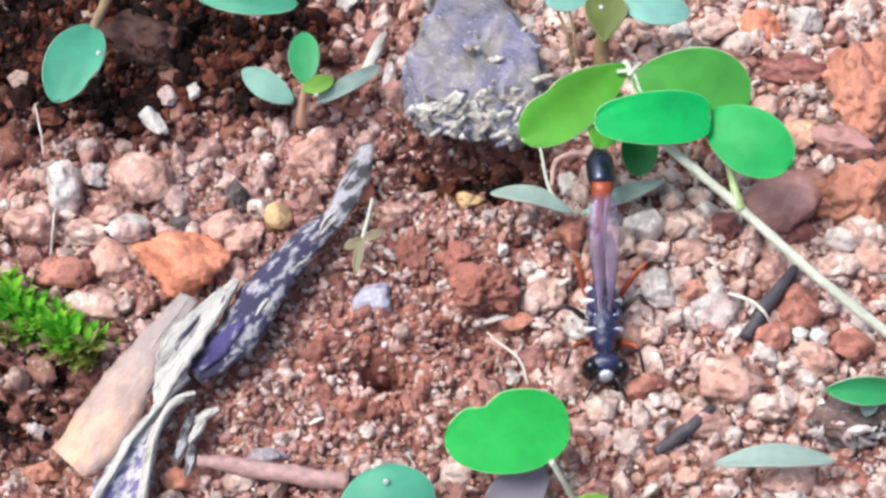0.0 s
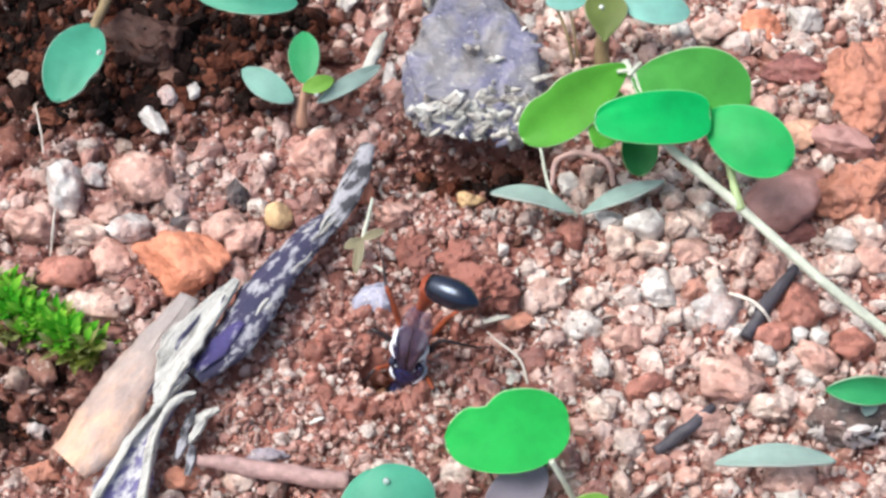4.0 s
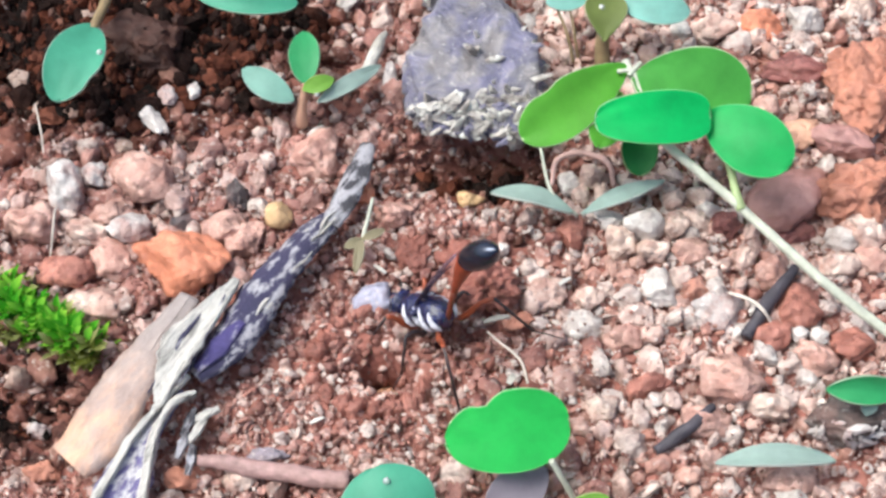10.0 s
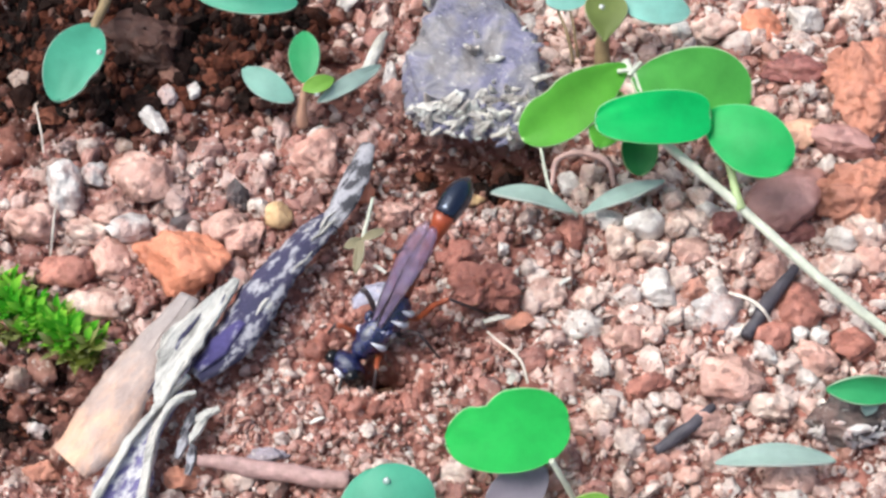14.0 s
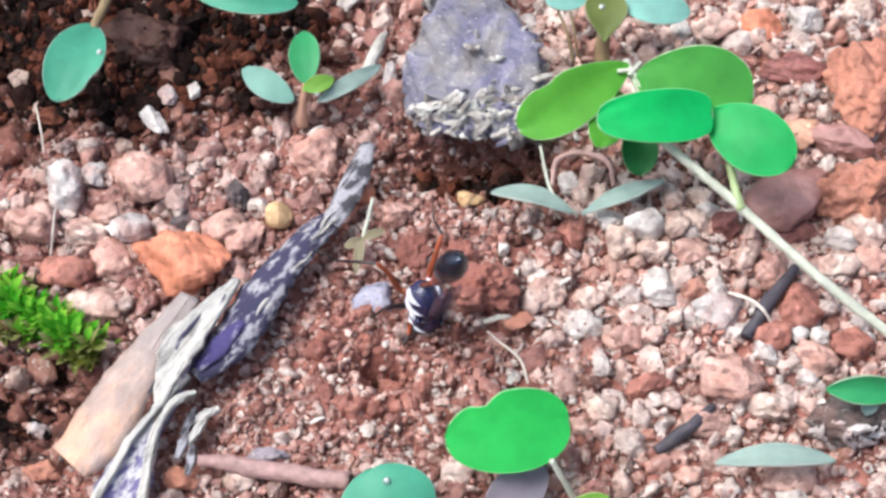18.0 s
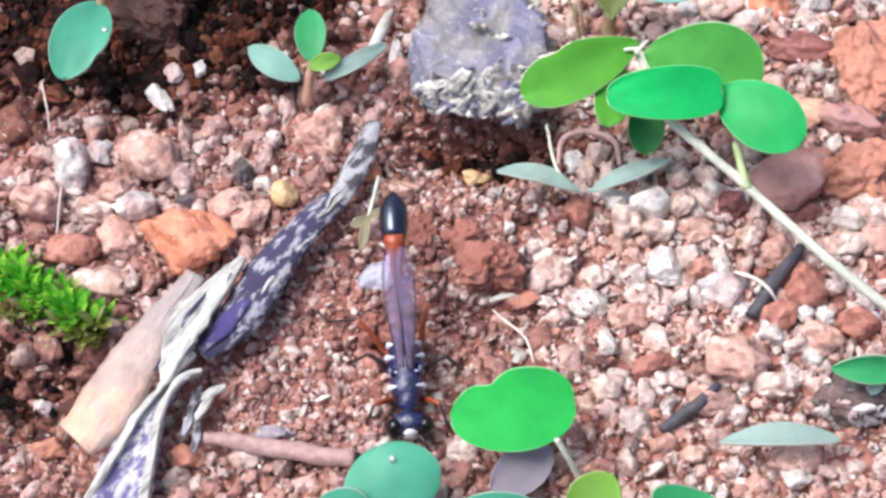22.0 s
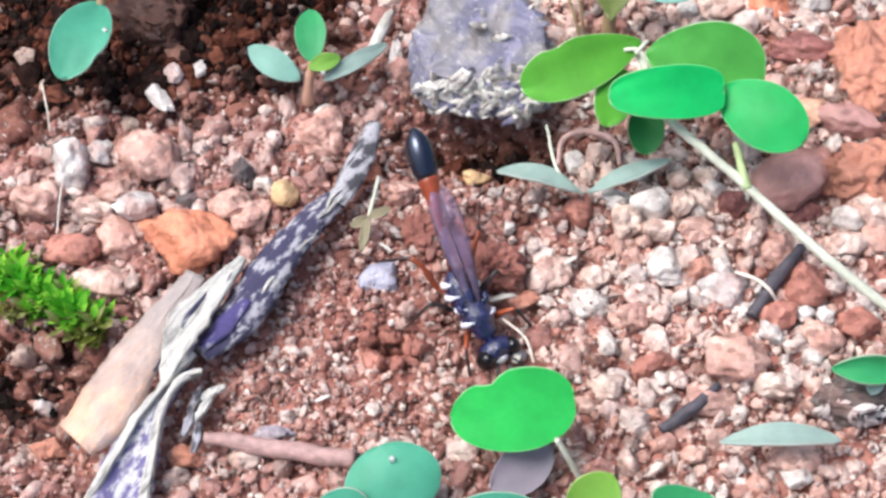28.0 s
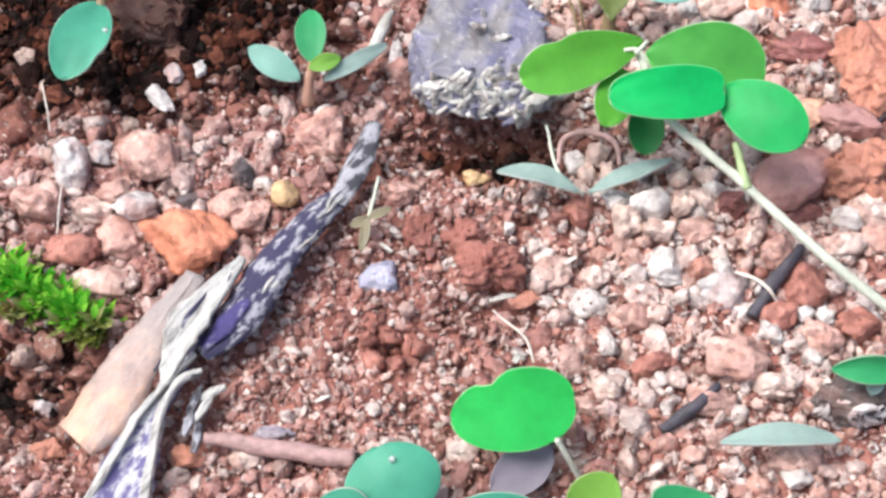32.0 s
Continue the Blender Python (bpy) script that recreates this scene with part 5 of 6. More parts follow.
# ---- what moves ----
def motions():
    steps = [
        (0.00, pose(0.0135, -0.0053, 0.0031, 0, 9, -90)),
        (0.20, pose(0.0125, -0.0065, 0.0031, 0, 5, -87)),
        (0.40, pose(0.0130, -0.0043, 0.0031, 0, 8, -88)),
        (0.60, pose(0.0128, -0.0018, 0.0031, 0, 2, -65)),
        (0.80, pose(0.0108, -0.0015, 0.0031, 0, 17, -29)),
        (1.00, pose(0.0096, -0.0029, 0.0031, 0, 10, -17)),
        (1.20, pose(0.0102, -0.0056, 0.0031, 0, 8, 21)),
        (1.40, pose(0.0090, -0.0065, 0.0031, 0, 19, 32)),
        (1.60, pose(0.0095, -0.0087, 0.0039, 0, 27, 78)),
        (1.80, pose(0.0093, -0.0086, 0.0034, 0, 23, 129)),
        (2.00, pose(0.0089, -0.0078, 0.0031, 0, 20, 142)),
        (2.20, pose(0.0052, -0.0085, 0.0031, 0, 14, 186)),
        (2.40, pose(0.0035, -0.0104, 0.0031, 0, 18, 175)),
        (2.60, pose(0.0032, -0.0104, 0.0031, 0, 19, 174)),
        (2.80, pose(-0.0008, -0.0111, 0.0043, 0, 70, 189)),
        (3.00, pose(-0.0007, -0.0112, 0.0043, 0, 63, 182)),
        (3.50, pose(-0.0027, -0.0109, 0.0043, 0, 70, 234)),
        (5.50, pose(-0.0022, -0.0106, 0.0043, 0, 70, 270)),
        (5.70, pose(-0.0021, -0.0106, 0.0043, 0, 70, 272)),
        (6.00, pose(-0.0013, -0.0104, 0.0043, 0, 70, 273)),
        (6.10, pose(-0.0008, -0.0098, 0.0043, 0, 70, 262)),
        (6.20, pose(-0.0018, -0.0104, 0.0043, 0, 70, 221)),
        (6.30, pose(-0.0029, -0.0110, 0.0043, 0, 70, 180)),
        (6.50, pose(-0.0032, -0.0102, 0.0043, 0, 70, 209)),
        (6.70, pose(-0.0032, -0.0103, 0.0043, 0, 70, 198)),
        (6.90, pose(-0.0031, -0.0103, 0.0043, 0, 70, 180)),
        (7.00, pose(-0.0011, -0.0114, 0.0043, 0, 50, 179)),
        (7.10, pose(-0.0025, -0.0106, 0.0043, 0, 70, 202)),
        (7.30, pose(-0.0027, -0.0098, 0.0043, 0, 70, 261)),
        (7.50, pose(-0.0024, -0.0098, 0.0043, 0, 70, 273)),
        (7.70, pose(-0.0022, -0.0098, 0.0043, 0, 70, 264)),
        (7.90, pose(-0.0022, -0.0094, 0.0043, 0, 70, 247)),
        (8.00, pose(-0.0010, -0.0092, 0.0043, 0, 73, 226)),
        (8.10, pose(-0.0008, -0.0094, 0.0043, 0, 70, 248)),
        (8.30, pose(-0.0012, -0.0098, 0.0043, 0, 70, 236)),
        (8.50, pose(-0.0005, -0.0098, 0.0043, 0, 70, 220)),
        (8.70, pose(-0.0005, -0.0094, 0.0043, 0, 70, 203)),
        (9.00, pose(-0.0009, -0.0103, 0.0043, 0, 71, 200)),
        (9.30, pose(-0.0005, -0.0099, 0.0043, 0, 70, 180)),
        (9.50, pose(-0.0005, -0.0099, 0.0043, 0, 70, 180)),
        (9.70, pose(-0.0005, -0.0099, 0.0043, 0, 70, 180)),
        (9.90, pose(0.0007, -0.0097, 0.0040, 0, 28, 141)),
        (10.00, pose(0.0004, -0.0093, 0.0040, 0, 40, 137)),
        (10.10, pose(-0.0001, -0.0092, 0.0031, 0, 19, 142)),
        (10.30, pose(0.0003, -0.0085, 0.0031, 0, 21, 149)),
        (10.50, pose(0.0007, -0.0092, 0.0031, 0, 21, 147)),
        (10.70, pose(0.0007, -0.0095, 0.0040, 0, 28, 148)),
        (10.90, pose(0.0011, -0.0092, 0.0031, 0, 8, 143)),
        (11.00, pose(0.0005, -0.0086, 0.0031, 0, 19, 138)),
        (11.10, pose(0.0011, -0.0088, 0.0031, 0, 13, 141)),
        (11.50, pose(0.0009, -0.0088, 0.0031, 0, 13, 141)),
        (11.80, pose(-0.0005, -0.0068, 0.0031, 0, 17, 157)),
        (12.00, pose(-0.0003, -0.0066, 0.0032, 0, 3, 186)),
        (12.40, pose(-0.0021, -0.0057, 0.0031, 0, 6, 190)),
        (12.80, pose(-0.0034, -0.0064, 0.0031, 0, 9, 184)),
        (13.00, pose(-0.0012, -0.0056, 0.0031, 0, 14, 204)),
        (13.20, pose(-0.0021, -0.0052, 0.0031, 0, 18, 212)),
        (13.40, pose(-0.0032, -0.0057, 0.0031, 0, 12, 228)),
        (13.60, pose(-0.0026, -0.0058, 0.0032, 0, 22, 220)),
        (13.80, pose(-0.0032, -0.0072, 0.0035, 0, 24, 225)),
        (14.20, pose(-0.0030, -0.0071, 0.0034, 0, 23, 223)),
        (14.50, pose(-0.0040, -0.0068, 0.0037, 0, 26, 230)),
        (16.50, pose(-0.0015, -0.0111, 0.0031, 0, 12, 284)),
        (16.70, pose(-0.0015, -0.0117, 0.0031, 0, 2, 290)),
        (16.80, pose(-0.0040, -0.0123, 0.0031, 0, 4, 264)),
        (16.90, pose(-0.0064, -0.0136, 0.0032, 0, 14, 228)),
        (17.00, pose(-0.0087, -0.0142, 0.0036, 0, 25, 186)),
        (17.10, pose(-0.0075, -0.0141, 0.0043, 0, 70, 222)),
        (17.20, pose(-0.0048, -0.0129, 0.0043, 0, 70, 272)),
        (17.30, pose(-0.0036, -0.0111, 0.0043, 0, 70, 246)),
        (17.40, pose(-0.0031, -0.0099, 0.0043, 0, 70, 251)),
        (17.50, pose(-0.0045, -0.0061, 0.0031, 0, 6, 267)),
        (17.55, pose(-0.0061, -0.0038, 0.0031, 0, 1, 221)),
        (17.60, pose(-0.0077, -0.0015, 0.0031, 0, -3, 175)),
        (17.70, pose(-0.0166, -0.0014, 0.0033, 0, 23, 162)),
        (17.75, pose(-0.0104, -0.0056, 0.0037, 0, 25, 95)),
        (17.80, pose(-0.0042, -0.0097, 0.0040, 0, 28, 28)),
        (17.85, pose(-0.0034, -0.0098, 0.0042, 0, 49, -31)),
        (17.90, pose(-0.0027, -0.0099, 0.0043, 0, 70, -90)),
        (18.00, pose(-0.0018, -0.0064, 0.0043, 0, 83, -59)),
        (18.05, pose(-0.0013, -0.0064, 0.0037, 0, 38, -117)),
        (18.10, pose(-0.0004, -0.0064, 0.0031, 0, 7, -169)),
        (18.20, pose(-0.0032, -0.0057, 0.0031, 0, 7, -137)),
        (18.30, pose(-0.0048, -0.0067, 0.0031, 0, 14, -156)),
        (18.40, pose(-0.0043, -0.0067, 0.0031, 0, 8, -167)),
        (18.60, pose(-0.0064, -0.0080, 0.0031, 0, 3, -148)),
        (18.80, pose(-0.0064, -0.0080, 0.0031, 0, -2, -143)),
        (19.00, pose(-0.0059, -0.0081, 0.0035, 0, 15, -160)),
        (19.10, pose(-0.0046, -0.0078, 0.0031, 0, 5, -143)),
        (19.20, pose(-0.0056, -0.0067, 0.0031, 0, 16, -153)),
        (19.30, pose(-0.0066, -0.0085, 0.0031, 0, -1, -135)),
        (19.40, pose(-0.0056, -0.0067, 0.0031, 0, 9, -148)),
        (19.45, pose(-0.0042, -0.0091, 0.0033, 0, 17, -186)),
        (19.50, pose(-0.0027, -0.0114, 0.0036, 0, 24, -224)),
        (19.53, pose(-0.0028, -0.0108, 0.0038, 0, 40, -281)),
        (19.57, pose(-0.0029, -0.0102, 0.0041, 0, 55, -339)),
        (19.60, pose(-0.0031, -0.0096, 0.0043, 0, 70, -397)),
        (19.68, pose(-0.0325, -0.0218, 0.0101, 0, 38, -453)),
        (19.75, pose(-0.0620, -0.0340, 0.0160, 0, 5, -510)),
        (20.20, pose(-0.0620, -0.0340, 0.0160, 0, 5, -510)),
        (20.30, pose(-0.0061, -0.0107, 0.0043, 0, 70, -450)),
        (20.40, pose(-0.0042, -0.0107, 0.0043, 0, 70, -463)),
        (20.60, pose(-0.0031, -0.0107, 0.0043, 0, 70, -450)),
        (20.65, pose(-0.0042, -0.0090, 0.0037, 0, 40, -413)),
        (20.70, pose(-0.0053, -0.0073, 0.0031, 0, 10, -376)),
        (20.80, pose(-0.0032, -0.0066, 0.0031, 0, 11, -379)),
        (20.85, pose(-0.0084, -0.0043, 0.0031, 0, 9, -327)),
        (20.90, pose(-0.0135, -0.0021, 0.0031, 0, 6, -274)),
        (21.00, pose(-0.0212, 0.0012, 0.0031, 0, 4, -295)),
        (21.10, pose(-0.0164, 0.0026, 0.0031, 0, 9, -308)),
        (21.20, pose(-0.0089, -0.0094, 0.0040, 0, 28, -356)),
        (21.30, pose(-0.0079, -0.0094, 0.0040, 0, 28, -351)),
        (21.40, pose(-0.0048, -0.0071, 0.0031, 0, 15, -385)),
        (21.45, pose(-0.0053, -0.0076, 0.0031, 0, 7, -425)),
        (21.50, pose(-0.0058, -0.0082, 0.0031, 0, -1, -466)),
        (21.60, pose(-0.0028, -0.0094, 0.0031, 0, -7, -446)),
        (21.70, pose(-0.0027, -0.0113, 0.0031, 0, -2, -440)),
        (21.80, pose(-0.0027, -0.0113, 0.0031, 0, 3, -438)),
        (21.90, pose(-0.0045, -0.0088, 0.0031, 0, -1, -459)),
        (22.00, pose(-0.0038, -0.0127, 0.0031, 0, 9, -445)),
        (22.10, pose(-0.0052, -0.0113, 0.0031, 0, -2, -460)),
        (22.20, pose(-0.0063, -0.0110, 0.0031, 0, -6, -474)),
        (22.30, pose(-0.0068, -0.0113, 0.0031, 0, 4, -464)),
        (22.40, pose(-0.0082, -0.0100, 0.0031, 0, -4, -468)),
        (22.50, pose(-0.0045, -0.0113, 0.0031, 0, 4, -442)),
        (22.60, pose(-0.0034, -0.0119, 0.0031, 0, -1, -436)),
        (22.70, pose(-0.0036, -0.0125, 0.0031, 0, 19, -369)),
        (22.75, pose(-0.0037, -0.0119, 0.0037, 0, 45, -404)),
        (22.80, pose(-0.0038, -0.0113, 0.0043, 0, 70, -440)),
        (22.90, pose(-0.0036, -0.0101, 0.0043, 0, 70, -405)),
        (23.00, pose(-0.0018, -0.0103, 0.0042, 0, 67, -481)),
        (23.03, pose(-0.0025, -0.0110, 0.0042, 0, 56, -406)),
        (23.07, pose(-0.0028, -0.0114, 0.0041, 0, 42, -358)),
        (23.10, pose(-0.0030, -0.0118, 0.0040, 0, 28, -311)),
        (23.20, pose(-0.0036, -0.0095, 0.0043, 0, 70, -360)),
        (23.30, pose(-0.0042, -0.0081, 0.0040, 0, 28, -333)),
        (23.40, pose(-0.0020, -0.0063, 0.0032, 0, 21, -400)),
        (23.50, pose(-0.0017, -0.0075, 0.0031, 0, -2, -447)),
        (23.60, pose(-0.0030, -0.0107, 0.0031, 0, -3, -453)),
        (23.80, pose(-0.0023, -0.0106, 0.0031, 0, -1, -447)),
        (23.90, pose(-0.0024, -0.0092, 0.0031, 0, 4, -485)),
        (24.00, pose(-0.0049, -0.0079, 0.0037, 0, 5, -513)),
        (24.10, pose(-0.0027, -0.0086, 0.0037, 0, 40, -483)),
        (24.20, pose(-0.0027, -0.0095, 0.0043, 0, 70, -443)),
        (24.40, pose(-0.0012, -0.0089, 0.0043, 0, 70, -460)),
        (24.60, pose(-0.0026, -0.0063, 0.0031, 0, 0, -480)),
        (24.80, pose(-0.0034, -0.0078, 0.0031, 0, 5, -458)),
        (25.00, pose(-0.0027, -0.0100, 0.0032, 0, 1, -456)),
        (25.10, pose(-0.0034, -0.0098, 0.0031, 0, -2, -451)),
        (25.20, pose(-0.0031, -0.0110, 0.0031, 0, -5, -431)),
        (25.30, pose(-0.0038, -0.0117, 0.0031, 0, -8, -445)),
        (25.40, pose(-0.0063, -0.0110, 0.0031, 0, -5, -466)),
        (25.45, pose(-0.0060, -0.0122, 0.0035, 0, 12, -518)),
        (25.50, pose(-0.0057, -0.0133, 0.0040, 0, 28, -571)),
        (26.17, pose(-0.0045, -0.0115, 0.0037, 0, 20, -518)),
        (26.83, pose(-0.0032, -0.0097, 0.0034, 0, 12, -466)),
        (27.50, pose(-0.0020, -0.0079, 0.0031, 0, 3, -414)),
        (27.70, pose(-0.0004, -0.0063, 0.0031, 0, -2, -396)),
        (27.80, pose(-0.0009, -0.0060, 0.0031, 0, 3, -394)),
        (28.00, pose(0.0002, -0.0072, 0.0044, 0, 25, -417)),
        (28.20, pose(-0.0004, -0.0060, 0.0031, 0, 18, -392)),
        (28.40, pose(0.0012, -0.0073, 0.0031, 0, 10, -428)),
        (28.60, pose(-0.0010, -0.0048, 0.0031, 0, 19, -395)),
        (28.80, pose(-0.0053, -0.0067, 0.0031, 0, 14, -384)),
        (28.90, pose(-0.0069, -0.0087, 0.0033, 0, 23, -347)),
        (28.95, pose(-0.0047, -0.0087, 0.0038, 0, 46, -397)),
        (29.00, pose(-0.0024, -0.0100, 0.0042, 0, 80, -461)),
        (29.03, pose(-0.0023, -0.0095, 0.0040, 0, 55, -500)),
        (29.07, pose(-0.0021, -0.0104, 0.0038, 0, 39, -551)),
        (29.10, pose(-0.0018, -0.0112, 0.0035, 0, 24, -603)),
        (29.20, pose(-0.0018, -0.0112, 0.0035, 0, 24, -603)),
        (29.30, pose(-0.0018, -0.0110, 0.0031, 0, 17, -589)),
        (29.40, pose(-0.0019, -0.0088, 0.0031, 0, -6, -579)),
        (29.52, pose(-0.0660, 0.0180, 0.0220, 0, -5, -560)),
        (29.57, pose(-0.0660, 0.0047, 0.0200, 0, -3, -607)),
        (29.63, pose(-0.0660, -0.0087, 0.0180, 0, -2, -653)),
        (29.68, pose(-0.0660, -0.0220, 0.0160, 0, 0, -700)),
        (29.80, pose(-0.0334, -0.0223, 0.0039, 0, 27, -702)),
        (29.90, pose(-0.0295, -0.0215, 0.0031, 0, 14, -686)),
        (30.00, pose(-0.0135, -0.0129, 0.0040, 0, 41, -689)),
        (30.03, pose(-0.0135, -0.0129, 0.0040, 0, 41, -689)),
        (30.10, pose(-0.0060, -0.0119, 0.0031, 0, 19, -651)),
        (30.15, pose(-0.0052, -0.0125, 0.0037, 0, 44, -710)),
        (30.20, pose(-0.0044, -0.0132, 0.0043, 0, 70, -769)),
        (30.25, pose(-0.0055, -0.0121, 0.0037, 0, 38, -722)),
        (30.30, pose(-0.0066, -0.0110, 0.0031, 0, 7, -674)),
        (30.42, pose(0.0620, 0.0200, 0.0240, 0, -5, -700)),
        (30.64, pose(0.0633, 0.0173, 0.0207, 0, -2, -643)),
        (30.86, pose(0.0647, 0.0147, 0.0173, 0, 2, -587)),
        (31.08, pose(0.0660, 0.0120, 0.0140, 0, 5, -530)),
        (31.20, pose(0.0132, -0.0043, 0.0038, 0, 26, -531)),
        (31.30, pose(0.0031, -0.0106, 0.0040, 0, 28, -547)),
        (31.40, pose(0.0002, -0.0119, 0.0040, 0, 28, -567)),
        (31.50, pose(-0.0017, -0.0114, 0.0043, 0, 70, -505)),
        (31.60, pose(-0.0022, -0.0106, 0.0043, 0, 70, -454)),
        (31.80, pose(-0.0016, -0.0106, 0.0043, 0, 70, -429)),
        (31.88, pose(0.0312, 0.0027, 0.0151, 0, 32, -389)),
        (31.97, pose(0.0640, 0.0160, 0.0260, 0, -5, -350)),
        (32.00, pose(0.0640, 0.0160, 0.0260, 0, -5, -350)),
    ]
    walk(wasp, steps)
    bends = [
        (0.00, pose(0, 0, 0, 0, 23, 0)),
        (0.20, pose(0, 0, 0, 0, 18, 2)),
        (0.40, pose(0, 0, 0, 0, 24, 2)),
        (0.60, pose(0, 0, 0, 0, 27, 5)),
        (0.80, pose(0, 0, 0, 0, 35, -9)),
        (1.00, pose(0, 0, 0, 0, 16, -30)),
        (1.20, pose(0, 0, 0, 0, 30, -28)),
        (1.40, pose(0, 0, 0, 0, 32, -7)),
        (1.60, pose(0, 0, 0, 0, 58, 9)),
        (1.80, pose(0, 0, 0, 0, 54, 21)),
        (2.00, pose(0, 0, 0, 0, 47, 23)),
        (2.20, pose(0, 0, 0, 0, 29, 38)),
        (2.40, pose(0, 0, 0, 0, 9, 11)),
        (2.60, pose(0, 0, 0, 0, 12, 12)),
        (2.80, pose(0, 0, 0, 0, -10, 9)),
        (3.00, pose(0, 0, 0, 0, 3, -1)),
        (3.50, pose(0, 0, 0, 0, 15, -16)),
        (5.50, pose(0, 0, 0, 0, 29, -8)),
        (5.70, pose(0, 0, 0, 0, 33, -1)),
        (6.00, pose(0, 0, 0, 0, 32, 1)),
        (6.10, pose(0, 0, 0, 0, 32, -9)),
        (6.20, pose(0, 0, 0, 0, 15, -1)),
        (6.30, pose(0, 0, 0, 0, -2, 7)),
        (6.50, pose(0, 0, 0, 0, -9, -15)),
        (6.70, pose(0, 0, 0, 0, -8, -14)),
        (6.90, pose(0, 0, 0, 0, -11, -3)),
        (7.00, pose(0, 0, 0, 0, 25, 1)),
        (7.10, pose(0, 0, 0, 0, 9, -4)),
        (7.30, pose(0, 0, 0, 0, 25, -5)),
        (7.50, pose(0, 0, 0, 0, 29, -5)),
        (7.70, pose(0, 0, 0, 0, 30, -11)),
        (7.90, pose(0, 0, 0, 0, 11, -11)),
        (8.00, pose(0, 0, 0, 0, 9, -1)),
        (8.10, pose(0, 0, 0, 0, 6, -11)),
        (8.30, pose(0, 0, 0, 0, -2, -13)),
        (8.50, pose(0, 0, 0, 0, -3, -6)),
        (8.70, pose(0, 0, 0, 0, 1, 6)),
        (9.00, pose(0, 0, 0, 0, 2, 9)),
        (9.30, pose(0, 0, 0, 0, 9, 14)),
        (9.50, pose(0, 0, 0, 0, 6, 16)),
        (9.70, pose(0, 0, 0, 0, -2, 17)),
        (9.90, pose(0, 0, 0, 0, 55, 26)),
        (10.00, pose(0, 0, 0, 0, 44, 16)),
        (10.10, pose(0, 0, 0, 0, 40, 35)),
        (10.30, pose(0, 0, 0, 0, 36, 27)),
        (10.50, pose(0, 0, 0, 0, 45, 34)),
        (10.70, pose(0, 0, 0, 0, 40, 34)),
        (10.90, pose(0, 0, 0, 0, 55, 36)),
        (11.00, pose(0, 0, 0, 0, 52, 18)),
        (11.10, pose(0, 0, 0, 0, 52, 25)),
        (11.50, pose(0, 0, 0, 0, 52, 31)),
        (11.80, pose(0, 0, 0, 0, 12, 33)),
        (12.00, pose(0, 0, 0, 0, 28, 15)),
        (12.40, pose(0, 0, 0, 0, 31, 0)),
        (12.80, pose(0, 0, 0, 0, 12, 18)),
        (13.00, pose(0, 0, 0, 0, 22, 2)),
        (13.20, pose(0, 0, 0, 0, 0, -1)),
        (13.40, pose(0, 0, 0, 0, 9, -10)),
        (13.60, pose(0, 0, 0, 0, 0, 1)),
        (13.80, pose(0, 0, 0, 0, 27, 5)),
        (14.20, pose(0, 0, 0, 0, 25, 7)),
        (14.50, pose(0, 0, 0, 0, 18, -5)),
        (16.50, pose(0, 0, 0, 0, -10, -2)),
        (16.70, pose(0, 0, 0, 0, 25, 15)),
        (16.80, pose(0, 0, 0, 0, -5, -9)),
        (16.90, pose(0, 0, 0, 0, -2, 8)),
        (17.00, pose(0, 0, 0, 0, 7, 20)),
        (17.10, pose(0, 0, 0, 0, 29, -19)),
        (17.20, pose(0, 0, 0, 0, 39, -1)),
        (17.30, pose(0, 0, 0, 0, 25, 13)),
        (17.40, pose(0, 0, 0, 0, 32, 11)),
        (17.50, pose(0, 0, 0, 0, 6, -1)),
        (17.55, pose(0, 0, 0, 0, 18, 7)),
        (17.60, pose(0, 0, 0, 0, 30, 16)),
        (17.70, pose(0, 0, 0, 0, 6, 16)),
        (17.75, pose(0, 0, 0, 0, 18, 9)),
        (17.80, pose(0, 0, 0, 0, 30, 2)),
        (17.85, pose(0, 0, 0, 0, 32, 2)),
        (17.90, pose(0, 0, 0, 0, 34, 2)),
        (18.00, pose(0, 0, 0, 0, 33, -1)),
        (18.05, pose(0, 0, 0, 0, 37, 10)),
        (18.10, pose(0, 0, 0, 0, 28, 25)),
        (18.20, pose(0, 0, 0, 0, 20, -1)),
        (18.30, pose(0, 0, 0, 0, 17, 15)),
        (18.40, pose(0, 0, 0, 0, 38, 26)),
        (18.60, pose(0, 0, 0, 0, 25, 24)),
        (18.80, pose(0, 0, 0, 0, 55, -14)),
        (19.00, pose(0, 0, 0, 0, 8, 19)),
        (19.10, pose(0, 0, 0, 0, 17, 3)),
        (19.20, pose(0, 0, 0, 0, 17, 6)),
        (19.30, pose(0, 0, 0, 0, 34, 9)),
        (19.40, pose(0, 0, 0, 0, 18, -6)),
        (19.45, pose(0, 0, 0, 0, 30, -9)),
        (19.50, pose(0, 0, 0, 0, 41, -13)),
        (19.53, pose(0, 0, 0, 0, 26, -4)),
        (19.57, pose(0, 0, 0, 0, 11, 5)),
        (19.60, pose(0, 0, 0, 0, -4, 14)),
        (19.68, pose(0, 0, 0, 0, 4, 7)),
        (19.75, pose(0, 0, 0, 0, 12, 0)),
        (20.20, pose(0, 0, 0, 0, 12, 0)),
        (20.30, pose(0, 0, 0, 0, 33, -4)),
        (20.40, pose(0, 0, 0, 0, 25, -12)),
        (20.60, pose(0, 0, 0, 0, 35, -12)),
        (20.65, pose(0, 0, 0, 0, 37, -14)),
        (20.70, pose(0, 0, 0, 0, 39, -16)),
        (20.80, pose(0, 0, 0, 0, 37, -3)),
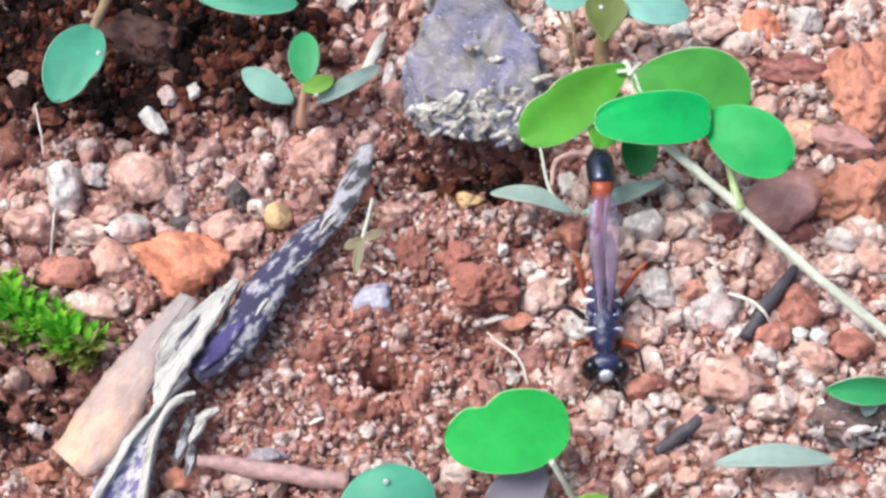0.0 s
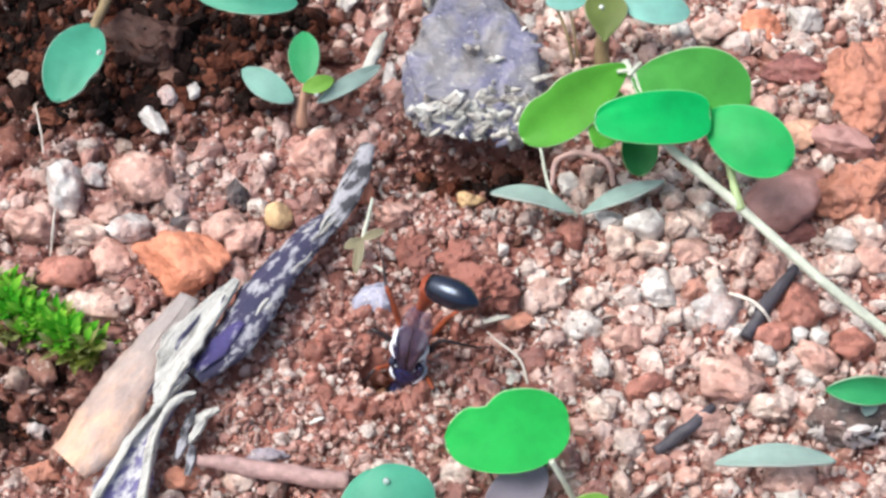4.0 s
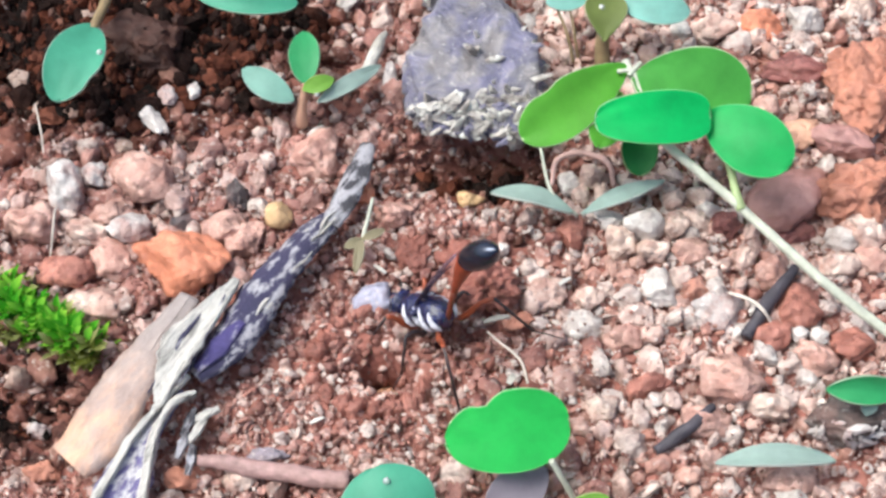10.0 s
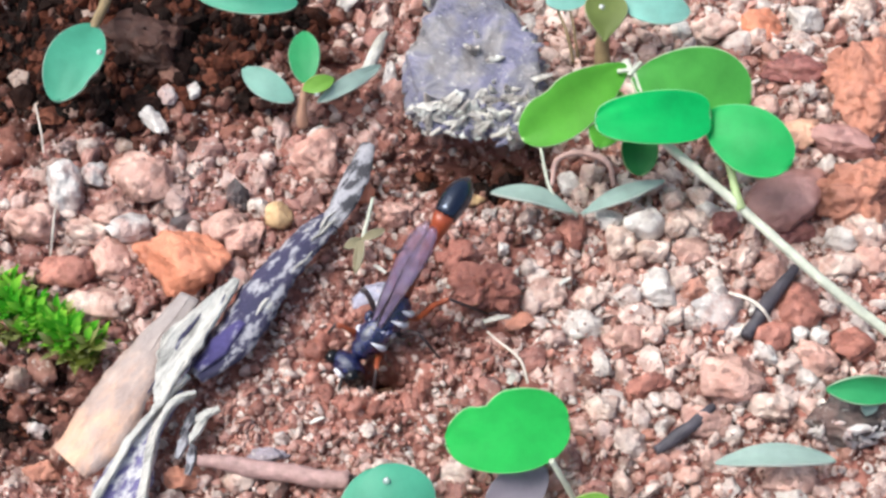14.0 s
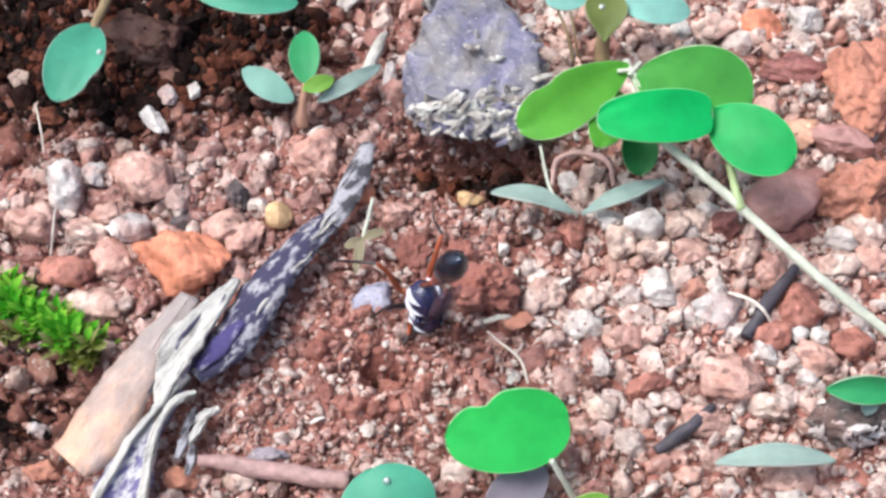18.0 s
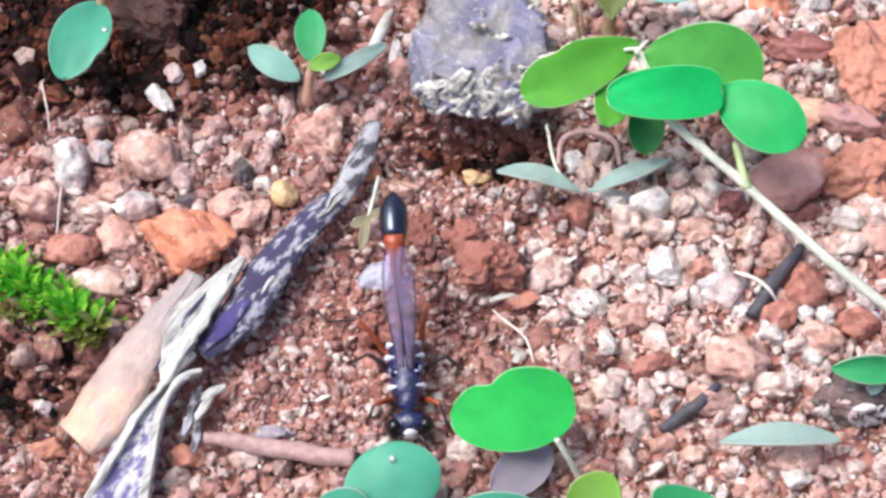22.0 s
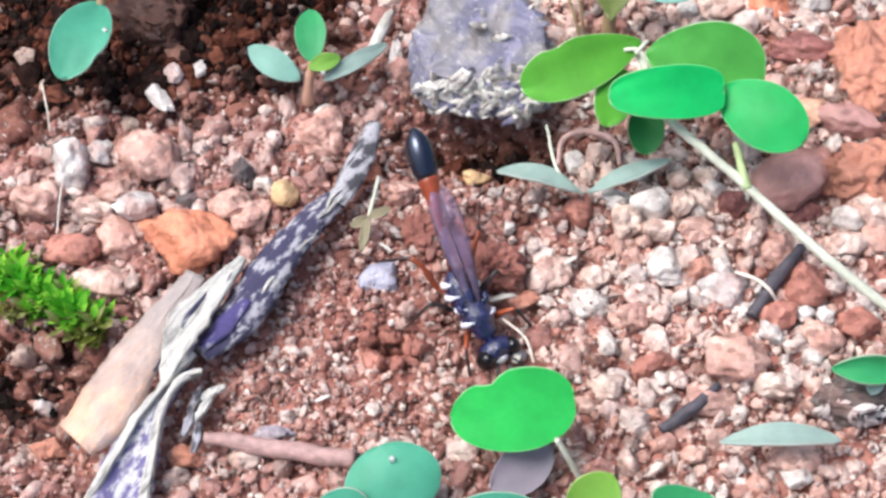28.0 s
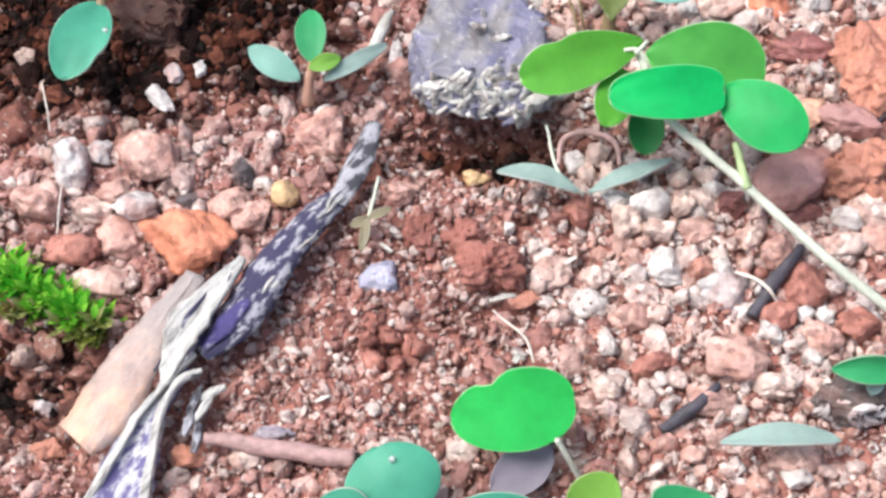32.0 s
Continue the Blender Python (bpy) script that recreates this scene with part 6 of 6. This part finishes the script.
        (20.85, pose(0, 0, 0, 0, 39, 14)),
        (20.90, pose(0, 0, 0, 0, 41, 31)),
        (21.00, pose(0, 0, 0, 0, 64, -11)),
        (21.10, pose(0, 0, 0, 0, 53, 0)),
        (21.20, pose(0, 0, 0, 0, 32, -7)),
        (21.30, pose(0, 0, 0, 0, 47, -1)),
        (21.40, pose(0, 0, 0, 0, 53, 6)),
        (21.45, pose(0, 0, 0, 0, 41, -2)),
        (21.50, pose(0, 0, 0, 0, 29, -9)),
        (21.60, pose(0, 0, 0, 0, 39, 1)),
        (21.70, pose(0, 0, 0, 0, 32, 2)),
        (21.80, pose(0, 0, 0, 0, 28, -2)),
        (21.90, pose(0, 0, 0, 0, 32, -3)),
        (22.00, pose(0, 0, 0, 0, 22, 1)),
        (22.10, pose(0, 0, 0, 0, 31, -10)),
        (22.20, pose(0, 0, 0, 0, 29, -22)),
        (22.30, pose(0, 0, 0, 0, 24, -11)),
        (22.40, pose(0, 0, 0, 0, 30, -17)),
        (22.50, pose(0, 0, 0, 0, 27, -4)),
        (22.60, pose(0, 0, 0, 0, 31, 4)),
        (22.70, pose(0, 0, 0, 0, -4, -17)),
        (22.75, pose(0, 0, 0, 0, 16, -6)),
        (22.80, pose(0, 0, 0, 0, 35, 5)),
        (22.90, pose(0, 0, 0, 0, 8, 13)),
        (23.00, pose(0, 0, 0, 0, 23, -8)),
        (23.03, pose(0, 0, 0, 0, 28, -13)),
        (23.07, pose(0, 0, 0, 0, 39, -17)),
        (23.10, pose(0, 0, 0, 0, 50, -21)),
        (23.20, pose(0, 0, 0, 0, 7, -10)),
        (23.30, pose(0, 0, 0, 0, 39, -5)),
        (23.40, pose(0, 0, 0, 0, 23, -2)),
        (23.50, pose(0, 0, 0, 0, 32, 9)),
        (23.60, pose(0, 0, 0, 0, 34, -4)),
        (23.80, pose(0, 0, 0, 0, 32, -1)),
        (23.90, pose(0, 0, 0, 0, 33, 8)),
        (24.00, pose(0, 0, 0, 0, 18, 6)),
        (24.10, pose(0, 0, 0, 0, 26, 11)),
        (24.20, pose(0, 0, 0, 0, 19, 5)),
        (24.40, pose(0, 0, 0, 0, 24, -2)),
        (24.60, pose(0, 0, 0, 0, 41, -8)),
        (24.80, pose(0, 0, 0, 0, 18, -19)),
        (25.00, pose(0, 0, 0, 0, 34, -2)),
        (25.10, pose(0, 0, 0, 0, 33, -5)),
        (25.20, pose(0, 0, 0, 0, 58, 1)),
        (25.30, pose(0, 0, 0, 0, 24, -1)),
        (25.40, pose(0, 0, 0, 0, 17, -14)),
        (25.45, pose(0, 0, 0, 0, 25, 2)),
        (25.50, pose(0, 0, 0, 0, 34, 17)),
        (26.17, pose(0, 0, 0, 0, 32, 5)),
        (26.83, pose(0, 0, 0, 0, 29, -7)),
        (27.50, pose(0, 0, 0, 0, 27, -19)),
        (27.70, pose(0, 0, 0, 0, 28, -17)),
        (27.80, pose(0, 0, 0, 0, 25, -23)),
        (28.00, pose(0, 0, 0, 0, 10, -13)),
        (28.20, pose(0, 0, 0, 0, 27, -18)),
        (28.40, pose(0, 0, 0, 0, 17, -4)),
        (28.60, pose(0, 0, 0, 0, 10, -22)),
        (28.80, pose(0, 0, 0, 0, 12, -24)),
        (28.90, pose(0, 0, 0, 0, 46, -23)),
        (28.95, pose(0, 0, 0, 0, 37, -11)),
        (29.00, pose(0, 0, 0, 0, 15, 1)),
        (29.03, pose(0, 0, 0, 0, 36, 4)),
        (29.07, pose(0, 0, 0, 0, 46, 7)),
        (29.10, pose(0, 0, 0, 0, 55, 9)),
        (29.20, pose(0, 0, 0, 0, 47, 7)),
        (29.30, pose(0, 0, 0, 0, 55, 6)),
        (29.40, pose(0, 0, 0, 0, 67, 7)),
        (29.52, pose(0, 0, 0, 0, 12, 0)),
        (29.57, pose(0, 0, 0, 0, 12, 0)),
        (29.63, pose(0, 0, 0, 0, 12, 0)),
        (29.68, pose(0, 0, 0, 0, 12, 0)),
        (29.80, pose(0, 0, 0, 0, 11, 5)),
        (29.90, pose(0, 0, 0, 0, 12, 4)),
        (30.00, pose(0, 0, 0, 0, 18, 15)),
        (30.03, pose(0, 0, 0, 0, 18, 15)),
        (30.10, pose(0, 0, 0, 0, 56, -21)),
        (30.15, pose(0, 0, 0, 0, 32, -6)),
        (30.20, pose(0, 0, 0, 0, 7, 8)),
        (30.25, pose(0, 0, 0, 0, 36, -6)),
        (30.30, pose(0, 0, 0, 0, 64, -21)),
        (30.42, pose(0, 0, 0, 0, 12, 0)),
        (30.64, pose(0, 0, 0, 0, 12, 0)),
        (30.86, pose(0, 0, 0, 0, 12, 0)),
        (31.08, pose(0, 0, 0, 0, 12, 0)),
        (31.20, pose(0, 0, 0, 0, 24, -2)),
        (31.30, pose(0, 0, 0, 0, 12, 6)),
        (31.40, pose(0, 0, 0, 0, 40, -2)),
        (31.50, pose(0, 0, 0, 0, 9, -9)),
        (31.60, pose(0, 0, 0, 0, 27, -4)),
        (31.80, pose(0, 0, 0, 0, 31, 9)),
        (31.88, pose(0, 0, 0, 0, 22, 5)),
        (31.97, pose(0, 0, 0, 0, 12, 0)),
        (32.00, pose(0, 0, 0, 0, 12, 0)),
    ]
    walk(wasp_waist, bends)
    walk(wasp_gaster, [
        (0.00, pose(-0.0083, 0, 0, 0, -36, 1)),
        (0.20, pose(-0.0083, 0, 0, 0, 9, -1)),
        (0.40, pose(-0.0083, 0, 0, 0, -28, -4)),
        (0.60, pose(-0.0083, 0, 0, 0, -24, -13)),
        (0.80, pose(-0.0083, 0, 0, 0, -37, -44)),
        (1.00, pose(-0.0083, 0, 0, 0, -25, 4)),
        (1.20, pose(-0.0083, 0, 0, 0, -52, -31)),
        (1.40, pose(-0.0083, 0, 0, 0, -21, -11)),
        (1.60, pose(-0.0083, 0, 0, 0, 5, -10)),
        (1.80, pose(-0.0083, 0, 0, 0, -19, 6)),
        (2.00, pose(-0.0083, 0, 0, 0, -25, -5)),
        (2.20, pose(-0.0083, 0, 0, 0, -37, 4)),
        (2.40, pose(-0.0083, 0, 0, 0, -18, 7)),
        (2.60, pose(-0.0083, 0, 0, 0, -21, 9)),
        (2.80, pose(-0.0083, 0, 0, 0, -1, -6)),
        (3.00, pose(-0.0083, 0, 0, 0, -6, -13)),
        (3.50, pose(-0.0083, 0, 0, 0, 12, -80)),
        (5.50, pose(-0.0083, 0, 0, 0, -23, 1)),
        (5.70, pose(-0.0083, 0, 0, 0, -24, -3)),
        (6.00, pose(-0.0083, 0, 0, 0, -20, -1)),
        (6.10, pose(-0.0083, 0, 0, 0, -17, 5)),
        (6.20, pose(-0.0083, 0, 0, 0, -15, 8)),
        (6.30, pose(-0.0083, 0, 0, 0, -13, 11)),
        (6.50, pose(-0.0083, 0, 0, 0, -6, -15)),
        (6.70, pose(-0.0083, 0, 0, 0, -24, -28)),
        (6.90, pose(-0.0083, 0, 0, 0, -25, -22)),
        (7.00, pose(-0.0083, 0, 0, 0, -22, -16)),
        (7.10, pose(-0.0083, 0, 0, 0, -15, 7)),
        (7.30, pose(-0.0083, 0, 0, 0, -18, 7)),
        (7.50, pose(-0.0083, 0, 0, 0, -22, 2)),
        (7.70, pose(-0.0083, 0, 0, 0, -2, -16)),
        (7.90, pose(-0.0083, 0, 0, 0, 21, -49)),
        (8.00, pose(-0.0083, 0, 0, 0, 22, -59)),
        (8.10, pose(-0.0083, 0, 0, 0, 33, -47)),
        (8.30, pose(-0.0083, 0, 0, 0, 39, -43)),
        (8.50, pose(-0.0083, 0, 0, 0, 17, -50)),
        (8.70, pose(-0.0083, 0, 0, 0, 14, -77)),
        (9.00, pose(-0.0083, 0, 0, 0, 19, -74)),
        (9.30, pose(-0.0083, 0, 0, 0, -5, -80)),
        (9.50, pose(-0.0083, 0, 0, 0, -7, -79)),
        (9.70, pose(-0.0083, 0, 0, 0, -7, -40)),
        (9.90, pose(-0.0083, 0, 0, 0, -23, -18)),
        (10.00, pose(-0.0083, 0, 0, 0, -29, -9)),
        (10.10, pose(-0.0083, 0, 0, 0, 1, -13)),
        (10.30, pose(-0.0083, 0, 0, 0, -2, -14)),
        (10.50, pose(-0.0083, 0, 0, 0, -10, -10)),
        (10.70, pose(-0.0083, 0, 0, 0, -3, -19)),
        (10.90, pose(-0.0083, 0, 0, 0, -6, -11)),
        (11.00, pose(-0.0083, 0, 0, 0, -26, -15)),
        (11.10, pose(-0.0083, 0, 0, 0, -14, -27)),
        (11.50, pose(-0.0083, 0, 0, 0, -26, -40)),
        (11.80, pose(-0.0083, 0, 0, 0, -25, 19)),
        (12.00, pose(-0.0083, 0, 0, 0, -23, 8)),
        (12.40, pose(-0.0083, 0, 0, 0, -26, 9)),
        (12.80, pose(-0.0083, 0, 0, 0, -9, -3)),
        (13.00, pose(-0.0083, 0, 0, 0, -31, 15)),
        (13.20, pose(-0.0083, 0, 0, 0, -25, 7)),
        (13.40, pose(-0.0083, 0, 0, 0, -19, 15)),
        (13.60, pose(-0.0083, 0, 0, 0, -27, 6)),
        (13.80, pose(-0.0083, 0, 0, 0, -46, 14)),
        (14.20, pose(-0.0083, 0, 0, 0, -48, 17)),
        (14.50, pose(-0.0083, 0, 0, 0, -41, 13)),
        (16.50, pose(-0.0083, 0, 0, 0, 26, -4)),
        (16.70, pose(-0.0083, 0, 0, 0, -18, -19)),
        (16.80, pose(-0.0083, 0, 0, 0, 8, 14)),
        (16.90, pose(-0.0083, 0, 0, 0, -4, 13)),
        (17.00, pose(-0.0083, 0, 0, 0, -6, 15)),
        (17.10, pose(-0.0083, 0, 0, 0, 14, 12)),
        (17.20, pose(-0.0083, 0, 0, 0, -14, -2)),
        (17.30, pose(-0.0083, 0, 0, 0, 2, 4)),
        (17.40, pose(-0.0083, 0, 0, 0, -6, 18)),
        (17.50, pose(-0.0083, 0, 0, 0, 21, 4)),
        (17.55, pose(-0.0083, 0, 0, 0, 6, 12)),
        (17.60, pose(-0.0083, 0, 0, 0, -9, 19)),
        (17.70, pose(-0.0083, 0, 0, 0, -11, 22)),
        (17.75, pose(-0.0083, 0, 0, 0, -14, 17)),
        (17.80, pose(-0.0083, 0, 0, 0, -18, 12)),
        (17.85, pose(-0.0083, 0, 0, 0, -13, 6)),
        (17.90, pose(-0.0083, 0, 0, 0, -8, 1)),
        (18.00, pose(-0.0083, 0, 0, 0, -2, -4)),
        (18.05, pose(-0.0083, 0, 0, 0, -16, -10)),
        (18.10, pose(-0.0083, 0, 0, 0, -35, -2)),
        (18.20, pose(-0.0083, 0, 0, 0, -26, 11)),
        (18.30, pose(-0.0083, 0, 0, 0, -40, -3)),
        (18.40, pose(-0.0083, 0, 0, 0, -38, -4)),
        (18.60, pose(-0.0083, 0, 0, 0, -23, -4)),
        (18.80, pose(-0.0083, 0, 0, 0, -17, 14)),
        (19.00, pose(-0.0083, 0, 0, 0, -2, -4)),
        (19.10, pose(-0.0083, 0, 0, 0, -19, -7)),
        (19.20, pose(-0.0083, 0, 0, 0, -17, -5)),
        (19.30, pose(-0.0083, 0, 0, 0, -11, -15)),
        (19.40, pose(-0.0083, 0, 0, 0, -14, -5)),
        (19.45, pose(-0.0083, 0, 0, 0, -10, 8)),
        (19.50, pose(-0.0083, 0, 0, 0, -6, 20)),
        (19.53, pose(-0.0083, 0, 0, 0, -4, 17)),
        (19.57, pose(-0.0083, 0, 0, 0, -2, 13)),
        (19.60, pose(-0.0083, 0, 0, 0, 1, 10)),
        (19.68, pose(-0.0083, 0, 0, 0, 0, 5)),
        (19.75, pose(-0.0083, 0, 0, 0, 0, 0)),
        (20.20, pose(-0.0083, 0, 0, 0, 0, 0)),
        (20.30, pose(-0.0083, 0, 0, 0, -11, -2)),
        (20.40, pose(-0.0083, 0, 0, 0, -3, -12)),
        (20.60, pose(-0.0083, 0, 0, 0, -15, -10)),
        (20.65, pose(-0.0083, 0, 0, 0, -36, -15)),
        (20.70, pose(-0.0083, 0, 0, 0, -57, -20)),
        (20.80, pose(-0.0083, 0, 0, 0, -25, -19)),
        (20.85, pose(-0.0083, 0, 0, 0, 4, 5)),
        (20.90, pose(-0.0083, 0, 0, 0, 33, 28)),
        (21.00, pose(-0.0083, 0, 0, 0, -18, -24)),
        (21.10, pose(-0.0083, 0, 0, 0, -15, -41)),
        (21.20, pose(-0.0083, 0, 0, 0, -33, 7)),
        (21.30, pose(-0.0083, 0, 0, 0, -21, 3)),
        (21.40, pose(-0.0083, 0, 0, 0, -37, -32)),
        (21.45, pose(-0.0083, 0, 0, 0, -28, -10)),
        (21.50, pose(-0.0083, 0, 0, 0, -18, 11)),
        (21.60, pose(-0.0083, 0, 0, 0, -32, -5)),
        (21.70, pose(-0.0083, 0, 0, 0, -18, -6)),
        (21.80, pose(-0.0083, 0, 0, 0, -19, -3)),
        (21.90, pose(-0.0083, 0, 0, 0, -27, 7)),
        (22.00, pose(-0.0083, 0, 0, 0, -25, -4)),
        (22.10, pose(-0.0083, 0, 0, 0, -23, 7)),
        (22.20, pose(-0.0083, 0, 0, 0, -3, 12)),
        (22.30, pose(-0.0083, 0, 0, 0, -22, 15)),
        (22.40, pose(-0.0083, 0, 0, 0, -30, 13)),
        (22.50, pose(-0.0083, 0, 0, 0, -24, -2)),
        (22.60, pose(-0.0083, 0, 0, 0, -29, 6)),
        (22.70, pose(-0.0083, 0, 0, 0, 1, -1)),
        (22.75, pose(-0.0083, 0, 0, 0, -9, 7)),
        (22.80, pose(-0.0083, 0, 0, 0, -19, 16)),
        (22.90, pose(-0.0083, 0, 0, 0, -38, 74)),
        (23.00, pose(-0.0083, 0, 0, 0, 56, 26)),
        (23.03, pose(-0.0083, 0, 0, 0, 25, 41)),
        (23.07, pose(-0.0083, 0, 0, 0, 4, 12)),
        (23.10, pose(-0.0083, 0, 0, 0, -17, -16)),
        (23.20, pose(-0.0083, 0, 0, 0, -75, 4)),
        (23.30, pose(-0.0083, 0, 0, 0, -14, -14)),
        (23.40, pose(-0.0083, 0, 0, 0, -16, -14)),
        (23.50, pose(-0.0083, 0, 0, 0, -29, -10)),
        (23.60, pose(-0.0083, 0, 0, 0, -26, 5)),
        (23.80, pose(-0.0083, 0, 0, 0, -19, -2)),
        (23.90, pose(-0.0083, 0, 0, 0, -20, 2)),
        (24.00, pose(-0.0083, 0, 0, 0, -7, 1)),
        (24.10, pose(-0.0083, 0, 0, 0, -20, 0)),
        (24.20, pose(-0.0083, 0, 0, 0, -20, -5)),
        (24.40, pose(-0.0083, 0, 0, 0, -28, 5)),
        (24.60, pose(-0.0083, 0, 0, 0, -23, 17)),
        (24.80, pose(-0.0083, 0, 0, 0, -9, 8)),
        (25.00, pose(-0.0083, 0, 0, 0, -14, 7)),
        (25.10, pose(-0.0083, 0, 0, 0, -21, 7)),
        (25.20, pose(-0.0083, 0, 0, 0, -50, -4)),
        (25.30, pose(-0.0083, 0, 0, 0, -3, -2)),
        (25.40, pose(-0.0083, 0, 0, 0, -7, 12)),
        (25.45, pose(-0.0083, 0, 0, 0, -10, 15)),
        (25.50, pose(-0.0083, 0, 0, 0, -13, 17)),
        (26.17, pose(-0.0083, 0, 0, 0, -10, 18)),
        (26.83, pose(-0.0083, 0, 0, 0, -7, 20)),
        (27.50, pose(-0.0083, 0, 0, 0, -3, 21)),
        (27.70, pose(-0.0083, 0, 0, 0, -11, -7)),
        (27.80, pose(-0.0083, 0, 0, 0, -9, -2)),
        (28.00, pose(-0.0083, 0, 0, 0, -4, 1)),
        (28.20, pose(-0.0083, 0, 0, 0, -16, -5)),
        (28.40, pose(-0.0083, 0, 0, 0, 4, -1)),
        (28.60, pose(-0.0083, 0, 0, 0, -3, 6)),
        (28.80, pose(-0.0083, 0, 0, 0, 1, -1)),
        (28.90, pose(-0.0083, 0, 0, 0, -20, -9)),
        (28.95, pose(-0.0083, 0, 0, 0, -18, -6)),
        (29.00, pose(-0.0083, 0, 0, 0, -10, -1)),
        (29.03, pose(-0.0083, 0, 0, 0, -10, 7)),
        (29.07, pose(-0.0083, 0, 0, 0, -4, 16)),
        (29.10, pose(-0.0083, 0, 0, 0, 3, 25)),
        (29.20, pose(-0.0083, 0, 0, 0, -18, 13)),
        (29.30, pose(-0.0083, 0, 0, 0, -15, 15)),
        (29.40, pose(-0.0083, 0, 0, 0, -36, -5)),
        (29.52, pose(-0.0083, 0, 0, 0, 0, 0)),
        (29.57, pose(-0.0083, 0, 0, 0, 0, 0)),
        (29.63, pose(-0.0083, 0, 0, 0, 0, 0)),
        (29.68, pose(-0.0083, 0, 0, 0, 0, 0)),
        (29.80, pose(-0.0083, 0, 0, 0, -3, 1)),
        (29.90, pose(-0.0083, 0, 0, 0, -4, 4)),
        (30.00, pose(-0.0083, 0, 0, 0, -42, -16)),
        (30.03, pose(-0.0083, 0, 0, 0, -42, -16)),
        (30.10, pose(-0.0083, 0, 0, 0, -27, -2)),
        (30.15, pose(-0.0083, 0, 0, 0, -13, 7)),
        (30.20, pose(-0.0083, 0, 0, 0, 0, 16)),
        (30.25, pose(-0.0083, 0, 0, 0, -8, 3)),
        (30.30, pose(-0.0083, 0, 0, 0, -16, -9)),
        (30.42, pose(-0.0083, 0, 0, 0, 0, 0)),
        (30.64, pose(-0.0083, 0, 0, 0, 0, 0)),
        (30.86, pose(-0.0083, 0, 0, 0, 0, 0)),
        (31.08, pose(-0.0083, 0, 0, 0, 0, 0)),
        (31.20, pose(-0.0083, 0, 0, 0, -41, 11)),
        (31.30, pose(-0.0083, 0, 0, 0, -33, 13)),
        (31.40, pose(-0.0083, 0, 0, 0, -25, 18)),
        (31.50, pose(-0.0083, 0, 0, 0, -15, -29)),
        (31.60, pose(-0.0083, 0, 0, 0, -15, -3)),
        (31.80, pose(-0.0083, 0, 0, 0, -23, 0)),
        (31.88, pose(-0.0083, 0, 0, 0, -11, 0)),
        (31.97, pose(-0.0083, 0, 0, 0, 0, 0)),
        (32.00, pose(-0.0083, 0, 0, 0, 0, 0)),
    ])
    # the folded wings follow the abdomen
    for wing in wasp_wings:
        at = wing.location.copy()
        walk(wing, [(t, Matrix.Translation(at) @ pose(0, 0, 0, 0, 4 + 0.62 * math.degrees(m.to_euler().y), 0.7 * math.degrees(m.to_euler().z))) for t, m in bends])
    # legs stay under the body as it tips, and step as it walks
    for n, leg in enumerate(wasp_legs):
        at = leg.location.copy()
        leg_rows = []
        for k, (t, m) in enumerate(steps):
            tip = math.degrees(m.to_euler().y)
            swing = 13 * math.sin(2.3 * k + 2.1 * n)
            leg_rows.append((t, Matrix.Translation(at) @ pose(0, 0, 0, 4 * math.cos(1.7 * k + n), -0.8 * tip, swing)))
        walk(leg, leg_rows)
    # the tan pebble is picked up, carried in the jaws and set into the burrow
    jaws = Matrix.Translation((0.0080, 0.0006, -0.0030))
    rest = steps[1][1] @ jaws
    sunk = pose(BURROW[0] * MM, BURROW[1] * MM, -0.0048, 0, 0, 30)
    carried = [(t, m @ jaws) for t, m in steps if 0.3 < t < 2.5]
    walk(plug, [(0.0, rest), (0.25, rest)] + carried + [(2.7, sunk), (32.0, sunk)])
    # crumbs scraped into the burrow
    for n, crumb in enumerate(FILL):
        a = 2.4 * n
        far = 3.6 + 5.0 * ((n * 0.618) % 1.0)
        sx, sy = BURROW[0] + far * math.cos(a), BURROW[1] + 0.8 * far * math.sin(a)
        start = pose(sx * MM, sy * MM, (height(sx, sy) - 0.1) * MM, 20 * n, 33 * n, 0)
        r = 0.3 + 0.1 * n
        end = pose((BURROW[0] + r * math.cos(a)) * MM, (BURROW[1] + 0.6 * r * math.sin(a)) * MM, (-4.4 + 0.212 * n) * MM, 20 * n + 70, 33 * n, 0)
        t0 = 17.0 + 0.2 * n
        walk(crumb, [(0.0, start), (t0, start), (t0 + 0.3, end), (32.0, end)])
    # the clover leaflets lift a little
    node = Vector(CLOVER_NODE) * MM
    ahead = Vector((0, 0.53, -0.848))
    walk(CLOVER_LEAVES[0], [(t, Matrix.Translation(node + Vector((0.0008, 0.0002, 0.0002)) * a / 17) @ Matrix.Rotation(radians(a), 4, ahead) @ Matrix.Translation(-node)) for t, a in ((0.0, 0), (14.5, 0), (18.0, 4), (20.0, 8), (25.0, 11), (32.0, 17))])
    for blade in CLOVER_LEAVES[1:4]:
        up = pose(0.0003, 0.0001, 0.0002)
        top = pose(0.0006, 0.0002, 0.0003)
        walk(blade, [(0.0, pose(0, 0, 0)), (14.5, pose(0, 0, 0)), (20.0, up), (28.0, top), (32.0, top)])


motions()
